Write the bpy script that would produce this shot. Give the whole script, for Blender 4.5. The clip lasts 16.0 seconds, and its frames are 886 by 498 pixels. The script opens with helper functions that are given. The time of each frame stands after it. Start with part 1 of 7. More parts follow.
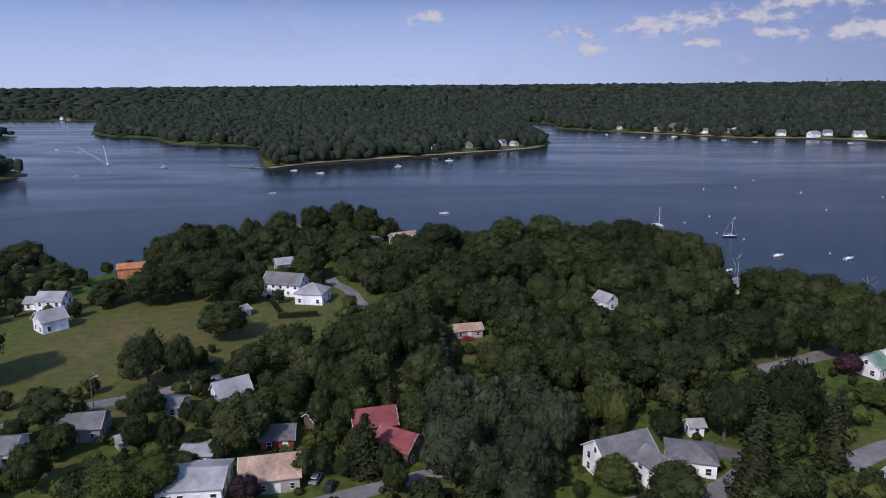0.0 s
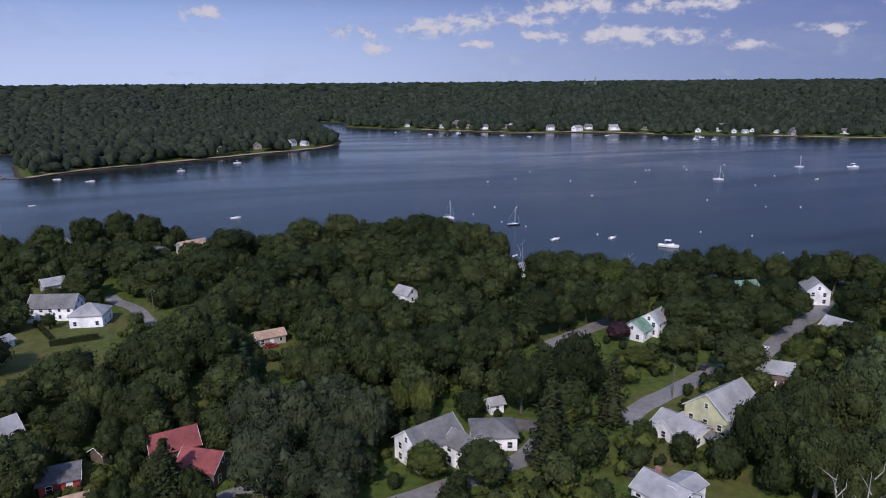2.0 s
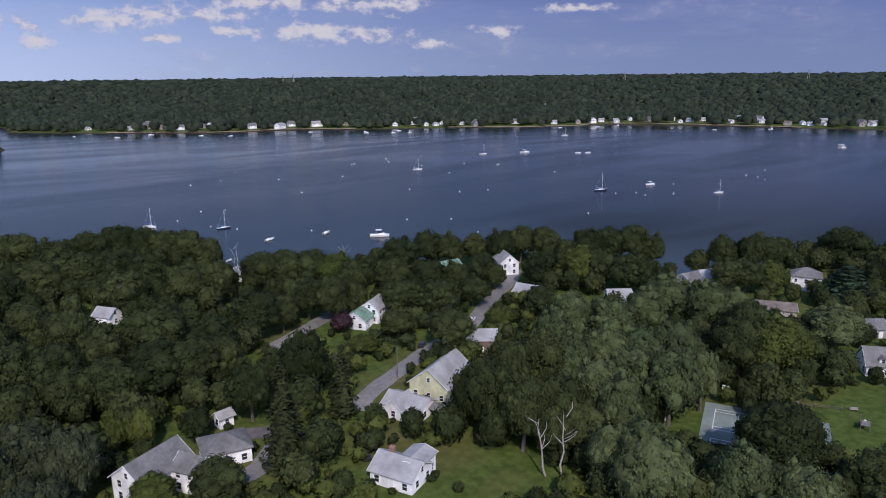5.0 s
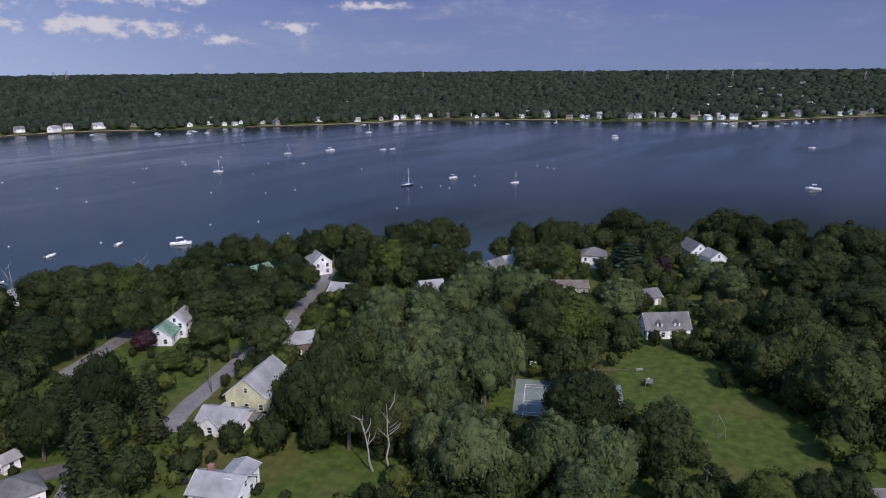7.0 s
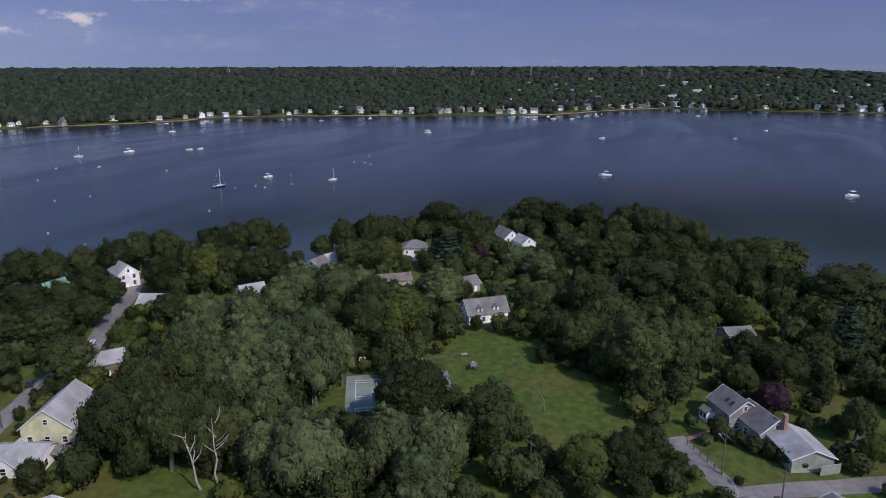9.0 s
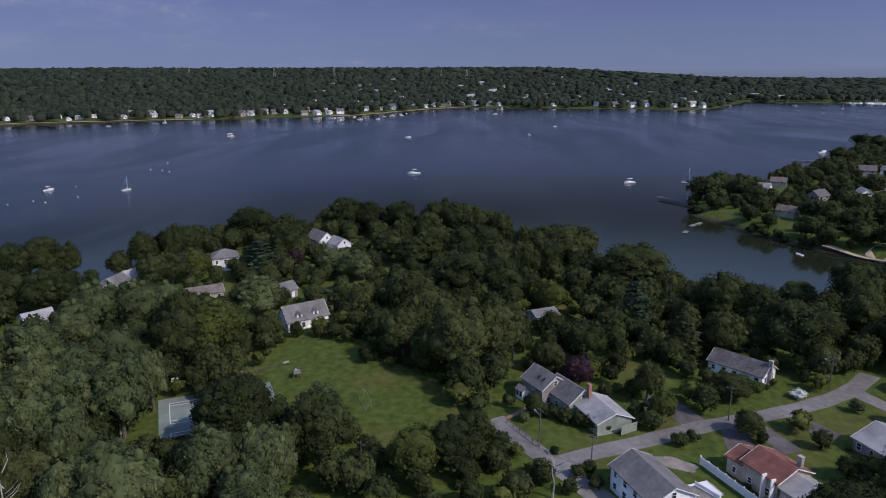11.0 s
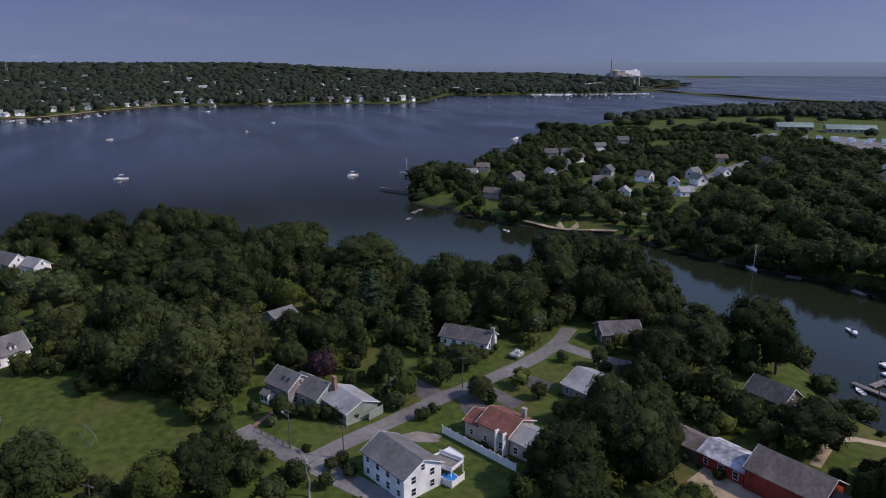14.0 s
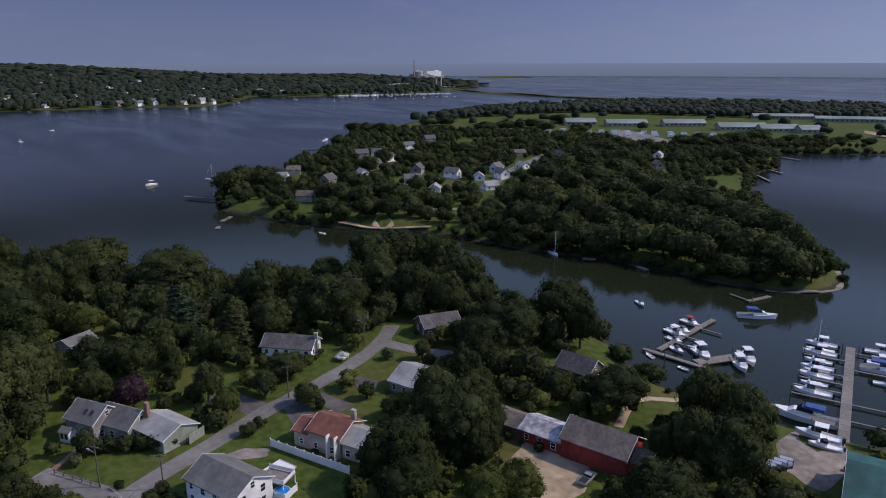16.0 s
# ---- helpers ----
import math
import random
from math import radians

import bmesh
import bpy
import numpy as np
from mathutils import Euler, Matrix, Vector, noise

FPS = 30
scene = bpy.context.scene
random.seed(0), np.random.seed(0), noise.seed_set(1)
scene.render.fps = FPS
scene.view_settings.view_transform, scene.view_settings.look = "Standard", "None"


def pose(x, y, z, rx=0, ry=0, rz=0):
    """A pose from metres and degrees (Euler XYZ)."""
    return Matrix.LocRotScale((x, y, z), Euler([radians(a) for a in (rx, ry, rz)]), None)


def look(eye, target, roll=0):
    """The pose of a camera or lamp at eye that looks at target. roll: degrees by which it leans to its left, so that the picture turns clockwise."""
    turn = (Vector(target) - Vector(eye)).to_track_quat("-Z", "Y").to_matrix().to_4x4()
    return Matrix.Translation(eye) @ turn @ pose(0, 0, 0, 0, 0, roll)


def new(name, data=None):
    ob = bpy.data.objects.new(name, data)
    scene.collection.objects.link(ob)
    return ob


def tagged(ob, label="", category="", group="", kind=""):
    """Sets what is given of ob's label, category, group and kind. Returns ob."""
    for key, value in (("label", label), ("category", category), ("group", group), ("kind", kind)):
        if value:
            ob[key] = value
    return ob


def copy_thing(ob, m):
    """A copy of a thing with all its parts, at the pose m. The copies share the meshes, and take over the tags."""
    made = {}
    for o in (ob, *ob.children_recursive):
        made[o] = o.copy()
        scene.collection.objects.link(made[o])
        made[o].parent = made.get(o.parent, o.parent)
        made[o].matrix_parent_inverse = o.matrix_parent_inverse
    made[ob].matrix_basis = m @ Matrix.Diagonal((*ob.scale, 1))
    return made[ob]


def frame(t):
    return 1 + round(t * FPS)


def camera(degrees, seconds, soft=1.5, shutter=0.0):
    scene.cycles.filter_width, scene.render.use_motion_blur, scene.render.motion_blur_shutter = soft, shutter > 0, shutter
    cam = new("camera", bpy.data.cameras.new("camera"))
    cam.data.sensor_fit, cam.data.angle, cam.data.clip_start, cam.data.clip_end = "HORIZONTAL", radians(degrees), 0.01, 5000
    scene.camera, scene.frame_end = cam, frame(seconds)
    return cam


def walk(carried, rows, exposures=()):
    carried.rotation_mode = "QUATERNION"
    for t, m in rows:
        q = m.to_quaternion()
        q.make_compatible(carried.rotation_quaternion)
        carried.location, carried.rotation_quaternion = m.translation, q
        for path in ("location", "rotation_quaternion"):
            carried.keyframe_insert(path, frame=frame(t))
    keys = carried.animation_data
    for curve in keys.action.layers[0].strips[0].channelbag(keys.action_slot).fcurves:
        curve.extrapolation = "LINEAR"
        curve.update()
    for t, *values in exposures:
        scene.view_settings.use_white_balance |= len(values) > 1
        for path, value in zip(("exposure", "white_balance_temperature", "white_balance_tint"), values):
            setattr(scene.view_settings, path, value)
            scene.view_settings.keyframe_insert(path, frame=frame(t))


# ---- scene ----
cam = camera(65.71, 16.0, 1.0)
# seconds, heading, tilt, lean of a drone that hovers and turns
TURN = [
    (0.0, 0.00, -13.44, -0.41),
    (0.5, -4.39, -13.45, -0.40),
    (1.0, -8.71, -13.46, -0.46),
    (1.5, -13.01, -13.54, -0.52),
    (2.0, -17.19, -13.64, -0.39),
    (2.5, -21.29, -13.73, -0.36),
    (3.0, -25.28, -13.82, -0.29),
    (3.5, -29.08, -13.87, -0.32),
    (4.0, -32.83, -13.93, -0.19),
    (4.5, -37.07, -13.96, -0.34),
    (5.0, -41.27, -14.07, -0.56),
    (7.5, -61.04, -14.54, -0.35),
    (8.0, -64.67, -14.70, -0.22),
    (8.5, -68.62, -14.77, -0.24),
    (9.0, -72.60, -14.82, -0.22),
    (11.5, -92.34, -14.85, -0.25),
    (12.0, -96.26, -14.93, -0.24),
    (12.5, -100.15, -15.07, -0.17),
    (13.0, -103.91, -15.18, -0.14),
    (13.5, -107.50, -15.24, -0.10),
    (14.0, -111.33, -15.23, -0.06),
    (14.5, -115.22, -15.22, -0.07),
    (15.0, -119.09, -15.18, 0.02),
    (15.5, -123.05, -15.15, 0.01),
    (16.0, -127.02, -15.17, -0.05),
]
EYE = (0.0, 0.0, 86.0)
walk(cam, [(t, pose(*EYE, 90 + p, 0, h) @ pose(0, 0, 0, 0, 0, r)) for t, h, p, r in TURN],
     exposures=[(0.0, 0.46, 5950, 26), (4.0, 0.57, 6000, 25), (8.0, 0.53, 6100, 25), (12.0, 0.38, 6250, 25), (16.0, 0.27, 6400, 25)])

# ---- sky, sun ----
SUN_EL = 42.0
SUN_TO = Vector((-0.53, -0.85, 0)).normalized()
world = bpy.data.worlds.new("sky")
scene.world = world
world.use_nodes = True
wn, wl = world.node_tree.nodes, world.node_tree.links
sky = wn.new("ShaderNodeTexSky")
sky.sky_type = "NISHITA"
sky.sun_disc = False
sky.sun_elevation = radians(SUN_EL)
sky.sun_rotation = math.atan2(SUN_TO.x, SUN_TO.y)
sky.altitude, sky.air_density, sky.dust_density, sky.ozone_density = 1500, 1.0, 1.2, 1.6
wn["Background"].inputs["Strength"].default_value = 0.15
wl.new(sky.outputs[0], wn["Background"].inputs["Color"])
sun = new("sun", bpy.data.lights.new("sun", "SUN"))
sun.data.energy, sun.data.angle, sun.data.color = 2.2, radians(0.6), (1.0, 0.925, 0.775)
to_sun = SUN_TO * math.cos(radians(SUN_EL)) + Vector((0, 0, math.sin(radians(SUN_EL))))
sun.matrix_world = look(to_sun * 500, (0, 0, 0))

# ---- materials ----
def mat(name, dark, light, size=1.0, rough=0.85, bump=0.0, spread=0.0, metal=0.0, coarse=0.0, island=False, spec=0.4, stretch=None, glow=0.0, speck=0.0):
    """A surface whose colour wanders from dark to light in grains of the given size (metres), with slow stains of the coarse
    size, a spread from object to object and a fine relief."""
    m = bpy.data.materials.new(name)
    m.use_nodes = True
    n, l = m.node_tree.nodes, m.node_tree.links
    b = n["Principled BSDF"]
    b.inputs["Roughness"].default_value, b.inputs["Metallic"].default_value = rough, metal
    b.inputs["Specular IOR Level"].default_value = spec
    co = n.new("ShaderNodeTexCoord")
    vec = co.outputs["Object"]
    if stretch:
        mp = n.new("ShaderNodeMapping")
        mp.inputs["Scale"].default_value = stretch
        l.new(vec, mp.inputs["Vector"])
        vec = mp.outputs["Vector"]
    tex = n.new("ShaderNodeTexNoise")
    tex.inputs["Scale"].default_value, tex.inputs["Detail"].default_value = 1.0 / size, 4
    l.new(vec, tex.inputs["Vector"])
    ramp = n.new("ShaderNodeValToRGB")
    ramp.color_ramp.elements[0].position, ramp.color_ramp.elements[1].position = 0.3, 0.7
    ramp.color_ramp.elements[0].color, ramp.color_ramp.elements[1].color = (*dark, 1), (*light, 1)
    l.new(tex.outputs["Fac"], ramp.inputs["Fac"])
    col = ramp.outputs["Color"]
    if coarse:
        t2 = n.new("ShaderNodeTexNoise")
        t2.inputs["Scale"].default_value, t2.inputs["Detail"].default_value = 1.0 / coarse, 3
        l.new(co.outputs["Object"], t2.inputs["Vector"])
        r2 = n.new("ShaderNodeMapRange")
        r2.inputs["From Min"].default_value, r2.inputs["From Max"].default_value = 0.3, 0.7
        r2.inputs["To Min"].default_value, r2.inputs["To Max"].default_value = 0.7, 1.25
        l.new(t2.outputs["Fac"], r2.inputs["Value"])
        hs = n.new("ShaderNodeHueSaturation")
        l.new(r2.outputs["Result"], hs.inputs["Value"])
        l.new(col, hs.inputs["Color"])
        col = hs.outputs["Color"]
    if spread:
        src = n.new("ShaderNodeNewGeometry").outputs["Random Per Island"] if island else n.new("ShaderNodeObjectInfo").outputs["Random"]
        r3 = n.new("ShaderNodeMapRange")
        r3.inputs["To Min"].default_value, r3.inputs["To Max"].default_value = 1 - spread, 1 + spread
        l.new(src, r3.inputs["Value"])
        r4 = n.new("ShaderNodeMapRange")
        r4.inputs["To Min"].default_value, r4.inputs["To Max"].default_value = 0.5 + 0.045 * spread, 0.5 - 0.05 * spread
        l.new(src, r4.inputs["Value"])
        hs = n.new("ShaderNodeHueSaturation")
        l.new(r3.outputs["Result"], hs.inputs["Value"])
        l.new(r4.outputs["Result"], hs.inputs["Hue"])
        l.new(col, hs.inputs["Color"])
        col = hs.outputs["Color"]
    if speck:
        # each spray of leaves has its own tone
        r5 = n.new("ShaderNodeMapRange")
        r5.inputs["To Min"].default_value, r5.inputs["To Max"].default_value = 1 - speck, 1 + speck
        l.new(n.new("ShaderNodeNewGeometry").outputs["Random Per Island"], r5.inputs["Value"])
        hs = n.new("ShaderNodeHueSaturation")
        l.new(r5.outputs["Result"], hs.inputs["Value"])
        l.new(col, hs.inputs["Color"])
        col = hs.outputs["Color"]
    l.new(col, b.inputs["Base Color"])
    if glow:
        # leaves let part of the light through
        tr = n.new("ShaderNodeBsdfTranslucent")
        l.new(col, tr.inputs["Color"])
        ms = n.new("ShaderNodeMixShader")
        ms.inputs[0].default_value = glow
        l.new(b.outputs[0], ms.inputs[1])
        l.new(tr.outputs[0], ms.inputs[2])
        l.new(ms.outputs[0], n["Material Output"].inputs["Surface"])
    if bump:
        bp = n.new("ShaderNodeBump")
        bp.inputs["Strength"].default_value, bp.inputs["Distance"].default_value = 0.6, bump
        l.new(tex.outputs["Fac"], bp.inputs["Height"])
        l.new(bp.outputs["Normal"], b.inputs["Normal"])
    return m


M = {}
M["oak_leaf"] = mat("oak_leaf", (0.0364, 0.05, 0.0165), (0.0578, 0.076, 0.025), 0.35, 0.8, 0, 0.28, coarse=1.5, spec=0.15, glow=0.44, speck=0.3)
M["ash_leaf"] = mat("ash_leaf", (0.0535, 0.068, 0.022), (0.0856, 0.105, 0.036), 0.35, 0.8, 0, 0.22, coarse=1.5, spec=0.15, glow=0.44, speck=0.3)
M["oak_wood"] = mat("oak_wood", (0.0364, 0.05, 0.0165), (0.0578, 0.076, 0.025), 2.5, 0.8, 0, 0.0, coarse=13, spec=0.15, glow=0.44, speck=0.3)
M["ash_wood"] = mat("ash_wood", (0.0535, 0.068, 0.022), (0.0856, 0.105, 0.036), 2.5, 0.8, 0, 0.0, coarse=13, spec=0.15, glow=0.44, speck=0.3)
M["pale_leaf"] = mat("pale_leaf", (0.081, 0.108, 0.041), (0.128, 0.162, 0.066), 0.35, 0.8, 0, 0.2, coarse=1.5, spec=0.15, glow=0.44, speck=0.3)
M["silver_leaf"] = mat("silver_leaf", (0.0503, 0.065, 0.03), (0.0803, 0.096, 0.048), 0.35, 0.8, 0, 0.12, coarse=1.5, spec=0.15, glow=0.44, speck=0.3)
M["lime_leaf"] = mat("lime_leaf", (0.07, 0.09, 0.02), (0.105, 0.13, 0.031), 0.35, 0.8, 0, 0.2, coarse=1.5, spec=0.15, glow=0.44, speck=0.3)
M["conifer_leaf"] = mat("conifer_leaf", (0.052, 0.064, 0.024), (0.085, 0.1, 0.04), 0.35, 0.8, 0, 0.15, coarse=1.5, spec=0.15, glow=0.44, speck=0.3)
M["pine_leaf"] = mat("pine_leaf", (0.028, 0.055, 0.026), (0.07, 0.11, 0.06), 1.2, 0.8, 0, 0.15, coarse=4, spec=0.15, glow=0.4, speck=0.5)
M["copper_leaf"] = mat("copper_leaf", (0.017, 0.007, 0.009), (0.045, 0.017, 0.02), 1.2, 0.6, 0, 0.2, coarse=4, spec=0.3, glow=0.15)
# bluer than the near leaves: a little distance haze is mixed into the colour
M["far_leaf"] = mat("far_leaf", (0.014, 0.0215, 0.0125), (0.036, 0.046, 0.026), 3.0, 0.8, 1.2, 0.3, coarse=22, island=True, spec=0.1)
M["bark"] = mat("bark", (0.06, 0.05, 0.04), (0.17, 0.15, 0.125), 0.5, 0.9, 0.05)
M["dead_wood"] = mat("dead_wood", (0.22, 0.2, 0.17), (0.42, 0.4, 0.35), 0.5, 0.9, 0.03)
M["asphalt"] = mat("asphalt", (0.15, 0.142, 0.13), (0.215, 0.204, 0.188), 1.5, 0.9, 0.01, coarse=14)
M["old_asphalt"] = mat("old_asphalt", (0.085, 0.075, 0.072), (0.135, 0.12, 0.115), 1.5, 0.9, 0.01, coarse=9)
M["sand"] = mat("sand", (0.26, 0.2, 0.125), (0.45, 0.355, 0.235), 2.5, 0.95, 0.05, coarse=11)
M["white_siding"] = mat("white_siding", (0.78, 0.78, 0.77), (0.86, 0.86, 0.85), 1.2, 0.6, 0, coarse=5)
M["blue_siding"] = mat("blue_siding", (0.5, 0.54, 0.6), (0.6, 0.64, 0.7), 1.2, 0.6, 0, coarse=5)
M["cream_siding"] = mat("cream_siding", (0.3, 0.27, 0.225), (0.38, 0.345, 0.29), 1.2, 0.7, 0, coarse=5)
M["yellow_siding"] = mat("yellow_siding", (0.5, 0.5, 0.3), (0.58, 0.57, 0.36), 1.2, 0.6, 0, coarse=5)
M["green_siding"] = mat("green_siding", (0.23, 0.26, 0.21), (0.31, 0.34, 0.28), 1.2, 0.7, 0, coarse=5)
M["grey_siding"] = mat("grey_siding", (0.2, 0.19, 0.175), (0.32, 0.3, 0.28), 0.9, 0.8, 0, coarse=5)
M["brown_siding"] = mat("brown_siding", (0.1, 0.075, 0.055), (0.17, 0.13, 0.1), 0.9, 0.8, 0, coarse=5)
M["red_siding"] = mat("red_siding", (0.24, 0.035, 0.025), (0.36, 0.055, 0.04), 1.0, 0.75, 0, coarse=4)
M["grey_roof"] = mat("grey_roof", (0.13, 0.128, 0.12), (0.18, 0.176, 0.166), 0.8, 0.85, 0.02, coarse=4)
M["light_roof"] = mat("light_roof", (0.29, 0.29, 0.28), (0.35, 0.345, 0.33), 0.9, 0.7, 0.02, coarse=5)
M["dark_roof"] = mat("dark_roof", (0.075, 0.072, 0.07), (0.15, 0.14, 0.135), 0.8, 0.9, 0.02, coarse=4)
M["brown_roof"] = mat("brown_roof", (0.12, 0.1, 0.08), (0.2, 0.17, 0.145), 0.8, 0.9, 0.02, coarse=4)
M["tan_roof"] = mat("tan_roof", (0.32, 0.21, 0.14), (0.47, 0.33, 0.23), 0.8, 0.9, 0.02, coarse=4)
M["red_roof"] = mat("red_roof", (0.2, 0.05, 0.045), (0.28, 0.072, 0.064), 0.9, 0.8, 0.02, coarse=4)
M["rust_roof"] = mat("rust_roof", (0.16, 0.065, 0.045), (0.24, 0.095, 0.065), 0.9, 0.85, 0.02, coarse=3)
M["green_roof"] = mat("green_roof", (0.12, 0.22, 0.15), (0.2, 0.31, 0.22), 0.9, 0.8, 0.02, coarse=4)
M["camp_roof"] = mat("camp_roof", (0.19, 0.25, 0.215), (0.25, 0.31, 0.27), 3, 0.7, 0, coarse=20)
M["teal_roof"] = mat("teal_roof", (0.01, 0.075, 0.066), (0.02, 0.11, 0.1), 2, 0.55, 0, coarse=8)
M["patched_roof"] = mat("patched_roof", (0.2, 0.19, 0.2), (0.62, 0.62, 0.64), 1.6, 0.7, 0.02, coarse=3)
M["trim"] = mat("trim", (0.74, 0.74, 0.73), (0.82, 0.82, 0.81), 1, 0.55)
M["pane"] = mat("pane", (0.015, 0.018, 0.022), (0.03, 0.035, 0.04), 1.0, 0.08, spec=0.6)
M["brick"] = mat("brick", (0.22, 0.11, 0.085), (0.36, 0.2, 0.16), 0.35, 0.9, 0.02)
M["stone"] = mat("stone", (0.24, 0.23, 0.21), (0.4, 0.38, 0.35), 0.8, 0.9, 0.04)
M["concrete"] = mat("concrete", (0.26, 0.24, 0.21), (0.4, 0.375, 0.34), 1.0, 0.9, 0.01, coarse=4)
M["yard"] = mat("yard", (0.17, 0.145, 0.12), (0.3, 0.265, 0.225), 1.6, 0.95, 0.02, coarse=6)
M["planks"] = mat("planks", (0.14, 0.127, 0.11), (0.26, 0.238, 0.21), 0.6, 0.85, 0.01, 0.15)
M["court_blue"] = mat("court_blue", (0.17, 0.212, 0.19), (0.215, 0.258, 0.23), 2, 0.85, 0, coarse=9)
M["line_white"] = mat("line_white", (0.62, 0.63, 0.62), (0.74, 0.74, 0.73), 0.5, 0.7)
M["gelcoat"] = mat("gelcoat", (0.8, 0.8, 0.79), (0.87, 0.87, 0.86), 0.8, 0.25, 0, 0.06)
M["navy"] = mat("navy", (0.02, 0.03, 0.07), (0.035, 0.05, 0.11), 0.8, 0.3)
M["canvas_blue"] = mat("canvas_blue", (0.03, 0.07, 0.22), (0.05, 0.11, 0.32), 0.5, 0.8)
M["canvas_red"] = mat("canvas_red", (0.35, 0.03, 0.03), (0.48, 0.06, 0.05), 0.5, 0.7)
M["steel"] = mat("steel", (0.5, 0.5, 0.5), (0.6, 0.6, 0.6), 0.5, 0.35, 0, metal=0.7)
M["tyre"] = mat("tyre", (0.02, 0.02, 0.02), (0.03, 0.03, 0.03), 0.3, 0.9)
M["car_dark"] = mat("car_dark", (0.02, 0.022, 0.026), (0.035, 0.037, 0.042), 0.8, 0.3)
M["car_silver"] = mat("car_silver", (0.35, 0.37, 0.4), (0.42, 0.44, 0.47), 0.8, 0.3, metal=0.4)
M["car_red"] = mat("car_red", (0.2, 0.015, 0.02), (0.28, 0.03, 0.03), 0.8, 0.3)
M["orange_tarp"] = mat("orange_tarp", (0.42, 0.16, 0.06), (0.58, 0.25, 0.1), 1.2, 0.8, 0, coarse=4)
M["pool_blue"] = mat("pool_blue", (0.02, 0.2, 0.55), (0.04, 0.28, 0.65), 1.2, 0.2)
M["hydrangea"] = mat("hydrangea", (0.5, 0.52, 0.45), (0.75, 0.75, 0.7), 0.4, 0.8, 0.05)


def ground_material():
    m = bpy.data.materials.new("ground")
    m.use_nodes = True
    n, l = m.node_tree.nodes, m.node_tree.links
    b = n["Principled BSDF"]
    b.inputs["Roughness"].default_value, b.inputs["Specular IOR Level"].default_value = 0.95, 0.1
    co = n.new("ShaderNodeTexCoord").outputs["Object"]

    def wander(size, detail=4):
        t = n.new("ShaderNodeTexNoise")
        t.inputs["Scale"].default_value, t.inputs["Detail"].default_value = 1 / size, detail
        l.new(co, t.inputs["Vector"])
        return t.outputs["Fac"]

    def ramp(fac, a, c, lo=0.35, hi=0.65):
        r = n.new("ShaderNodeValToRGB")
        r.color_ramp.elements[0].position, r.color_ramp.elements[1].position = lo, hi
        r.color_ramp.elements[0].color, r.color_ramp.elements[1].color = (*a, 1), (*c, 1)
        l.new(fac, r.inputs["Fac"])
        return r.outputs["Color"]

    def mix(fac, a, c):
        x = n.new("ShaderNodeMix")
        x.data_type = "RGBA"
        l.new(fac, x.inputs["Factor"]), l.new(a, x.inputs["A"]), l.new(c, x.inputs["B"])
        return x.outputs["Result"]
    grass = ramp(wander(2.2), (0.044, 0.066, 0.013), (0.082, 0.112, 0.024))
    dry = ramp(wander(3.5), (0.09, 0.08, 0.026), (0.135, 0.115, 0.042))
    patch = n.new("ShaderNodeMapRange")
    patch.inputs["From Min"].default_value, patch.inputs["From Max"].default_value = 0.5, 0.76
    l.new(wander(26, 5), patch.inputs["Value"])
    # the unmown meadow has gone straw-coloured
    far = n.new("ShaderNodeVectorMath")
    far.operation = "DISTANCE"
    far.inputs[1].default_value = (-95, 215, 4)
    l.new(co, far.inputs[0])
    hay = n.new("ShaderNodeMapRange")
    hay.interpolation_type = "SMOOTHSTEP"
    hay.inputs["From Min"].default_value, hay.inputs["From Max"].default_value = 75, 30
    hay.inputs["To Max"].default_value = 0.6
    l.new(far.outputs["Value"], hay.inputs["Value"])
    both = n.new("ShaderNodeMath")
    both.operation, both.use_clamp = "ADD", True
    l.new(patch.outputs["Result"], both.inputs[0]), l.new(hay.outputs["Result"], both.inputs[1])
    lawn = mix(both.outputs[0], grass, dry)
    sand = ramp(wander(3), (0.03, 0.027, 0.02), (0.065, 0.055, 0.04))
    z = n.new("ShaderNodeSeparateXYZ")
    l.new(co, z.inputs["Vector"])
    shore = n.new("ShaderNodeMapRange")
    shore.inputs["From Min"].default_value, shore.inputs["From Max"].default_value = 1.2, 0.6
    l.new(z.outputs["Z"], shore.inputs["Value"])
    l.new(mix(shore.outputs["Result"], lawn, sand), b.inputs["Base Color"])
    return m


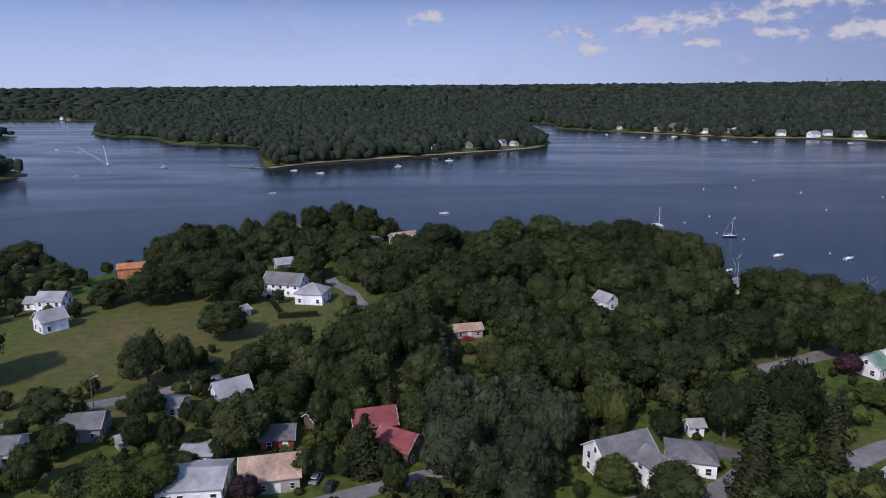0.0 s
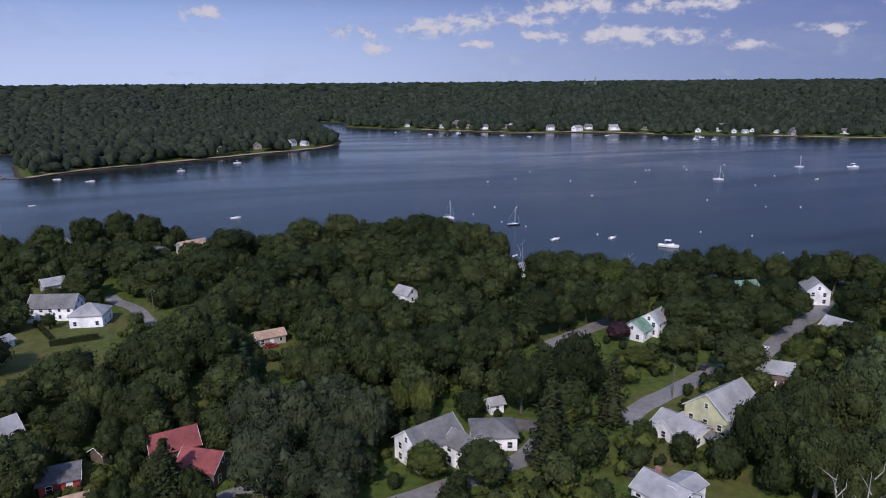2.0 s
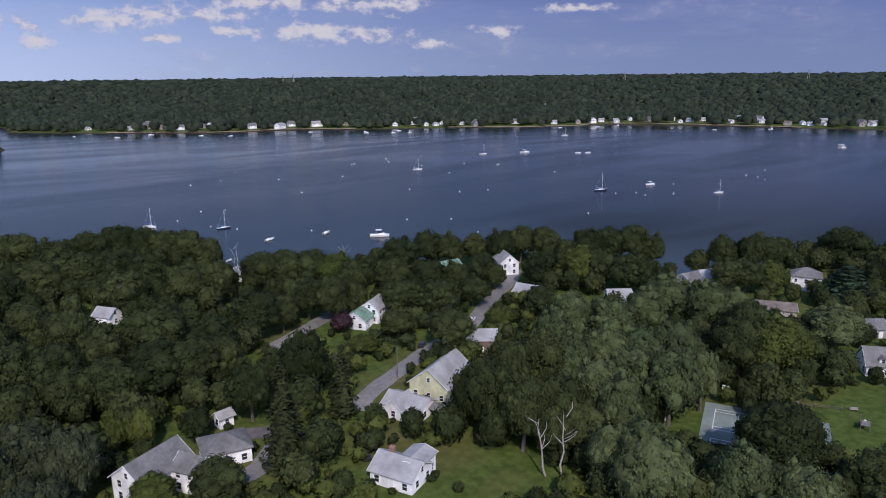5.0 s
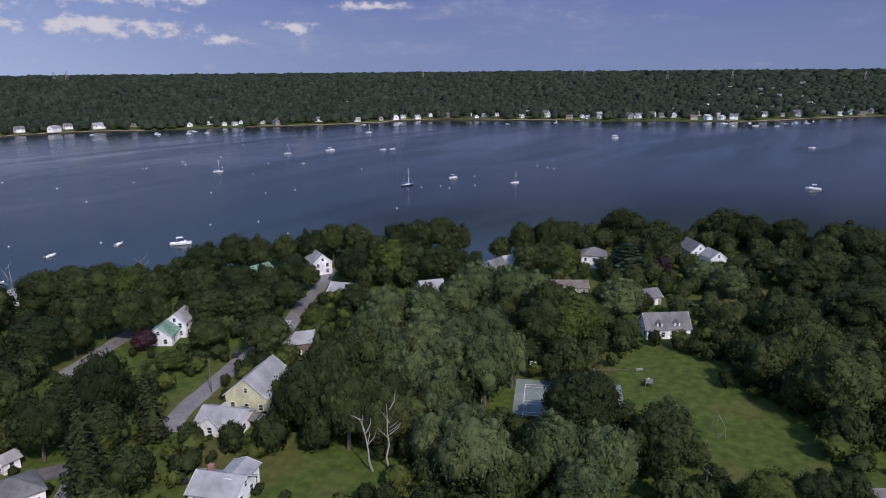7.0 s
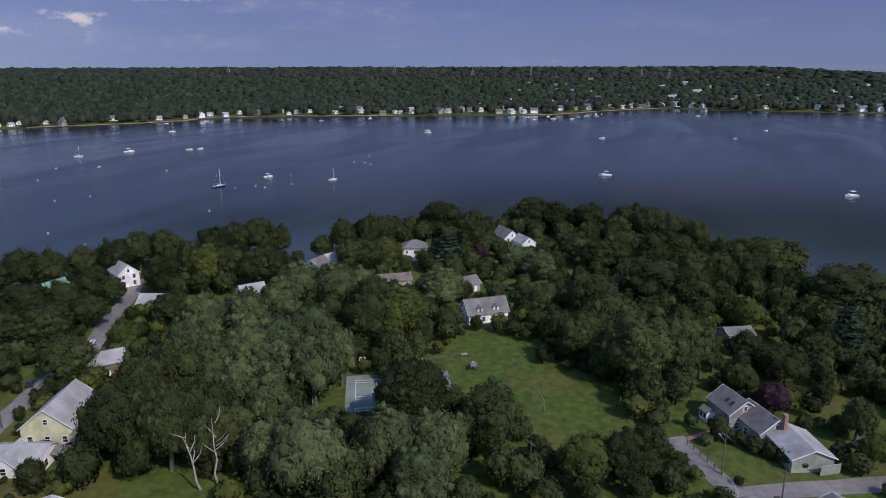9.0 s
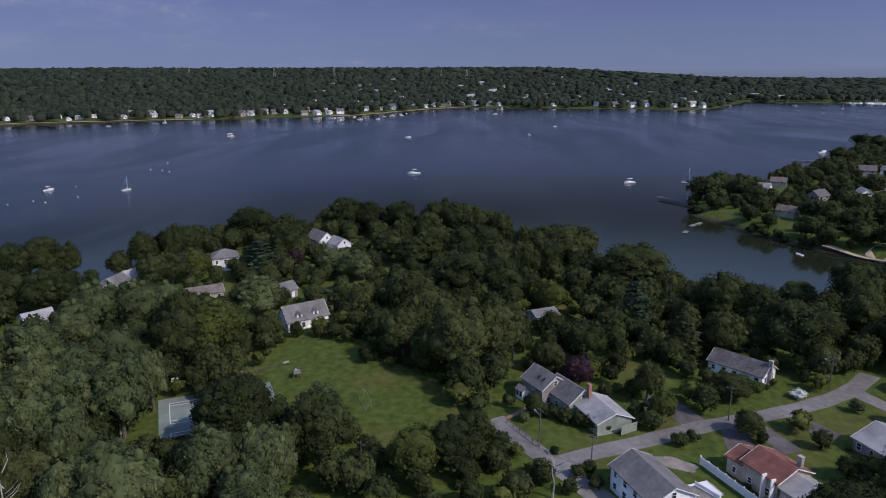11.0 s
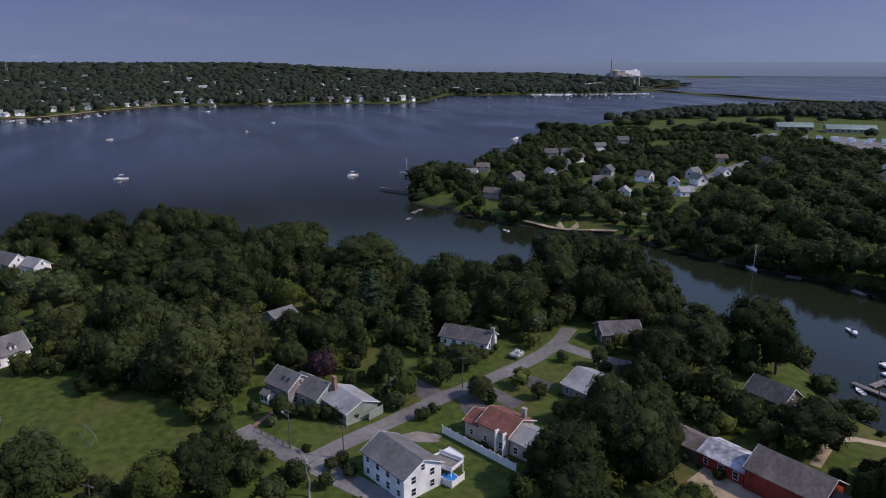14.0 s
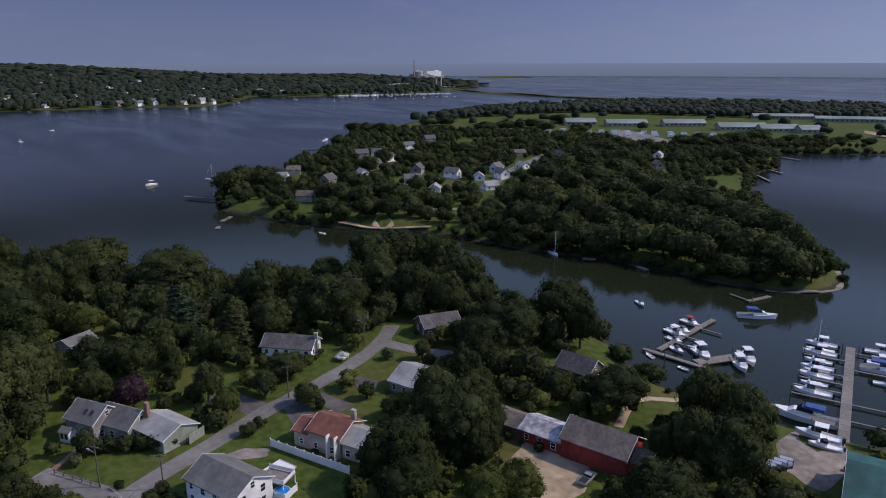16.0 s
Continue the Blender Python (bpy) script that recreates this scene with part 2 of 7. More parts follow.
def water_material():
    m = bpy.data.materials.new("water")
    m.use_nodes = True
    n, l = m.node_tree.nodes, m.node_tree.links
    b = n["Principled BSDF"]
    co = n.new("ShaderNodeTexCoord").outputs["Object"]
    b.inputs["IOR"].default_value = 1.33
    # the sheltered creek is murkier and smoother than the open river
    far = n.new("ShaderNodeVectorMath")
    far.operation = "DISTANCE"
    far.inputs[1].default_value = (260, -160, 0)
    l.new(co, far.inputs[0])
    calm = n.new("ShaderNodeMapRange")
    calm.interpolation_type = "SMOOTHSTEP"
    calm.inputs["From Min"].default_value, calm.inputs["From Max"].default_value = 560, 190
    l.new(far.outputs["Value"], calm.inputs["Value"])
    tint = n.new("ShaderNodeMix")
    tint.data_type = "RGBA"
    tint.inputs["A"].default_value, tint.inputs["B"].default_value = (0.009, 0.0145, 0.0145, 1), (0.015, 0.02, 0.0105, 1)
    l.new(calm.outputs["Result"], tint.inputs["Factor"])
    l.new(tint.outputs["Result"], b.inputs["Base Color"])
    mp = n.new("ShaderNodeMapping")
    mp.inputs["Scale"].default_value = (0.25, 1.0, 1.0)
    mp.inputs["Rotation"].default_value = (0, 0, radians(25))
    l.new(co, mp.inputs["Vector"])
    big = n.new("ShaderNodeTexNoise")
    big.inputs["Scale"].default_value, big.inputs["Detail"].default_value, big.inputs["Distortion"].default_value = 0.012, 5, 1.2
    l.new(mp.outputs["Vector"], big.inputs["Vector"])
    rr = n.new("ShaderNodeMapRange")
    rr.inputs["From Min"].default_value, rr.inputs["From Max"].default_value = 0.35, 0.65
    rr.inputs["To Min"].default_value, rr.inputs["To Max"].default_value = 0.13, 0.27
    l.new(big.outputs["Fac"], rr.inputs["Value"])
    still = n.new("ShaderNodeMapRange")
    still.inputs["To Min"].default_value, still.inputs["To Max"].default_value = 1.0, 0.35
    l.new(calm.outputs["Result"], still.inputs["Value"])
    gloss = n.new("ShaderNodeMapRange")
    gloss.inputs["To Min"].default_value, gloss.inputs["To Max"].default_value = 0.38, 0.2
    l.new(calm.outputs["Result"], gloss.inputs["Value"]), l.new(gloss.outputs["Result"], b.inputs["Specular IOR Level"])
    rough = n.new("ShaderNodeMath")
    rough.operation = "MULTIPLY"
    l.new(rr.outputs["Result"], rough.inputs[0]), l.new(still.outputs["Result"], rough.inputs[1])
    l.new(rough.outputs[0], b.inputs["Roughness"])
    rip = n.new("ShaderNodeTexNoise")
    rip.inputs["Scale"].default_value, rip.inputs["Detail"].default_value = 0.55, 3
    l.new(mp.outputs["Vector"], rip.inputs["Vector"])
    bp = n.new("ShaderNodeBump")
    bp.inputs["Distance"].default_value = 0.25
    chop = n.new("ShaderNodeMath")
    chop.operation = "MULTIPLY"
    chop.inputs[1].default_value = 0.35
    l.new(still.outputs["Result"], chop.inputs[0]), l.new(chop.outputs[0], bp.inputs["Strength"])
    l.new(rip.outputs["Fac"], bp.inputs["Height"])
    l.new(bp.outputs["Normal"], b.inputs["Normal"])
    return m


# ---- helpers of this scene ----
def mesh_of(name, bm, *mats):
    me = bpy.data.meshes.new(name)
    bm.to_mesh(me)
    bm.free()
    for m in mats:
        me.materials.append(M[m] if isinstance(m, str) else m)
    return me


def part(name, bm, material, parent, label=""):
    ob = new(name, bm if isinstance(bm, bpy.types.Mesh) else mesh_of(name, bm, material))
    ob.parent = parent
    return tagged(ob, label=label) if label else ob


def thing(name, m, label, category, group="", kind=""):
    ob = new(name)
    ob.empty_display_size = 0.5
    ob.matrix_basis = m
    return tagged(ob, label, category, group, kind)


def box(bm, x0, y0, z0, x1, y1, z1):
    v = [bm.verts.new(p) for p in ((x0, y0, z0), (x1, y0, z0), (x1, y1, z0), (x0, y1, z0), (x0, y0, z1), (x1, y0, z1), (x1, y1, z1), (x0, y1, z1))]
    for f in ((3, 2, 1, 0), (4, 5, 6, 7), (0, 1, 5, 4), (1, 2, 6, 5), (2, 3, 7, 6), (3, 0, 4, 7)):
        bm.faces.new([v[i] for i in f])
    return bm


def boxes(*rows):
    bm = bmesh.new()
    for r in rows:
        box(bm, *r)
    return bm


def tube(bm, a, b, r0, r1, seg=7):
    """A tapered round bar from a to b, closed at both ends."""
    a, b = Vector(a), Vector(b)
    q = (b - a).to_track_quat("Z", "Y")
    ra = [bm.verts.new(a + q @ Vector((math.cos(6.2832 * i / seg) * r0, math.sin(6.2832 * i / seg) * r0, 0))) for i in range(seg)]
    rb = [bm.verts.new(b + q @ Vector((math.cos(6.2832 * i / seg) * r1, math.sin(6.2832 * i / seg) * r1, 0))) for i in range(seg)]
    for i in range(seg):
        bm.faces.new((ra[i], ra[(i + 1) % seg], rb[(i + 1) % seg], rb[i]))
    bm.faces.new(ra[::-1]), bm.faces.new(rb)
    return bm


def np_mesh(name, verts, faces, material, smooth=False):
    me = bpy.data.meshes.new(name)
    verts, faces = np.asarray(verts, np.float32), np.asarray(faces, np.int32)
    k = faces.shape[1]
    me.vertices.add(len(verts)), me.loops.add(faces.size), me.polygons.add(len(faces))
    me.vertices.foreach_set("co", verts.ravel())
    me.loops.foreach_set("vertex_index", faces.ravel())
    me.polygons.foreach_set("loop_start", np.arange(0, faces.size, k, dtype=np.int32))
    me.polygons.foreach_set("use_smooth", np.full(len(faces), smooth))
    me.update(calc_edges=True)
    me.materials.append(M[material] if isinstance(material, str) else material)
    return me


# ---- land and water ----
# plan of the shores, metres east and north of the drone
OWN = [(-560, 300), (-400, 330), (-300, 300), (-215, 318), (-195, 335), (-165, 300), (-150, 318), (-135, 332), (-115, 352), (-92, 400),
       (-62, 420), (-32, 395), (0, 352), (28, 362), (54, 374), (84, 364), (106, 354), (128, 324), (126, 272), (142, 256),
       (190, 257), (226, 234), (242, 226), (282, 184), (264, 150), (288, 147), (312, 132), (356, 112), (380, 62), (374, 3)]
OWN += [(332, -27), (308, -50), (278, -66), (235, -92), (222, -106), (242, -130), (240, -156), (205, -168), (168, -162), (148, -168),
        (130, -162), (114, -152), (100, -150), (84, -154), (69, -157), (57, -161), (45, -166), (20, -190), (-20, -250), (-60, -400),
        (-400, -700), (-4900, -1000), (-4900, -100), (-700, 100)]
WEST = [(-4900, 300), (-520, 520), (-425, 660), (-416, 690), (-470, 740), (-620, 900), (-760, 1150), (-765, 1250), (-850, 1300),
        (-1200, 1500), (-2000, 1900), (-4900, 1900)]
OPPOSITE = [(-4900, 2200), (-1400, 1900), (-1068, 1877), (-900, 1826), (-660, 1313), (-585, 1233), (-501, 1199), (-407, 1053), (-321, 1026),
            (-254, 992), (-225, 850), (-191, 731), (-142, 776), (-88, 808), (-2, 861), (49, 894), (104, 929), (146, 978), (165, 1050),
            (168, 1272), (181, 1507), (205, 1600), (247, 1542), (228, 1383), (285, 1307), (341, 1239), (395, 1191), (437, 1147), (493, 1104)]
OPPOSITE += [(548, 1087), (603, 1059), (672, 990), (803, 903), (968, 775), (1066, 737), (1150, 560), (1181, 459), (1268, 238), (1317, 172),
             (1424, 97), (1540, -20), (1507, -100), (1490, -263), (1480, -363), (1425, -458), (1460, -510), (1530, -564), (1780, -715),
             (1703, -763), (1685, -1003), (1620, -1060), (1668, -1258), (1850, -1391), (2100, -1800), (2340, -1880), (2900, -2100),
             (4900, -2600), (4900, 4900), (-4900, 4900)]
POINT = [(447, -152), (400, -139), (382, -149), (350, -159), (324, -174), (300, -192), (274, -212), (232, -221), (187, -241), (148, -250),
         (128, -257), (116, -265), (112, -280), (120, -300), (140, -318), (165, -345), (190, -375), (247, -448), (292, -536), (288, -563),
         (343, -666), (273, -744), (50, -1000), (-500, -1300), (-900, -1700), (0, -1800), (500, -1600), (900, -1550), (1000, -1480)]
POINT += [(964, -1406), (900, -1300), (977, -1045), (983, -897), (937, -763), (880, -637), (813, -530), (842, -493), (677, -367), (621, -317),
          (524, -231), (533, -220), (500, -173)]
CAUSEWAY = [(1870, -1370), (1491, -1330), (1254, -1310), (1075, -1315), (940, -1390), (960, -1440), (1080, -1365), (1254, -1352), (1491, -1372), (1870, -1420)]
ISLAND = [(3150, -2760), (3300, -2740), (3330, -3000), (3200, -3120), (3120, -2950)]


def shore_distance(x, y, poly):
    """Metres to the shore line, positive on land."""
    p = np.array(poly, float)
    q = np.roll(p, -1, 0)
    best = np.full(x.shape, 1e9)
    inside = np.zeros(x.shape, bool)
    for (ax, ay), (bx, by) in zip(p, q):
        dx, dy = bx - ax, by - ay
        t = np.clip(((x - ax) * dx + (y - ay) * dy) / (dx * dx + dy * dy), 0, 1)
        best = np.minimum(best, np.hypot(x - ax - t * dx, y - ay - t * dy))
        if ay != by:
            inside ^= ((ay > y) != (by > y)) & (x < (bx - ax) * (y - ay) / (by - ay) + ax)
    return np.where(inside, best, -best)


def ease(v):
    v = np.clip(v, 0, 1)
    return v * v * (3 - 2 * v)


def waves2(x, y, size):
    return (np.sin(x / size + 1.3 * np.sin(y / size * 0.7)) + np.sin(y / size * 1.1 + 1.7 * np.sin(x / size * 0.6 + 1))) / 4 + 0.5


def heights(x, y):
    """Ground height and distance inland."""
    wob = 3.0 * (waves2(x, y, 17.0) - 0.5)
    top = np.full(x.shape, -3.0)
    inland = np.full(x.shape, -1e9)
    for poly, crest, rise in ((OWN, 4.0, 5.0), (POINT, 4.0, 3.5), (CAUSEWAY, 5.0, 10.0), (WEST, 5.0, 12.0), (ISLAND, 8.0, 20.0), (OPPOSITE, 3.5, 9.0)):
        d = shore_distance(x, y, poly)
        d = np.where(np.hypot(x, y) < 600, d + wob, d)
        z = np.where(d > 0, crest * (1 - np.exp(-np.maximum(d, 0) / rise)), np.maximum(d * 0.12, -3))
        if poly is OPPOSITE:
            south = np.where(x > 900, np.clip((y + 1500) / 1100, 0.08, 1), 1)
            z = z + np.where(d > 0, (64 * ease((d - 20) / 1300) + 34 * ease((d - 1400) / 2500) * (0.5 + waves2(x, y, 420))) * south, 0)
        if poly is WEST:
            z = z + np.where(d > 0, 50 * ease((d - 20) / 900), 0)
        top, inland = np.maximum(top, z), np.maximum(inland, d)
    return top, inland


def ground_z(x, y):
    return float(heights(np.array([float(x)]), np.array([float(y)]))[0][0])


def build_ground():
    n, k = 350, 4.5
    u = np.linspace(-1, 1, n)
    # the lines of the sheet lie closer together round the village
    xs = 60 + 4840 * np.sinh(k * u) / math.sinh(k)
    ys = 20 + 4840 * np.sinh(k * u) / math.sinh(k)
    gx, gy = np.meshgrid(xs, ys)
    gz, _ = heights(gx.ravel(), gy.ravel())
    v = np.stack([gx.ravel(), gy.ravel(), gz], 1)
    i = (np.arange(n - 1)[:, None] * n + np.arange(n - 1)[None, :]).ravel()
    f = np.stack([i, i + 1, i + n + 1, i + n], 1)
    ob = new("ground", np_mesh("ground", v, f, ground_material(), True))
    tagged(ob, "grassy low-lying shore land with wooded hills and muddy edges", "ground", kind="structure")


build_ground()
bm = bmesh.new()
bmesh.ops.create_grid(bm, x_segments=4, y_segments=4, size=4950)
tagged(new("water", mesh_of("water", bm, water_material())), "calm dark blue river and bay water with faint ripples", "water", kind="structure")

# ---- open ground: roads, drives, court ----
EYE_V = Vector(EYE)
SPOTS = []      # (x, y, z, r): places that stand free of trees
HOUSES = []     # footprints
ROADS = []      # points on paved ground, with half widths
NO_TREES = []   # (ax, ay, bx, by, half width)


def smooth_line(pts, step=3.0):
    p = [Vector((*q, 0)) for q in pts]
    out = []
    for i in range(len(p) - 1):
        a, b, c, d = p[max(i - 1, 0)], p[i], p[i + 1], p[min(i + 2, len(p) - 1)]
        n = max(2, int((c - b).length / step))
        for k in range(n):
            t = k / n
            out.append(0.5 * ((2 * b) + (c - a) * t + (2 * a - 5 * b + 4 * c - d) * t * t + (3 * b - a - 3 * c + d) * t ** 3))
    return out + [p[-1]]


def strip(name, pts, width, material, label, category="road", lift=0.06, clear=True, open_view=True, kind="structure"):
    line = smooth_line(pts)
    bm = bmesh.new()
    prev = None
    for i, p in enumerate(line):
        d = (line[min(i + 1, len(line) - 1)] - line[max(i - 1, 0)]).normalized()
        s = Vector((-d.y, d.x, 0)) * width / 2 * (1 + 0.05 * math.sin(i * 1.7))
        z = ground_z(p.x, p.y) + lift
        row = [bm.verts.new((q.x, q.y, z)) for q in (p - s, p + s)]
        low = [bm.verts.new((q.x, q.y, z - 0.4)) for q in (p - s * 1.01, p + s * 1.01)]
        row = [low[0], *row, low[1]]
        if prev:
            for k in range(3):
                bm.faces.new((prev[k], prev[k + 1], row[k + 1], row[k])[::-1])
        prev = row
        ROADS.append((p.x, p.y, width / 2))
        if clear:
            NO_TREES.append((p.x, p.y, width / 2 + 0.4))
            if open_view and i % 5 == 0:
                SPOTS.append((p.x, p.y, 4.3, 0.0))
    tagged(new(name, mesh_of(name, bm, material)), label, category, kind=kind)


strip("road", [(108, -34), (125, -23.5), (138, -15), (150, -8)], 5.4, "asphalt", "worn grey asphalt side street past the lawn")
strip("road", [(130, -20), (134, -27), (140, -41), (147, -57), (152, -72), (158, -87), (166, -101), (176, -112)], 5.0, "asphalt", "patched grey asphalt street between the houses", lift=0.07)
strip("road", [(166, -102), (153, -108), (141, -117), (128, -121)], 5.0, "asphalt", "grey asphalt lane branching among trees", lift=0.05)
strip("road", [(88, 135), (98, 141), (113, 147), (128, 153), (149, 158), (164, 167), (180, 176), (197, 184), (215, 196)], 5.6, "asphalt", "grey asphalt street climbing toward the shore houses")
strip("road", [(92, 187), (101, 191), (113, 196.5), (127, 203)], 6, "asphalt", "short grey asphalt turning place among trees", lift=0.05)
strip("road", [(22, 118), (38, 121.5), (47, 123.5), (58, 127), (66, 134)], 5.5, "asphalt", "grey asphalt drive below the white house")
strip("road", [(-50, 290), (-46, 281), (-38, 269), (-30, 247)], 5, "asphalt", "grey lane beside the white house by the field")
strip("road", [(-34, 119), (-22, 124.5), (-12, 129), (-2, 133.5), (8, 136)], 4.6, "asphalt", "light grey asphalt street with a grassy verge")
strip("road", [(-140, 135), (-110, 155), (-103, 162), (-89, 169.5), (-76, 177), (-64, 185)], 5, "asphalt", "grey asphalt street along the meadow")
strip("driveway", [(147, -56), (156, -53), (163, -50)], 6.5, "old_asphalt", "dark asphalt driveway by the garage", "driveway", 0.04)
strip("driveway", [(136, -62), (148, -64)], 6, "old_asphalt", "dark worn asphalt driveway", "driveway", 0.03)
strip("driveway", [(136, -73), (149, -69)], 5, "old_asphalt", "pinkish worn asphalt driveway", "driveway", 0.03)
strip("driveway", [(142, -85), (153, -80)], 5.5, "old_asphalt", "pinkish worn asphalt driveway", "driveway", 0.03)
strip("driveway", [(66, 127), (70, 133), (66, 140), (60, 143)], 5.5, "old_asphalt", "dark asphalt driveway beside the garage", "driveway", 0.03)
strip("path", [(90, -119), (96, -133), (92, -140), (86, -147)], 2.2, "sand", "pale sandy path down to the water", "path", 0.05)
strip("path", [(147, -8), (153, -14), (157, -18)], 1.2, "brick", "worn brick garden path", "path", 0.05)


def blob(name, x, y, rx, ry, yaw, material, label, category, lift=0.05, wob=0.14, seg=40, seed=1, kind="structure", open_view=True):
    """A flat patch with a ragged round edge."""
    bm = bmesh.new()
    ring = []
    c, s = math.cos(radians(yaw)), math.sin(radians(yaw))
    for i in range(seg):
        a = 6.28318 * i / seg
        k = 1 + wob * noise.noise((math.cos(a) * 1.7 + seed * 7, math.sin(a) * 1.7, seed)) * 2
        px, py = math.cos(a) * rx * k, math.sin(a) * ry * k
        X, Y = x + px * c - py * s, y + px * s + py * c
        ring.append(bm.verts.new((X, Y, ground_z(X, Y) + lift)))
    mid = bm.verts.new((x, y, ground_z(x, y) + lift))
    for i in range(seg):
        bm.faces.new((mid, ring[i], ring[(i + 1) % seg]))
    tagged(new(name, mesh_of(name, bm, material)), label, category, kind=kind)
    clearing(x, y, rx, ry, yaw, open_view)


def clearing(x, y, rx, ry, yaw=0, open_view=True):
    c, s = math.cos(radians(yaw)), math.sin(radians(yaw))
    n = max(1, int(max(rx, ry) / 4))
    for i in range(-n, n + 1):
        for j in range(-n, n + 1):
            u, v = i / n, j / n
            if u * u + v * v <= 1:
                X, Y = x + u * rx * c - v * ry * s, y + u * rx * s + v * ry * c
                NO_TREES.append((X, Y, 3.0))
                if open_view:
                    SPOTS.append((X, Y, 4.2, 0.0))


blob("sand_lot", 88, -94, 14, 8, -50, "sand", "bare pale sand lot beside the red barn", "ground", seed=3)
blob("beach", 303, -188, 17, 6, -30, "sand", "pale sand beach on the creek", "beach", 0.12, seed=5)
blob("concrete_apron", 57, -145, 7.5, 14, 20, "yard", "stained concrete boatyard apron", "ground", 0.08, seed=8)
blob("bare_earth", 131, -46, 4.5, 2.4, 60, "yard", "bare reddish earth beside the grey-roofed house", "ground", seed=9)
# meadow, lawns and yards
for c in ((-118, 205, 36, 28, 20), (-88, 228, 28, 24, 0), (-62, 232, 18, 16, 0), (-112, 240, 24, 10, 30), (-58, 214, 16, 6, 20), (-152, 288, 9, 7, 0), (-136, 284, 6, 5, 0),
          (165, 30, 24, 13, 55), (150, 12, 14, 10, 50), (182, 42, 12, 9, 40), (93, 89, 11, 7, 10), (147, 69, 8, 3, 22), (150, 74, 7, 3, 22),
          (142, -22, 8, 5, 60), (137, -32, 5, 4, 60), (173, -52, 7, 5, 0), (133, -75, 5, 4, 0), (150, -93, 5, 4, 0),
          (121, -50, 6, 4, 60), (111, -51, 9, 6, -25), (106, -42, 4, 5, 0), (111, -143, 12, 7, 0), (90, -137, 6, 9, 0), (120, -152, 8, 5, 0), (103, -93, 4, 3, 0), (92, -130, 3, 5, 0), (108, 188, 6, 3, 20), (11, 207, 5, 3, 0)):
    clearing(*c)


def tennis_court(x, y, yaw):
    m = pose(x, y, 4.06, 0, 0, yaw)
    c = thing("tennis_court", m, "faded blue-green tennis court with white lines", "tennis court")
    part("surface", boxes((-16.5, -17, -0.3, 11.5, 15.5, 0)), "court_blue", c)
    w = 0.09
    for k, cy in enumerate((-9.0, 6.8)):
        for x0, y0, x1, y1 in ((-11.9, -5.5, 11.9, -5.5), (-11.9, 5.5, 11.9, 5.5), (-11.9, -4.1, 11.9, -4.1), (-11.9, 4.1, 11.9, 4.1),
                               (-11.9, -5.5, -11.9, 5.5), (11.9, -5.5, 11.9, 5.5), (-6.4, -4.1, -6.4, 4.1), (6.4, -4.1, 6.4, 4.1), (-6.4, 0, 6.4, 0)):
            part("line", boxes((x0 - w - 2, y0 + cy - w, 0.002, x1 + w - 2, y1 + cy + w, 0.012)), "line_white", c)
        net = part("net", boxes((-2.03, cy - 6.4, 0.05, -1.97, cy + 6.4, 0.95)), "dark_roof", c)
        for s in (-6.5, 6.5):
            b = bmesh.new()
            tube(b, (-2, cy + s, 0), (-2, cy + s, 1.1), 0.06, 0.06)
            part("net_post", b, "steel", net)
    return c


# ---- houses ----
def window_meshes():
    f = bmesh.new()
    w, h, t, d = 0.55, 0.75, 0.11, 0.07
    box(f, -w - t, -d, -h - t, w + t, 0.02, -h), box(f, -w - t, -d, h, w + t, 0.02, h + t)
    box(f, -w - t, -d, -h, -w, 0.02, h), box(f, w, -d, -h, w + t, 0.02, h)
    box(f, -w, -d * 0.7, -0.04, w, 0.0, 0.04)
    p = boxes((-w, -0.025, -h, w, 0.01, h))
    d = boxes((-0.5, -0.06, 0, 0.5, 0.02, 2.05), (-0.62, -0.08, 0, -0.5, 0.02, 2.15), (0.5, -0.08, 0, 0.62, 0.02, 2.15), (-0.62, -0.08, 2.05, 0.62, 0.02, 2.17))
    return mesh_of("window", f, "trim"), mesh_of("pane", p, "pane"), mesh_of("door", d, "trim")


WINDOW, PANE, DOOR = window_meshes()


def add_window(h, m, scale=1.0):
    w = new("window", WINDOW)
    w.parent = h
    w.matrix_basis = m @ Matrix.Diagonal((scale, 1, scale, 1))
    p = new("pane", PANE)
    p.parent = w


def gable_walls(L, W, eave, ridge):
    bm = bmesh.new()
    a, b = L / 2, W / 2
    lo = [bm.verts.new(p) for p in ((-a, -b, -1.2), (a, -b, -1.2), (a, b, -1.2), (-a, b, -1.2))]
    up = [bm.verts.new(p) for p in ((-a, -b, eave), (a, -b, eave), (a, b, eave), (-a, b, eave))]
    r0, r1 = bm.verts.new((-a, 0, ridge)), bm.verts.new((a, 0, ridge))
    bm.faces.new((lo[0], lo[1], up[1], up[0])), bm.faces.new((lo[2], lo[3], up[3], up[2]))
    bm.faces.new((lo[1], lo[2], up[2], r1, up[1])), bm.faces.new((lo[3], lo[0], up[0], r0, up[3]))
    return bm


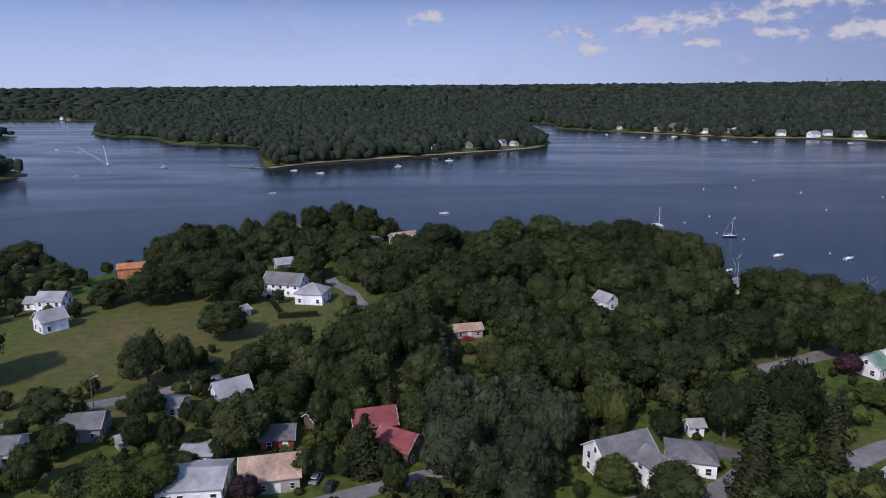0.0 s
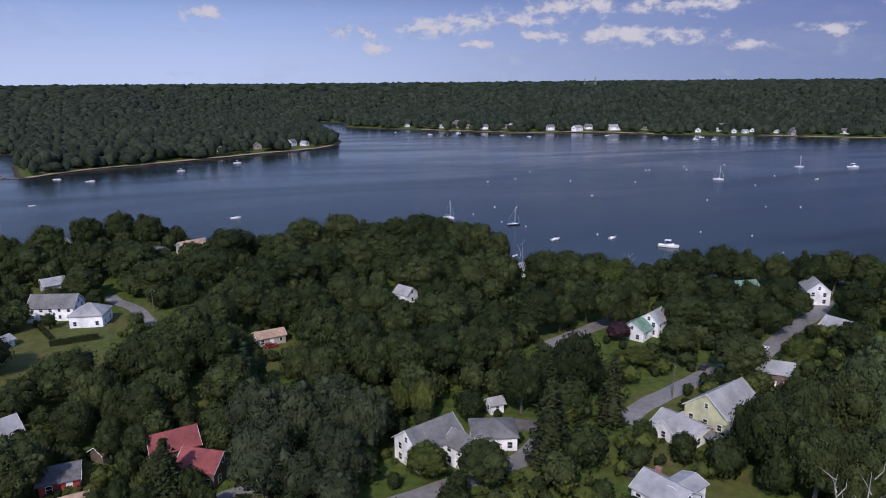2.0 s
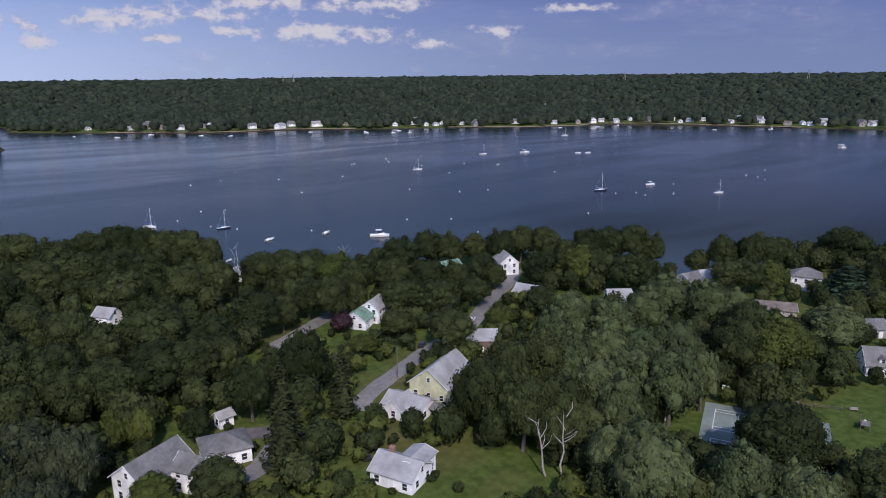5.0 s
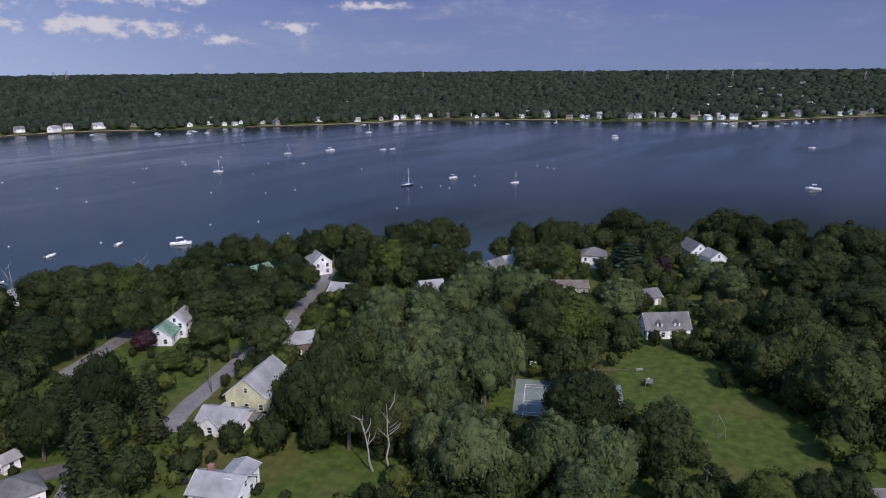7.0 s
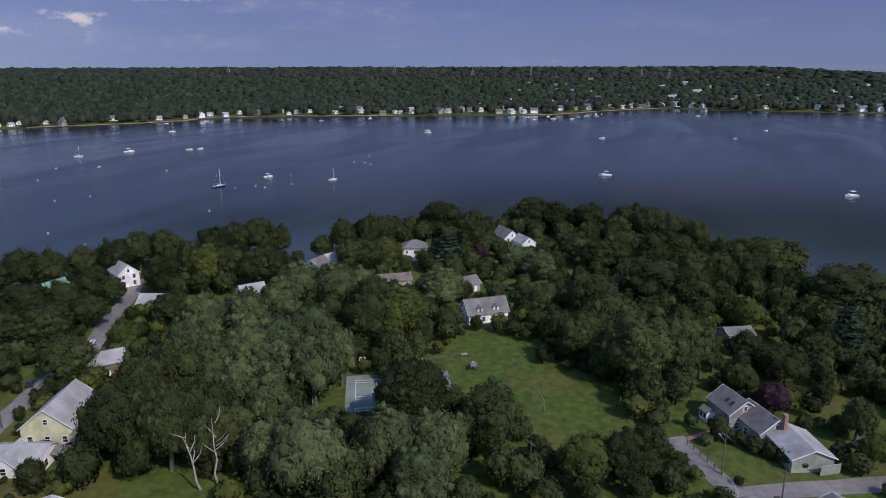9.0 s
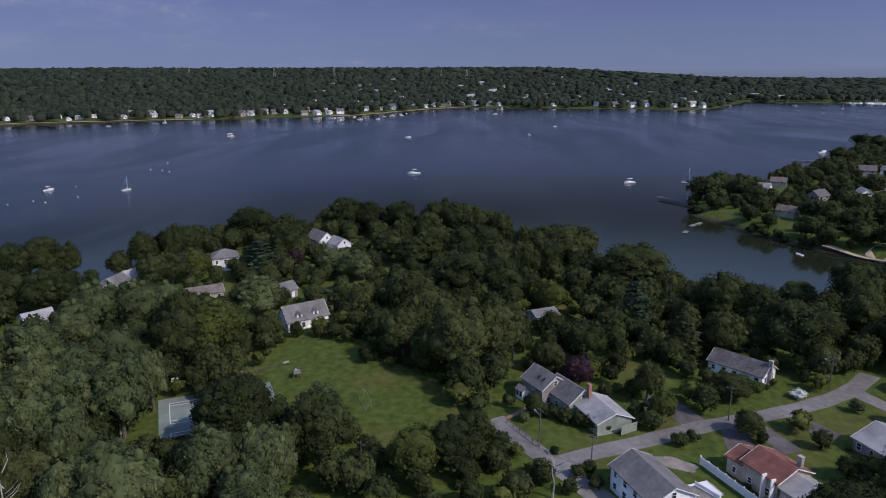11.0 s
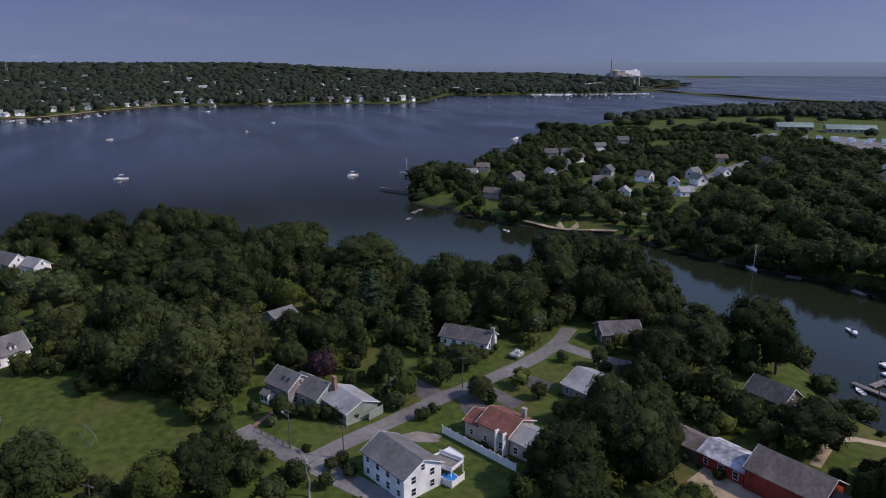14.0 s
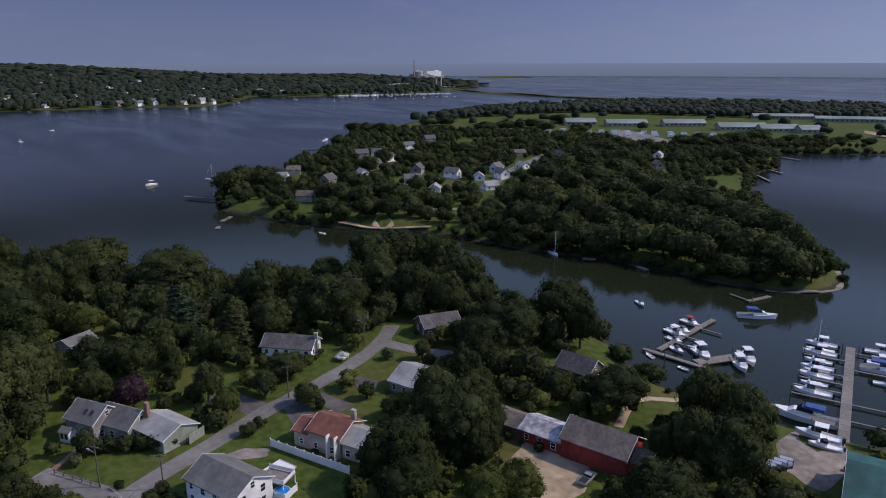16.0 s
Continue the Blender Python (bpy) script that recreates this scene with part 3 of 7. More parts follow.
def gable_roof(L, W, eave, ridge, over=0.45, thick=0.2):
    bm = bmesh.new()
    a, b = L / 2 + over, W / 2
    k = (ridge - eave) / b
    b2, e2 = b + over, eave - k * over
    for s in (1, -1):
        top = [(-a, s * b2, e2 + thick), (a, s * b2, e2 + thick), (a, 0, ridge + thick), (-a, 0, ridge + thick)]
        low = [(x, y, z - thick) for x, y, z in top]
        t, l = [bm.verts.new(p) for p in top], [bm.verts.new(p) for p in low]
        for f in (t, l[::-1], [t[0], l[0], l[1], t[1]], [t[1], l[1], l[2], t[2]], [t[3], l[3], l[0], t[0]]):
            bm.faces.new(f if s < 0 else f[::-1])
    bmesh.ops.recalc_face_normals(bm, faces=bm.faces)
    return bm


def hip_roof(L, W, eave, ridge, over=0.45, thick=0.2):
    bm = bmesh.new()
    a, b = L / 2 + over, W / 2 + over
    r = max(0.2, (L - W) / 2)
    lo = [bm.verts.new(p) for p in ((-a, -b, eave - 0.1), (a, -b, eave - 0.1), (a, b, eave - 0.1), (-a, b, eave - 0.1))]
    up = [bm.verts.new(p) for p in ((-a, -b, eave + thick), (a, -b, eave + thick), (a, b, eave + thick), (-a, b, eave + thick))]
    r0, r1 = bm.verts.new((-r, 0, ridge + thick)), bm.verts.new((r, 0, ridge + thick))
    for f in ((lo[3], lo[2], lo[1], lo[0]), (up[0], up[1], r1, r0), (up[1], up[2], r1), (up[2], up[3], r0, r1), (up[3], up[0], r0)):
        bm.faces.new(f)
    for i in range(4):
        bm.faces.new((lo[i], lo[(i + 1) % 4], up[(i + 1) % 4], up[i]))
    return bm


def house(label, x, y, L, W, yaw, eave, ridge, wall="white_siding", roof="grey_roof", hip=False, chimney=None, clear=0.8, windows=True, door=True,
          name="house", category="house", group="", trim=True, dormers=0, view=True):
    z = max(1.6, ground_z(x, y))
    h = thing(name, pose(x, y, z, 0, 0, yaw), label, category, group)
    if hip:
        part("wall", boxes((-L / 2, -W / 2, -1.2, L / 2, W / 2, eave)), wall, h)
        part("roof", hip_roof(L, W, eave, ridge), roof, h)
    else:
        part("wall", gable_walls(L, W, eave, ridge), wall, h)
        part("roof", gable_roof(L, W, eave, ridge), roof, h)
        if trim:
            for s in (-1, 1):
                for q in (-1, 1):
                    bm = bmesh.new()
                    k = (ridge - eave) / (W / 2)
                    X = s * (L / 2 + 0.46)
                    p = [(q * (W / 2 + 0.5), eave - 0.5 * k), (0, ridge)]
                    v = [bm.verts.new((X + dx, py, pz + dz)) for dx in (0, s * 0.05) for (py, pz) in p for dz in (0.02, 0.23)]
                    for f in ((0, 1, 3, 2), (4, 6, 7, 5), (0, 4, 5, 1), (2, 3, 7, 6), (1, 5, 7, 3), (0, 2, 6, 4)):
                        bm.faces.new([v[i] for i in f])
                    bmesh.ops.recalc_face_normals(bm, faces=bm.faces)
                    part("bargeboard", bm, "trim", h)
    if windows:
        rows = [1.5] if eave < 4.4 else [1.5, 4.1]
        for zz in rows:
            if zz + 0.9 > eave:
                continue
            n = max(1, int(L / 3.0))
            for i in range(n):
                u = -L / 2 + (i + 0.5) * L / n
                for s in (-1, 1):
                    if door and s < 0 and zz < 2 and i == n // 2:
                        d = new("door", DOOR)
                        d.parent, d.matrix_basis = h, pose(u, -W / 2, 0.1)
                        continue
                    add_window(h, pose(u, s * W / 2, zz, 0, 0, 0 if s < 0 else 180), 1.0 if (i + len(label)) % 3 else 0.82)
            n = max(1, int(W / 3.4))
            for i in range(n):
                u = -W / 2 + (i + 0.5) * W / n
                for s in (-1, 1):
                    add_window(h, pose(s * L / 2, u, zz, 0, 0, 90 * s))
        if not hip and ridge - eave > 2.2:
            for s in (-1, 1):
                add_window(h, pose(s * L / 2, 0, eave + (ridge - eave) * 0.33, 0, 0, 90 * s), 0.8)
    for i in range(dormers):
        u = (-0.5 + (i + 0.5) / dormers) * L * 0.8
        zz = eave + 0.35
        d = part("dormer", boxes((u - 0.95, -W / 2 + 0.5, zz, u + 0.95, -0.6, zz + 1.45)), wall, h)
        bm = bmesh.new()
        pr = [(u - 1.2, zz + 1.4), (u, zz + 2.2), (u + 1.2, zz + 1.4)]
        f0 = [bm.verts.new((a, -W / 2 + 0.3, b)) for a, b in pr]
        f1 = [bm.verts.new((a, -0.2, b)) for a, b in pr]
        bm.faces.new(f0), bm.faces.new(f1[::-1])
        for k in range(3):
            bm.faces.new((f0[k], f1[k], f1[(k + 1) % 3], f0[(k + 1) % 3]))
        bmesh.ops.recalc_face_normals(bm, faces=bm.faces)
        part("dormer_roof", bm, roof, d)
        add_window(h, pose(u, -W / 2 + 0.5, zz + 0.75), 0.75)
    if chimney:
        cx, cy, top, cm = chimney
        part("chimney", boxes((cx - 0.5, cy - 0.4, -0.5, cx + 0.5, cy + 0.4, top - 0.25), (cx - 0.58, cy - 0.48, top - 0.25, cx + 0.58, cy + 0.48, top)), cm, h)
    c, s = math.cos(radians(yaw)), math.sin(radians(yaw))
    HOUSES.append((x, y, L, W, yaw))
    far = math.hypot(x, y) > 165
    for u in (-0.42, 0, 0.42):
        px, py = x + u * L * c, y + u * L * s
        NO_TREES.append((px, py, W / 2 + (2.2 if x > 60 else 0.6)))
        if view and not (far and u):
            SPOTS.append((px, py, z + eave + (ridge - eave) * (0.5 if far else 0.4), W * (0.5 if far else 0.3)))
    return h


tennis_court(150, 56, -66.4)
# street in the east
shingled = house("weathered grey-shingled house with two skylights and a white entrance porch", 161.6, -21.5, 8.5, 8, 30, 4.6, 7.4, "grey_siding", "grey_roof")
house("grey-green shingled house wing with a brick chimney", 157, -27.2, 10, 8, 29, 3.6, 6.4, "green_siding", "grey_roof", chimney=(-5.9, -1, 8.2, "brick"))
house("grey-green garage with a pale low-pitched roof", 148.8, -33.6, 11, 9, 20, 3.2, 5.0, "green_siding", "light_roof", windows=False, name="garage", category="garage")
house("two-storey white house with a grey shingle roof and a rear deck", 117.4, -36.8, 13.5, 9.5, 20, 5.2, 7.6, "white_siding", "grey_roof", clear=0.5)
cream = house("cream stucco house with a rust-red roof and white fin walls", 123.1, -63.1, 8.6, 9, 24.7, 4.7, 6.7, "cream_siding", "rust_roof", chimney=(-3.2, -2.4, 8.2, "concrete"), door=False)
house("low rust-roofed lean-to of the cream house", 128.3, -59.6, 4, 7, 24.7, 3.7, 5.2, "cream_siding", "rust_roof", door=False)
# white fin walls that stand out from the facade
for u in (-1.6, -3.7):
    part("fin_wall", boxes((u - 0.14, 4.5, -1.0, u + 0.14, 5.7, 5.3)), "trim", cream)
house("lower wing of the cream house with a pale metal roof", 116.4, -66.3, 6, 8, 24.7, 3.7, 5.5, "cream_siding", "light_roof", door=False)
house("low house with a broad pale grey roof among trees", 134, -94.5, 12.5, 12.5, 19, 2.9, 5.5, "grey_siding", "light_roof")
house("white bungalow with dark roof and a stone end chimney", 176, -77, 15, 8, 43, 3.0, 5.5, "white_siding", "dark_roof", chimney=(-7.9, 0.5, 6.8, "stone"))
house("dark shingled house in the shade of oaks", 163, -121, 12, 9, -105, 3.4, 6.0, "brown_siding", "dark_roof")
house("long red barn with a grey shingle roof and a white door", 84, -106, 14.5, 10, 16, 4.6, 7.6, "red_siding", "brown_roof", windows=False, name="barn", category="barn", door=False, clear=0.3)
house("low red link building with a patched silvery roof", 96, -102, 10, 8, 16, 3.0, 4.6, "red_siding", "patched_roof", windows=True, name="barn_link", category="barn", door=False, clear=0.3, trim=False)
house("low dark shed with a brown shingle roof", 105, -99, 9, 7, 16, 2.7, 4.2, "brown_siding", "brown_roof", windows=False, name="shed", category="shed", trim=False)
house("small red lean-to with white gable beside the barn", 76, -109, 5, 5.5, 16, 3.0, 4.8, "red_siding", "brown_roof", windows=False, name="lean_to", category="shed")
house("grey-roofed boathouse by the creek", 114, -132, 10, 8, 12, 3.2, 6.2, "brown_siding", "dark_roof", name="boathouse", category="boathouse")
house("large boatyard building with a teal metal roof", 36, -137, 22, 18, 21, 5.0, 8.0, "white_siding", "teal_roof", windows=False, name="boat_shed", category="building", clear=0.9)
# north-east
house("white two-storey house with grey roof and blue-shadowed gable front", 38, 134.3, 12.7, 9, 22, 5.2, 8.6, "white_siding", "grey_roof", clear=0.6)
house("white gabled front wing with tall windows", 44.5, 129.5, 6, 6, -62, 5.0, 7.2, "white_siding", "grey_roof", clear=0.5)
house("white garage with a grey hipped roof", 54, 136, 10, 9, -14, 3.4, 5.8, "white_siding", "grey_roof", hip=True, name="garage", category="garage")
house("small white shed with a window", 60, 150, 3.6, 3, 5, 2.8, 4, "white_siding", "light_roof", name="shed", category="shed", door=False)
house("white cottage with a pale grey roof and brick chimney", 77.8, 102.6, 10.2, 8.4, -70, 3.0, 5.4, "white_siding", "light_roof", chimney=(-2.6, 0.8, 6.6, "brick"), clear=0.5)
house("white cottage wing with a flat dormer", 81.2, 101.8, 7, 5.5, 20, 4.2, 5.1, "white_siding", "light_roof", clear=0.5, door=False)
house("pale yellow house with a long grey roof", 112.3, 128.8, 15, 11.5, 20, 4.3, 8.8, "yellow_siding", "light_roof", clear=0.5)
low_house = house("white low house with a pale roof and an awning", 97.9, 124.9, 11.2, 8, -70, 2.8, 4.7, "white_siding", "light_roof", clear=0.4, door=False)
awning = part("awning", boxes((-2.4, -1.7, -0.05, 2.4, 1.7, 0.05)), "grey_roof", low_house, "grey sloping awning")
awning.matrix_basis = pose(7.4, 1.2, 2.35, 10, 8, 0)
for u, v in ((9.4, -0.3), (9.4, 2.7)):
    part("awning_post", boxes((u - 0.06, v - 0.06, -0.3, u + 0.06, v + 0.06, 2.2)), "trim", low_house)
for u in (-2.2, -0.4):
    for px, pm, pr in ((0.0, "dark_roof", (-0.5, -0.65, -0.05, 0.5, 0.65, 0.1)), (0.0, "pane", (-0.4, -0.55, 0.1, 0.4, 0.55, 0.115))):
        if pm == "dark_roof":
            light = part("skylight", boxes(pr), pm, shingled)
            light.matrix_basis = pose(u, 2.1, 6.15, -35)
        else:
            part("pane", boxes(pr), pm, light)
house("small white gabled wing with two windows", 95.6, 125.6, 7, 5, 20, 2.8, 4.9, "white_siding", "light_roof", door=False)
house("white cottage with a green shingle roof", 124, 185, 8, 8, 33, 3.4, 6, "white_siding", "green_roof")
house("tall white gabled house beside the green-roofed cottage", 132, 187, 9, 7, 30, 5, 7.8, "white_siding", "light_roof")
house("grey-brown house with a pale roof", 140, 142, 9, 8, -41, 4.4, 6.6, "brown_siding", "light_roof")
house("pale blue-roofed house by the street", 187, 165, 8, 8, -74, 3.6, 6, "blue_siding", "light_roof")
house("house with a grey-green roof hidden by oaks", 187, 210, 10, 8, -6, 3.6, 6.5, "white_siding", "green_roof", clear=1.0, view=False)
house("white gabled house between oak crowns", 209, 197, 11, 8, 60, 5.4, 8.8, "white_siding", "light_roof")
house("white gabled house standing behind oaks", 226, 180, 8, 7, 60, 5.6, 8.6, "white_siding", "light_roof")
house("small white house by the shore", 208, 139, 8.5, 8, -40, 3.4, 5.6, "white_siding", "light_roof")
house("white house by the shore with a low roof", 246, 132, 8, 8, -10, 3.6, 6, "white_siding", "grey_roof")
house("white house by the shore with a long low roof", 256, 128, 11, 8, -30, 3.8, 6.2, "white_siding", "light_roof")
house("cream house with a tan roof among trees", 21, 235, 8, 8, 20, 3.6, 5.8, "cream_siding", "brown_roof")
house("low tan-roofed house at a clearing", 8, 218, 9, 6, 12, 2.8, 4.2, "cream_siding", "tan_roof")
house("small white house among oaks", 61, 246, 7, 6, -60, 3.6, 6, "white_siding", "light_roof")
house("white two-storey house by the shore road", 120, 268, 7, 7, 20, 4.0, 6.2, "white_siding", "light_roof", view=False)
# south-east shore
house("white cape house with two dormers", 212, 52, 14, 8, -54, 3.4, 7.4, "white_siding", "grey_roof", dormers=2)
house("tall white gabled house by the shore", 311, 66, 12, 8, 40, 5, 8.4, "white_siding", "grey_roof")
house("white gabled wing of the shore house", 304, 56, 9, 7, 40, 4.4, 7, "white_siding", "light_roof")
house("white two-storey house with many windows and a grey hipped roof", 277, 100, 10.5, 9, -68, 5.6, 8.4, "white_siding", "grey_roof", hip=True)
house("low cream house with a brown roof", 238, 95, 13, 8, -60, 2.8, 4.6, "cream_siding", "brown_roof")
house("small outbuilding with a grey roof", 240, 66, 8, 7, -41, 3.2, 5.4, "grey_siding", "grey_roof")
house("low grey house half hidden by trees", 216, -27, 8, 8, -65, 2.8, 4.5, "grey_siding", "grey_roof")
# north by the meadow
house("white and grey house with a broad gabled roof", -64, 268, 16, 9, -15, 5, 8.6, "white_siding", "grey_roof")
house("white house with a pale hipped roof", -51, 257, 11, 10, -10, 4.2, 7.4, "white_siding", "light_roof", hip=True)
house("small grey house behind the white house", -73, 305, 8, 8, 24, 3.4, 5.6, "grey_siding", "light_roof")
house("white two-storey house at the meadow", -146, 246, 9.5, 8, -1, 5.6, 8, "white_siding", "light_roof")
house("low white annex beside the house", -156, 251, 6, 6, 5, 2.8, 4.5, "white_siding", "light_roof", door=False)
house("white gabled house at the meadow", -137, 227, 8.5, 8, 50, 4.2, 7.2, "white_siding", "light_roof")
house("orange-wrapped building under construction by the water", -139, 296, 11, 9, 20, 4.6, 6, "orange_tarp", "orange_tarp", windows=False)
house("grey shed with rounded roof on the lawn", -74, 240, 4.5, 4.5, 60, 2.4, 3.8, "blue_siding", "light_roof", name="shed", category="shed", windows=False)
house("grey-roofed house with a rear terrace", -88, 152, 11, 9, 10, 3.4, 5.6, "grey_siding", "grey_roof", clear=0.5)
house("small pale tin garden shed", -75, 146, 3.5, 3, 43, 2.2, 3.4, "light_roof", "light_roof", name="shed", category="shed", windows=False, trim=False)
house("low white house with a pale shingle roof", -52, 128, 13, 11, 5, 3.4, 5.0, "white_siding", "light_roof", clear=0.4)
house("low grey flat-roofed annex", -55, 140, 7, 7, 0, 2.9, 3.5, "grey_siding", "light_roof")
house("cream house with a tan shingle roof and gable front", -37, 131, 12, 10, 12, 3.4, 6.2, "cream_siding", "tan_roof", clear=0.4)
house("small house with a dark red-brown roof", -39, 147, 7.5, 7, 7, 2.8, 4.8, "red_siding", "dark_roof")
house("house with a bright red roof", -17, 151, 10, 8, 14, 4.2, 7, "brown_siding", "red_roof")
house("red-roofed gabled wing of the house", -10, 141, 9, 8, -30, 4.0, 6.6, "brown_siding", "red_roof")
house("small white garage with a steep grey roof by the street", -57, 170, 9, 6.5, 35, 3.2, 6.2, "white_siding", "light_roof", name="garage", category="garage", windows=False)
house("small brown wooden garden hut", -32, 156, 4, 4, 48, 2.4, 3.8, "brown_siding", "brown_roof", name="hut", category="hut", windows=False)
house("low grey house beside the street", -72, 164, 9, 7, -5, 2.8, 4.0, "grey_siding", "grey_roof")
house("cream house by the river with a tan roof", -21, 357, 13, 9, 30, 4.2, 6.6, "cream_siding", "tan_roof")
house("grey-roofed house by the river", -38, 349, 10, 8, -35, 4, 6.2, "cream_siding", "dark_roof")
house("white gabled house between the oaks by the river", -83, 370, 9, 8, 59, 5, 8, "white_siding", "light_roof")
house("white and grey house at the street corner", -101, 141, 9, 9, 8, 3.4, 5.2, "white_siding", "grey_roof", clear=0.5)

# ---- trees ----
rng = np.random.default_rng(7)


def ico(level):
    bm = bmesh.new()
    bmesh.ops.create_icosphere(bm, subdivisions=level, radius=1)
    v = np.array([p.co[:] for p in bm.verts])
    f = np.array([[q.index for q in p.verts] for p in bm.faces])
    bm.free()
    return v, f


ICO1, ICO2 = ico(1), ico(2)


def unit(v):
    return v / (np.linalg.norm(v, axis=1, keepdims=True) + 1e-9)


def leaf_cards(points, normals, size, r):
    """Small three-cornered sprays of leaves that lie roughly along the crown's surface."""
    n = len(points)
    nn = unit(normals + r.normal(0, 0.42, (n, 3)))
    a = unit(np.cross(nn, r.normal(0, 1, (n, 3))))
    b = np.cross(nn, a)
    s = size * r.uniform(0.55, 1.45, (n, 1))
    k = r.uniform(0.45, 0.85, (n, 1))
    v = np.stack([points - a * s, points + a * s * k, points + b * s * 1.3], 1).reshape(-1, 3)
    # soft shading: the spray takes the light as the clump does
    soft = unit(normals + r.normal(0, 0.4, (n, 3)))
    return v, np.arange(3 * n).reshape(n, 3), np.repeat(soft, 3, 0)


def lobes_crown(seed, lobes, cards, size, flat=0.8, core=ICO1, bottom=-0.6, buds=0, even=0.3):
    """A crown of unit radius round the origin: leafy lobes with smaller clumps on them and gaps between. Gives corners, triangles, normals."""
    r = np.random.default_rng(seed)
    cs, rs = [], []
    for i in range(lobes):
        for _ in range(30):
            d = r.normal(0, 1, 3)
            d /= np.linalg.norm(d)
            if d[2] < bottom:
                d[2] *= -0.6
            k = r.uniform(0.48, 0.7) * (1 - 0.3 * even) if i else 0.05
            c = d * k * np.array([1, 1, flat])
            if all(np.linalg.norm(c - q) > 0.2 for q in cs):
                break
        cs.append(c)
        rs.append(r.uniform(0.22 + 0.16 * even, 0.38 + 0.08 * even) if i else 0.74)
    for i in range(buds):
        j = r.integers(1, lobes)
        d = cs[j] / np.linalg.norm(cs[j]) + r.normal(0, 0.6, 3) + np.array([0, 0, 0.3])
        d /= np.linalg.norm(d)
        cs.append(cs[j] + d * rs[j] * r.uniform(0.7, 0.95))
        rs.append(r.uniform(0.1, 0.17))
    cs, rs = np.array(cs), np.array(rs)
    V, F, N, base = [], [], [], 0
    cv, cf = core
    area = rs ** 2
    area[0] *= 0.25
    for c, q, ar in zip(cs, rs, area):
        per = max(6, int(cards * ar / area.sum()))
        bump = 1 + 0.2 * np.sin(cv @ r.normal(0, 3.2, (3,)) + r.uniform(0, 6))
        v = cv * bump[:, None] * q * 0.88 * np.array([1, 1, 0.85]) + c
        V.append(v), F.append(cf + base), N.append(cv)
        base += len(v)
        d = unit(r.normal(0, 1, (per * 3, 3)))
        p = c + d * q * r.uniform(0.84, 1.26, (per * 3, 1)) * np.array([1, 1, 0.88])
        gap = np.min(np.linalg.norm(p[:, None] - cs[None], axis=2) / rs[None], axis=1)
        keep = (gap > 0.8) & (d[:, 2] > -0.75)
        p, d = p[keep][:per], d[keep][:per]
        v, f, nn = leaf_cards(p, d * 0.6 + unit(p) * 0.6 + np.array([0, 0, 0.15]), size, r)
        V.append(v), F.append(f + base), N.append(nn)
        base += len(v)
    V = np.concatenate(V)
    V[:, :2] /= np.percentile(np.hypot(V[:, 0], V[:, 1]), 97)
    V[:, 2] *= 0.92 / np.percentile(V[:, 2], 99.5)
    return V, np.concatenate(F), np.concatenate(N)


def conifer_crown(seed, tiers, cards, size, droop=0.25, gap=0.0):
    """A spire of drooping whorls, of unit height and unit foot radius."""
    r = np.random.default_rng(seed)
    V, F, N, base = [], [], [], 0
    for i in range(tiers):
        h = i / tiers
        R = (1 - h) ** 0.75 * r.uniform(0.8, 1.1) + 0.03
        n = int(5 + 7 * (1 - h))
        for j in range(n):
            a = 6.2832 * (j + r.uniform(-0.35, 0.35)) / n + i * 1.1
            L = R * r.uniform(0.7, 1.1)
            m = max(4, int(cards * (0.35 + 0.65 * (1 - h))))
            t = r.uniform(0.08, 1, m)
            side = r.normal(0, 0.12, m) * (0.4 + t)
            p = np.stack([np.cos(a) * L * t - np.sin(a) * side * R, np.sin(a) * L * t + np.cos(a) * side * R,
                          h + (1.0 / tiers) * (0.5 - gap) - droop * t * t * 0.16 + r.normal(0, 0.008, m)], 1)
            nrm = np.stack([np.cos(a) * 0.6 + 0 * t, np.sin(a) * 0.6 + 0 * t, 0.7 + 0 * t], 1)
            v, f, nn = leaf_cards(p, nrm, 1.0, r)
            v = (v.reshape(-1, 3, 3) - p[:, None]) * np.array([size[0], size[0], size[1]]) + p[:, None]
            V.append(v.reshape(-1, 3)), F.append(f + base), N.append(nn)
            base += 3 * m
    # a dark inner spindle
    k = 8
    ang = np.arange(k) * 6.2832 / k
    ring = np.stack([np.cos(ang) * 0.62, np.sin(ang) * 0.62, 0 * ang + 0.04], 1)
    V.append(np.concatenate([ring, [[0, 0, 0.9]]])), N.append(unit(np.concatenate([ring, [[0, 0, 1]]])))
    F.append(np.array([[i, (i + 1) % k, k] for i in range(k)]) + base)
    return np.concatenate(V), np.concatenate(F), np.concatenate(N)


def crown_mesh(name, vfn, material):
    v, f, nn = vfn
    me = np_mesh(name, v, f, material, True)
    at_corner = me.attributes.new("custom_normal", "FLOAT_VECTOR", "POINT")
    at_corner.data.foreach_set("vector", np.asarray(nn, np.float32).ravel())
    return me


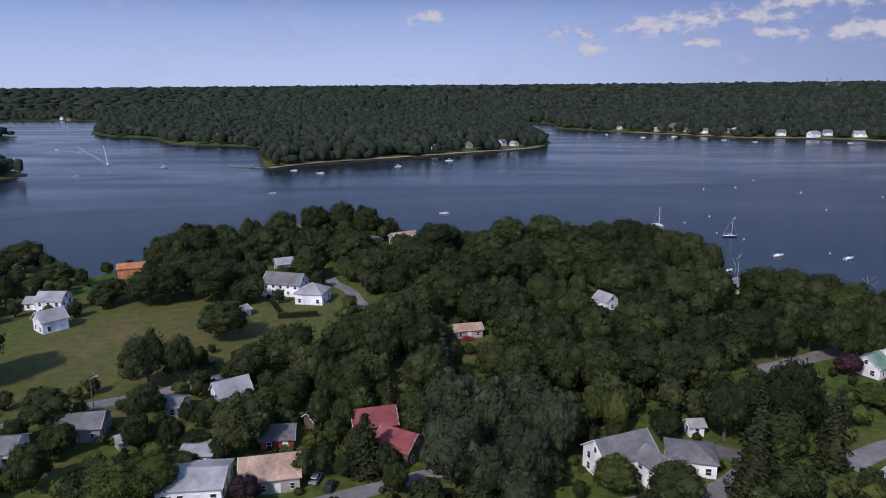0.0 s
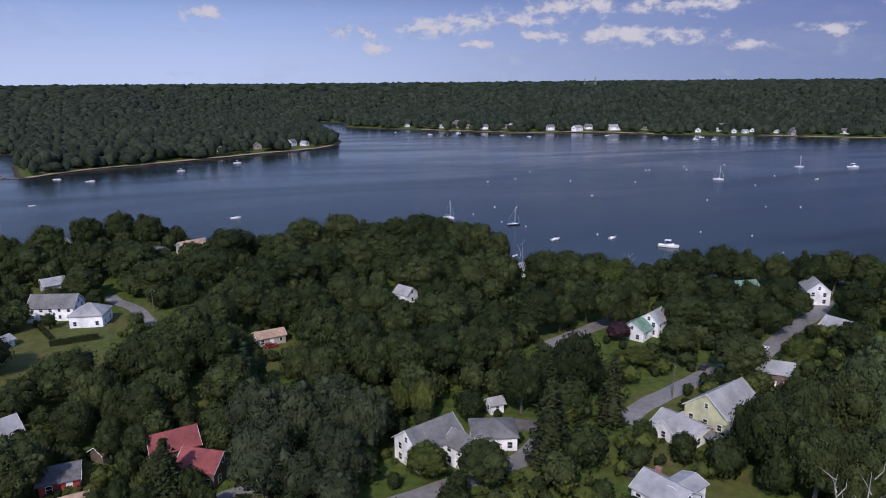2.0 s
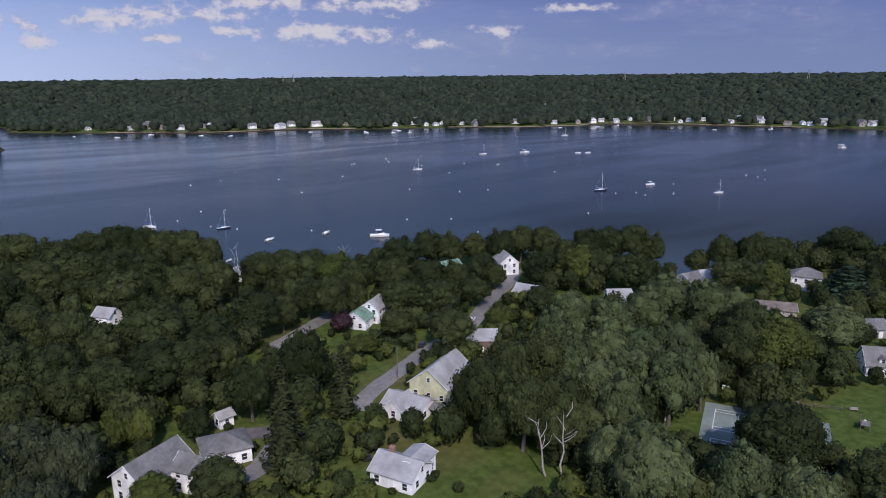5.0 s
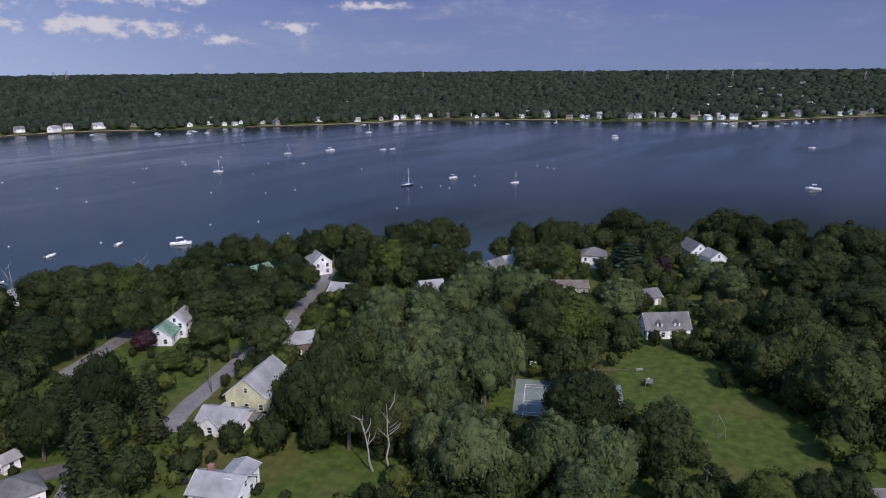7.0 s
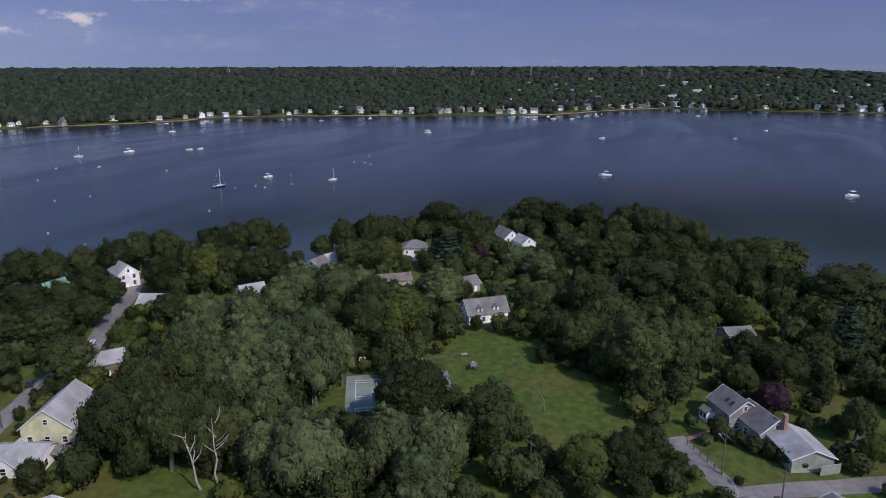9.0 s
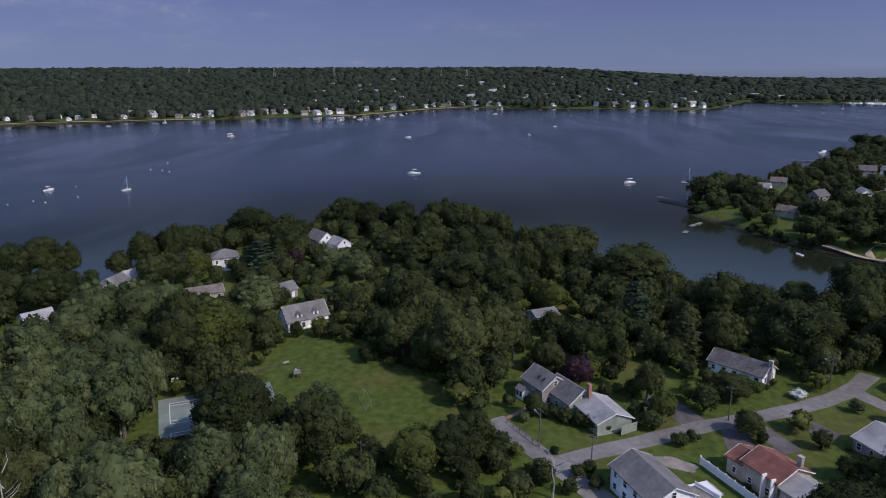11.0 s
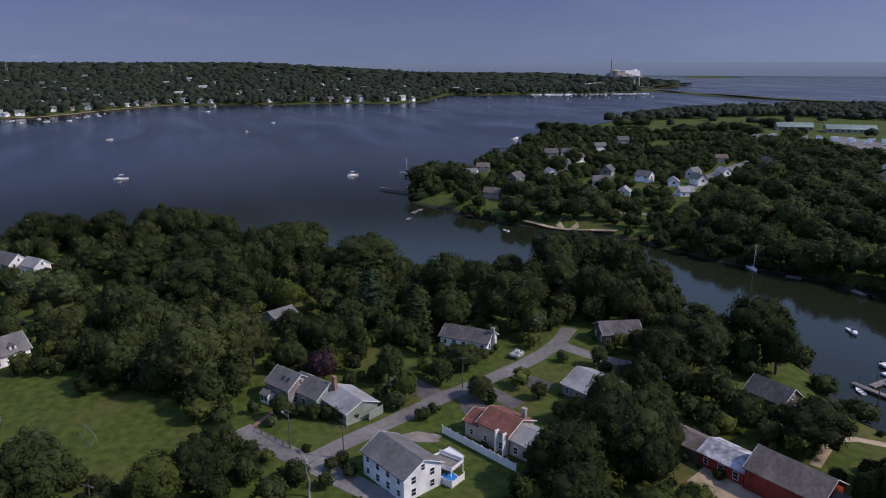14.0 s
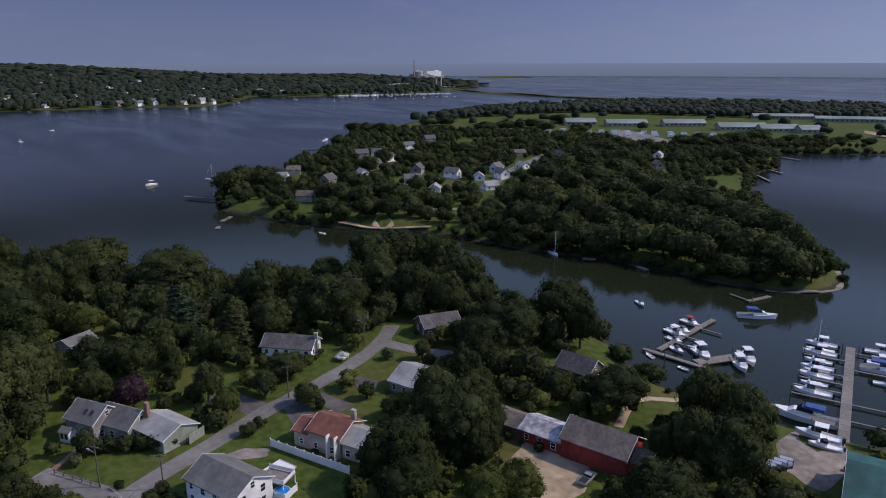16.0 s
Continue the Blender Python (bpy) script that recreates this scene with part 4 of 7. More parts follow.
def trunk_mesh(name, seed, height=1.0, thick=0.03, limbs=5):
    r = random.Random(seed)
    bm = bmesh.new()
    p, q = Vector((0, 0, -0.03)), Vector((r.uniform(-0.02, 0.02), r.uniform(-0.02, 0.02), 0.42 * height))
    tube(bm, p, q, thick, thick * 0.7, 8)
    tube(bm, q - Vector((0, 0, 0.02)), q + Vector((0.02, 0.01, 0.38 * height)), thick * 0.68, thick * 0.2, 6)
    for i in range(limbs):
        a = 6.2832 * (i + r.random() * 0.6) / limbs
        s = p.lerp(q, r.uniform(0.6, 1.0))
        e = s + Vector((math.cos(a) * 0.2, math.sin(a) * 0.2, r.uniform(0.16, 0.3)))
        tube(bm, s, e, thick * 0.45, thick * 0.22, 6)
        tube(bm, e - (e - s) * 0.05, e + Vector((math.cos(a + 0.5) * 0.12, math.sin(a + 0.5) * 0.12, 0.1)), thick * 0.22, thick * 0.08, 5)
    return mesh_of(name, bm, "bark")


TRUNKS = [trunk_mesh("trunk", s) for s in range(4)]
SPIKE = trunk_mesh("trunk", 9, 1.0, 0.02, 0)
BROAD = {}
for leaf, count in (("oak_leaf", 6), ("pale_leaf", 3), ("silver_leaf", 2), ("lime_leaf", 2), ("copper_leaf", 1), ("ash_leaf", 4)):
    pale = leaf in ("pale_leaf", "silver_leaf")
    BROAD[leaf] = [crown_mesh("crown", lobes_crown(31 * i + len(leaf), 26 + 4 * (i % 3), 3600, 0.034 if pale else 0.036, 0.78 + 0.06 * (i % 3), buds=34), leaf) for i in range(count)]
CONE = {k: [crown_mesh("crown", conifer_crown(5 + i, 20, 22, (0.12, 0.021), 0.5), k) for i in range(2)] for k in ("conifer_leaf",)}
PINE = [crown_mesh("crown", conifer_crown(50, 11, 30, (0.13, 0.021), 0.0, 0.1), "pine_leaf")]
placed = []     # (x, y, r) of every tree that stands alone
TOPS = []       # their heights
LABELS = {"ash_leaf": "spreading mid-green ash tree with a loose crown", "oak_leaf": "broad dark green oak tree with a rounded lobed crown", "pale_leaf": "tall pale olive-green tree with a loose feathery crown",
          "silver_leaf": "large silvery green maple with a billowing crown", "lime_leaf": "young yellow-green leafy tree",
          "copper_leaf": "small dark purple-leaved copper beech", "conifer_leaf": "tall drooping spruce with brownish green boughs",
          "pine_leaf": "layered blue-green white pine"}


def broad_tree(x, y, h, r, leaf="oak_leaf"):
    k = len(placed)
    z = max(0.6, ground_z(x, y))
    t = thing("tree", pose(x, y, z, 0, 0, (k * 137) % 360), LABELS[leaf], "tree", "trees of the village")
    tr = part("trunk", TRUNKS[k % 4], None, t)
    tr.scale = (h * 0.95, h * 0.95, h * 0.8)
    cr = part("crown", BROAD[leaf][k % len(BROAD[leaf])], None, t)
    half = h * 0.5
    cr.location, cr.scale = (0, 0, h - half * 0.9), (r, r * (0.92 + 0.16 * ((k * 7) % 5) / 5), half)
    placed.append((x, y, r))
    TOPS.append(h)


def cone_tree(x, y, h, r, leaf="conifer_leaf"):
    k = len(placed)
    t = thing("pine_tree" if leaf == "pine_leaf" else "spruce_tree", pose(x, y, ground_z(x, y), 0, 0, (k * 137) % 360), LABELS[leaf], "tree", "conifers of the village")
    part("trunk", SPIKE, None, t).scale = (h, h, h * 1.0)
    cr = part("crown", (PINE if leaf == "pine_leaf" else CONE[leaf])[k % (1 if leaf == "pine_leaf" else 2)], None, t)
    cr.location, cr.scale = (0, 0, h * 0.1), (r, r, h * 0.92)
    placed.append((x, y, r))
    TOPS.append(h)


# the trees of the village that can be told apart: place, height, spread
for x, y, h, r in ((-72, 192, 7, 2.5), (-17, 134, 14, 5), (-14, 162, 10, 3), (62, 123, 24.5, 5.5), (84, 134, 19, 4.5), (186, -63, 18, 7.5)):
    cone_tree(x, y, h, r)
for x, y, h, r in ((0, 178, 16, 4.5), (266, 82, 15, 11), (204, -54, 18, 8)):
    cone_tree(x, y, h, r, "pine_leaf")
for x, y, h, r in ((145, 118, 17, 6.5), (134, 103, 18, 7), (161, 123, 18, 8), (126, 88, 18, 6.5), (145, 100, 18, 7.5), (166, 113, 18, 8.5),
                   (106, 71, 15, 5.5), (124, 81, 17, 6), (138, 87, 18, 7.5), (152, 94, 17, 7.5), (185, 113, 17, 7), (110, 66, 17, 6.5), (104, 60, 18, 8)):
    broad_tree(x, y, h, r, "pale_leaf")
for x, y, h, r in ((200, 114, 18, 10), (139, 77, 20, 7.5), (164, 90, 17, 7), (202, 102, 18, 9), (152, 76, 16, 4.5), (206, 94, 16, 7.5), (115, 48, 17, 7),
                   (108, 38, 13, 6.5), (118, 38, 16, 6.5), (220, 69, 14, 9), (136, 30, 16, 4.5), (269, 52, 11, 8), (261, 42, 12, 7.5)):
    broad_tree(x, y, h, r, "pale_leaf")
for x, y, h, r in ((2, 144, 19, 8), (2, 128, 17, 8), (10, 140, 19, 6.5), (9, 124, 12, 5.5), (15, 120, 9, 5), (16, 127, 15, 7), (18, 142, 19, 7),
                   (24, 137, 18, 5.5)):
    broad_tree(x, y, h, r, "silver_leaf")
for x, y, h, r in ((-40, 122, 7, 3.5), (116, 183, 7, 4), (276, 70, 9, 4), (167, -31, 9, 4.5)):
    broad_tree(x, y, h, r, "copper_leaf")
for x, y, h, r in ((-65, 122, 10, 7), (-59, 124, 10, 5.5), (36, 152, 11, 2.5), (41, 150, 11, 3.5), (35, 126, 8, 5), (139, 223, 16, 8.5), (111, 164, 6, 5),
                   (156, 150, 8, 5), (214, 162, 17, 8.5), (262, 107, 12, 7), (185, 72, 18, 10), (125, 9, 11, 6.5), (225, -31, 11, 6), (149, -48, 8, 3.5),
                   (236, -86, 8, 4.5), (85, -74, 9, 5), (83, -81, 9, 5)):
    broad_tree(x, y, h, r, "lime_leaf")
for x, y, h, r in ((-75, 158, 10, 5), (-47, 143, 14, 8), (-30, 131, 7, 3), (-36, 172, 15, 6), (-16, 217, 15, 7.5), (-8, 226, 16, 9), (3, 238, 16, 9),
                   (43, 222, 15, 7.5), (69, 252, 16, 9.5), (88, 244, 17, 9.5), (45, 119, 10.5, 6), (98, 239, 17, 8), (133, 148, 13, 8), (118, 110, 19, 6.5),
                   (105, 93, 19, 6), (128, 108, 19, 7)):
    broad_tree(x, y, h, r, "ash_leaf")
for x, y, h, r in ((107, 86, 13, 4.5), (113, 89, 18, 6.5), (112, 83, 13, 5.5), (250, 118, 13, 8), (199, 87, 16, 6), (218, 33, 13, 6.5), (184, 17, 16, 7),
                   (215, 18, 18, 9), (193, 9, 19, 8.5), (174, 0, 21, 10.5), (179, -10, 19, 7.5), (184, -15, 16, 5), (178, -24, 8, 4.5), (160, -47, 11, 4.5),
                   (234, -119, 12, 8), (183, -95, 19, 11.5)):
    broad_tree(x, y, h, r, "ash_leaf")
for x, y, h, r in ((-86, 127, 11, 4.5), (-167, 250, 13, 5.5), (-97, 153, 11, 7), (-191, 303, 14, 10.5), (-163, 280, 11, 7.5), (-153, 280, 8, 3),
                   (-129, 255, 10, 7), (-83, 179, 16, 7.5), (-114, 254, 14, 8.5), (-57, 134, 5, 4), (-108, 257, 15, 8.5), (-75, 182, 14, 4.5),
                   (-123, 301, 18, 9.5), (-104, 271, 18, 10.5), (-116, 316, 20, 12.5), (-90, 258, 17, 9.5), (-73, 216, 13, 9), (-104, 320, 18, 8.5),
                   (-54, 180, 12, 6), (-96, 334, 19, 8), (-85, 321, 17, 10), (-45, 187, 15, 9)):
    broad_tree(x, y, h, r)
for x, y, h, r in ((-85, 359, 18, 9.5), (-58, 286, 13, 7.5), (-71, 373, 18, 8.5), (-60, 320, 17, 10.5), (-30, 166, 13, 4), (-25, 144, 8, 3),
                   (-57, 380, 19, 9.5), (-24, 165, 13, 6), (-42, 307, 18, 12), (-26, 193, 17, 8), (-41, 366, 19, 9), (-30, 279, 16, 9.5), (-19, 190, 17, 7.5),
                   (-18, 255, 15, 7), (-12, 283, 17, 10.5), (-8, 196, 17, 8.5), (-4, 172, 15, 7), (-3, 321, 18, 12.5), (10, 264, 17, 10.5), (13, 226, 16, 8),
                   (20, 307, 17, 10.5), (14, 178, 14, 6), (22, 271, 17, 10.5)):
    broad_tree(x, y, h, r)
for x, y, h, r in ((32, 333, 18, 10), (24, 227, 16, 8), (20, 171, 15, 6.5), (25, 199, 17, 9), (36, 283, 17, 11), (36, 237, 15, 8), (52, 340, 18, 10.5),
                   (49, 287, 17, 10), (33, 191, 16, 7.5), (32, 173, 16, 7), (63, 319, 18, 10), (63, 291, 17, 10), (76, 322, 18, 10), (47, 199, 16, 7.5),
                   (41, 172, 16, 7.5), (75, 286, 17, 9.5), (90, 329, 18, 10.5), (52, 173, 17, 9), (61, 198, 18, 11), (85, 274, 16, 9), (100, 321, 17, 8.5),
                   (106, 311, 16, 8)):
    broad_tree(x, y, h, r)
for x, y, h, r in ((52, 146, 9, 4), (61, 171, 16, 8), (114, 305, 16, 8), (74, 187, 15, 8), (116, 289, 15, 6.5), (70, 172, 14, 6.5), (66, 147, 16, 6),
                   (94, 198, 16, 9.5), (116, 240, 17, 9), (102, 197, 13, 6), (125, 236, 17, 9), (82, 149, 19, 7), (115, 203, 15, 8), (133, 231, 17, 9),
                   (121, 196, 16, 7.5), (141, 213, 15, 7.5), (128, 193, 13, 5), (153, 203, 15, 8), (126, 166, 10, 6), (170, 222, 17, 9), (141, 183, 13, 9),
                   (189, 226, 17, 9), (161, 192, 15, 9)):
    broad_tree(x, y, h, r)
for x, y, h, r in ((151, 174, 13, 8.5), (195, 217, 16, 7.5), (170, 186, 14, 6.5), (166, 173, 11, 6.5), (206, 214, 15, 6.5), (183, 188, 14, 6.5),
                   (104, 105, 19, 7.5), (214, 205, 17, 7.5), (226, 204, 17, 7.5), (202, 173, 15, 7.5), (175, 148, 12, 7), (231, 194, 17, 7.5),
                   (222, 175, 16, 6), (243, 180, 17, 7.5), (218, 155, 16, 8.5), (250, 174, 17, 8), (221, 144, 16, 9), (261, 168, 18, 9.5),
                   (223, 136, 15, 6.5), (268, 162, 16, 7), (275, 133, 16, 7.5), (179, 80, 17, 8)):
    broad_tree(x, y, h, r)
for x, y, h, r in ((254, 113, 13, 7.5), (178, 79, 17, 7.5), (280, 124, 17, 6), (292, 122, 16, 10.5), (135, 49, 18, 8.5), (318, 101, 18, 12), (287, 77, 17, 7),
                   (129, 30, 17, 7.5), (343, 59, 18, 10.5), (341, 48, 17, 8.5), (290, 32, 13, 8.5), (338, 31, 17, 9), (281, 20, 13, 9), (314, 15, 17, 7.5),
                   (287, 10, 16, 10.5), (334, 11, 19, 10.5), (127, 2, 12, 5.5), (325, 0, 19, 10.5), (284, 0, 17, 10), (239, -2, 18, 11), (137, -3, 9, 4.5),
                   (320, -10, 18, 9), (286, -10, 17, 9.5)):
    broad_tree(x, y, h, r)
for x, y, h, r in ((312, -18, 17, 7), (260, -15, 16, 8), (233, -14, 17, 9), (262, -24, 16, 7.5), (286, -27, 17, 7.5), (285, -34, 17, 7.5), (267, -34, 16, 8),
                   (204, -29, 8, 4.5), (288, -41, 17, 6.5), (281, -45, 18, 14), (184, -36, 12, 6), (248, -64, 18, 13.5), (214, -86, 17, 10),
                   (188, -76, 14, 7.5), (161, -69, 7, 5.5), (208, -94, 16, 8), (188, -86, 14, 6.5), (143, -66, 6, 4), (222, -132, 19, 10), (104, -63, 13, 5),
                   (202, -123, 17, 7.5), (103, -67, 14, 7)):
    broad_tree(x, y, h, r)
for x, y, h, r in ((222, -145, 19, 10.5), (96, -64, 10, 6.5), (184, -125, 17, 8), (216, -155, 18, 9), (120, -88, 13, 5.5), (202, -153, 18, 7.5),
                   (171, -130, 16, 7), (104, -80, 17, 9), (179, -145, 18, 8.5), (117, -97, 10, 6), (133, -113, 16, 8), (96, -82, 12, 4.5),
                   (137, -128, 17, 12), (107, -116, 8, 4), (140, -153, 17, 10), (127, -147, 15, 6), (96, -125, 11, 8), (73, -112, 11, 3.5), (63, -98, 13, 8),
                   (69, -116, 15, 5), (74, -129, 18, 7.5), (60, -115, 17, 7.5), (64, -126, 19, 6.5)):
    broad_tree(x, y, h, r)
for x, y, h, r in ((-88, 142, 8, 4.5), (-57, 144, 5, 4), (-50, 139, 6, 3), (-39, 162, 12, 5), (-30, 153, 11, 3.5), (-24, 150, 10, 3.5), (-71, 144, 9, 3.5), (-64, 146, 7, 3.5), (-26, 133, 7, 3),
                   (-101, 147, 6.5, 3.5), (-45, 159, 8, 3.5), (-21, 132, 6, 3), (-10, 126, 7, 3), (123, -100, 14, 5), (106, -82, 13, 6.5), (113, -81, 11, 4.5), (103, -89, 13, 5), (102, -67, 11, 6)):
    broad_tree(x, y, h, r)
# two unseen trees west of the meadow, inferred and added for their shadows on it
broad_tree(-135, 180, 22, 10.5)
broad_tree(-133, 166, 12, 6)
broad_tree(187, 182, 11, 5)


def hides(x, y, h, r, look=True):
    """True where a crown would stand in a road, on a lawn or house, or right before one that lies open toward the village centre."""
    for a, b, q in NO_TREES:
        if (x - a) ** 2 + (y - b) ** 2 < (q + r * 0.45) ** 2:
            return True
    d = math.hypot(x, y)
    for a, b, z, q in SPOTS if look else ():
        D = math.hypot(a, b)
        if D < d - 1:
            continue
        c = (x * a + y * b) / D
        if c <= 0 or abs(x * b - y * a) / D > r * 0.85 + q:
            continue
        if EYE[2] + (z - EYE[2]) * c / D < 4 + h * 0.93:
            return True
    return False


# the rest of the village wood, on a jittered grid
cand = []
for i in range(-44, 62):
    for j in range(-44, 66):
        x, y = i * 9.4 + (j % 2) * 4.7 + rng.uniform(-3.4, 3.4), j * 8.8 + rng.uniform(-3.4, 3.4)
        d = math.hypot(x, y)
        az = math.degrees(math.atan2(-x, y))
        if 70 < d < 470 and -172 < az < 40:
            cand.append((d, x, y))
cand.sort()
own = shore_distance(np.array([c[1] for c in cand]), np.array([c[2] for c in cand]), OWN)
MORE = []
crowns = np.array(placed)
tops = np.array(TOPS)
for (d, x, y), s in zip(cand, own):
    gap = np.hypot(crowns[:, 0] - x, crowns[:, 1] - y) / crowns[:, 2]
    k = int(gap.argmin())
    if s < 8 or gap[k] > 3.6 or gap[k] < 0.75:
        continue
    # lower trees that stand under and between the tall ones
    h = min(tops[k] * rng.uniform(0.45, 0.66), 12) if gap[k] < 2 else rng.uniform(4, 8)
    r = h * rng.uniform(0.42, 0.5)
    for shrink in (1.0, 0.8, 0.62, 0.45):
        if not hides(x, y, h * shrink, r * shrink):
            MORE.append((x, y, h * shrink, r * shrink))
            break
alone = max(0, 300 - len(placed))
for x, y, h, r in MORE[:alone]:
    broad_tree(x, y, h, r, "oak_leaf" if rng.random() < 0.7 else "ash_leaf")


def join_crowns(name, spots, makers, material, label, trunk=True):
    """Many trees too far off to tell apart, as one mesh of lobed leafy crowns on trunks."""
    V, F, N, base = [], [], [], 0
    ang = np.arange(5) * 1.2566
    ring = np.stack([np.cos(ang), np.sin(ang), 0 * ang], 1)
    side = np.array([[i, (i + 1) % 5, (i + 1) % 5 + 5] for i in range(5)] + [[i, (i + 1) % 5 + 5, i + 5] for i in range(5)])
    for k, (x, y, z, h, r) in enumerate(spots):
        v, f, nn = makers[k % len(makers)]
        a = k * 2.39996
        c, s = math.cos(a), math.sin(a)
        turn = np.array([[c, s, 0], [-s, c, 0], [0, 0, 1]])
        V.append((v * np.array([r, r, h * 0.5])) @ turn + np.array([x, y, z + h * 0.52]))
        F.append(f + base), N.append(nn @ turn)
        base += len(v)
        if trunk:
            V.append(np.concatenate([ring * 0.4 + np.array([x, y, z - 0.5]), ring * 0.2 + np.array([x, y, z + h * 0.5])]))
            F.append(side + base), N.append(np.concatenate([ring, ring]))
            base += 10
    ob = new(name, crown_mesh(name, (np.concatenate(V), np.concatenate(F), np.concatenate(N)), material))
    return tagged(ob, label, "woodland", kind="stuff")


LIGHT = [lobes_crown(200 + i, 15, 640, 0.08, 0.8, ICO1, -0.9, buds=6, even=0.8) for i in range(5)]
far_own = [(x, y, max(0.5, ground_z(x, y)), h, r) for x, y, h, r in MORE[alone:]]
if far_own:
    mixed = rng.random(len(far_own)) < 0.48
    join_crowns("woodland", [q for q, k in zip(far_own, mixed) if not k], LIGHT, "oak_wood", "dense dark green oak wood along the near shore")
    join_crowns("woodland", [q for q, k in zip(far_own, mixed) if k], LIGHT, "ash_wood", "mid-green ash trees mixed into the shore wood")
# saplings and shrubs that fill the yards between the trees
low = []
for i in range(-30, 50):
    for j in range(-30, 60):
        x, y = i * 6.6 + rng.uniform(-2.6, 2.6), j * 6.6 + rng.uniform(-2.6, 2.6)
        d = math.hypot(x, y)
        az = math.degrees(math.atan2(-x, y))
        if not (85 < d < 300 and -172 < az < 40) or rng.random() < 0.12:
            continue
        low.append((d, x, y, rng.uniform(2.2, 6.5)))
low.sort()
own = shore_distance(np.array([c[1] for c in low]), np.array([c[2] for c in low]), OWN)
UNDER = []
for (d, x, y, h), s in zip(low, own):
    r = h * rng.uniform(0.45, 0.7)
    if s < 3 or any((x - a) ** 2 + (y - b) ** 2 < (0.6 * c) ** 2 for a, b, c in placed):
        continue
    if not hides(x, y, h, r, h > 3.6):
        UNDER.append((x, y, max(0.5, ground_z(x, y)), h, r))
SMALL = [lobes_crown(240 + i, 7, 190, 0.14, 0.8, ICO1) for i in range(4)]
UNDER = UNDER[:1150]
join_crowns("undergrowth", UNDER[::2], SMALL, "oak_wood", "dark green shrubs and saplings between the yards", False)
join_crowns("undergrowth", UNDER[1::2], SMALL, "lime_leaf", "yellow-green shrubs and saplings between the yards", False)
print("trees", len(placed), "more", len(far_own), "under", len(UNDER))

# ---- boats ----
def hull_bm(L, B, D, fine=0.62, stations=9):
    """A hull of length L, beam B and freeboard D, with its stern square and its bow raked; the water line is at z = 0."""
    bm = bmesh.new()
    rows = []
    for i in range(stations):
        s = i / (stations - 1)
        x = -L / 2 + L * s
        w = B / 2 * (0.86 + 0.14 * min(1, s / 0.35)) * (1 - max(0, (s - 0.45) / 0.55) ** 2.2) + 0.01
        z = D * (0.85 + 0.45 * s * s)
        k = -0.35 * (1 - s ** 3)
        rows.append([bm.verts.new(p) for p in ((x, -w, z), (x - 0.12 * L * s * s * 0.3, -w * 0.85, 0.12), (x - 0.3 * s, 0, k), (x - 0.12 * L * s * s * 0.3, w * 0.85, 0.12), (x, w, z))])
    for a, b in zip(rows, rows[1:]):
        for k in range(4):
            bm.faces.new((a[k], b[k], b[k + 1], a[k + 1]))
    bm.faces.new(rows[0])
    bmesh.ops.recalc_face_normals(bm, faces=bm.faces)
    return bm


def deck_bm(L, B, D, lo, hi, drop, stations=7):
    bm = bmesh.new()
    prev = None
    for i in range(stations):
        s = lo + (hi - lo) * i / (stations - 1)
        x = -L / 2 + L * s
        w = (B / 2 * (0.86 + 0.14 * min(1, s / 0.35)) * (1 - max(0, (s - 0.45) / 0.55) ** 2.2)) * 0.93
        z = D * (0.85 + 0.45 * s * s) - drop
        row = [bm.verts.new((x, -w, z)), bm.verts.new((x, 0, z + 0.04)), bm.verts.new((x, w, z))]
        if prev:
            for k in range(2):
                bm.faces.new((prev[k], row[k], row[k + 1], prev[k + 1]))
        prev = row
    return bm


def cabin_bm(x0, x1, w, z0, z1, rake=0.5, taper=0.8):
    bm = bmesh.new()
    lo = [bm.verts.new(p) for p in ((x0, -w, z0), (x1, -w * 0.85, z0), (x1, w * 0.85, z0), (x0, w, z0))]
    up = [bm.verts.new(p) for p in ((x0 + 0.1, -w * taper, z1), (x1 - rake, -w * taper * 0.9, z1), (x1 - rake, w * taper * 0.9, z1), (x0 + 0.1, w * taper, z1))]
    bm.faces.new(up), bm.faces.new(lo[::-1])
    for i in range(4):
        bm.faces.new((lo[i], lo[(i + 1) % 4], up[(i + 1) % 4], up[i]))
    return bm


def motor_boat(m, L=7.0, B=2.5, D=0.8, label="white motor boat with a small cabin on the water", top=None, top_label="", hullmat="gelcoat", engine=True):
    b = thing("motor_boat", m, label, "boat", "boats on the water")
    part("hull", hull_bm(L, B, D), hullmat, b)
    part("foredeck", deck_bm(L, B, D, 0.5, 0.97, 0.02), "gelcoat", b)
    part("cockpit_floor", deck_bm(L, B, D, 0.0, 0.52, 0.35), "gelcoat", b)
    part("cabin", cabin_bm(-0.05 * L, 0.28 * L, B * 0.36, D * 0.7, D + 0.65), "gelcoat", b)
    part("windscreen", cabin_bm(-0.06 * L, 0.17 * L, B * 0.34, D + 0.6, D + 1.15, 0.55, 0.85), "pane", b)
    if top:
        part("canopy", boxes((-0.2 * L, -B * 0.34, D + 1.55, 0.1 * L, B * 0.34, D + 1.68)), top, b, top_label)
        for sx in (-0.18, 0.08):
            for sy in (-0.31, 0.31):
                q = bmesh.new()
                tube(q, (sx * L, sy * B, D * 0.6), (sx * L, sy * B, D + 1.57), 0.03, 0.03, 5)
                part("canopy_pole", q, "steel", b)
    if engine:
        part("outboard_engine", boxes((-L / 2 - 0.5, -0.22, 0.2, -L / 2, 0.22, 1.05), (-L / 2 - 0.3, -0.08, -0.3, -L / 2 - 0.1, 0.08, 0.25)), "car_dark", b)
    return b


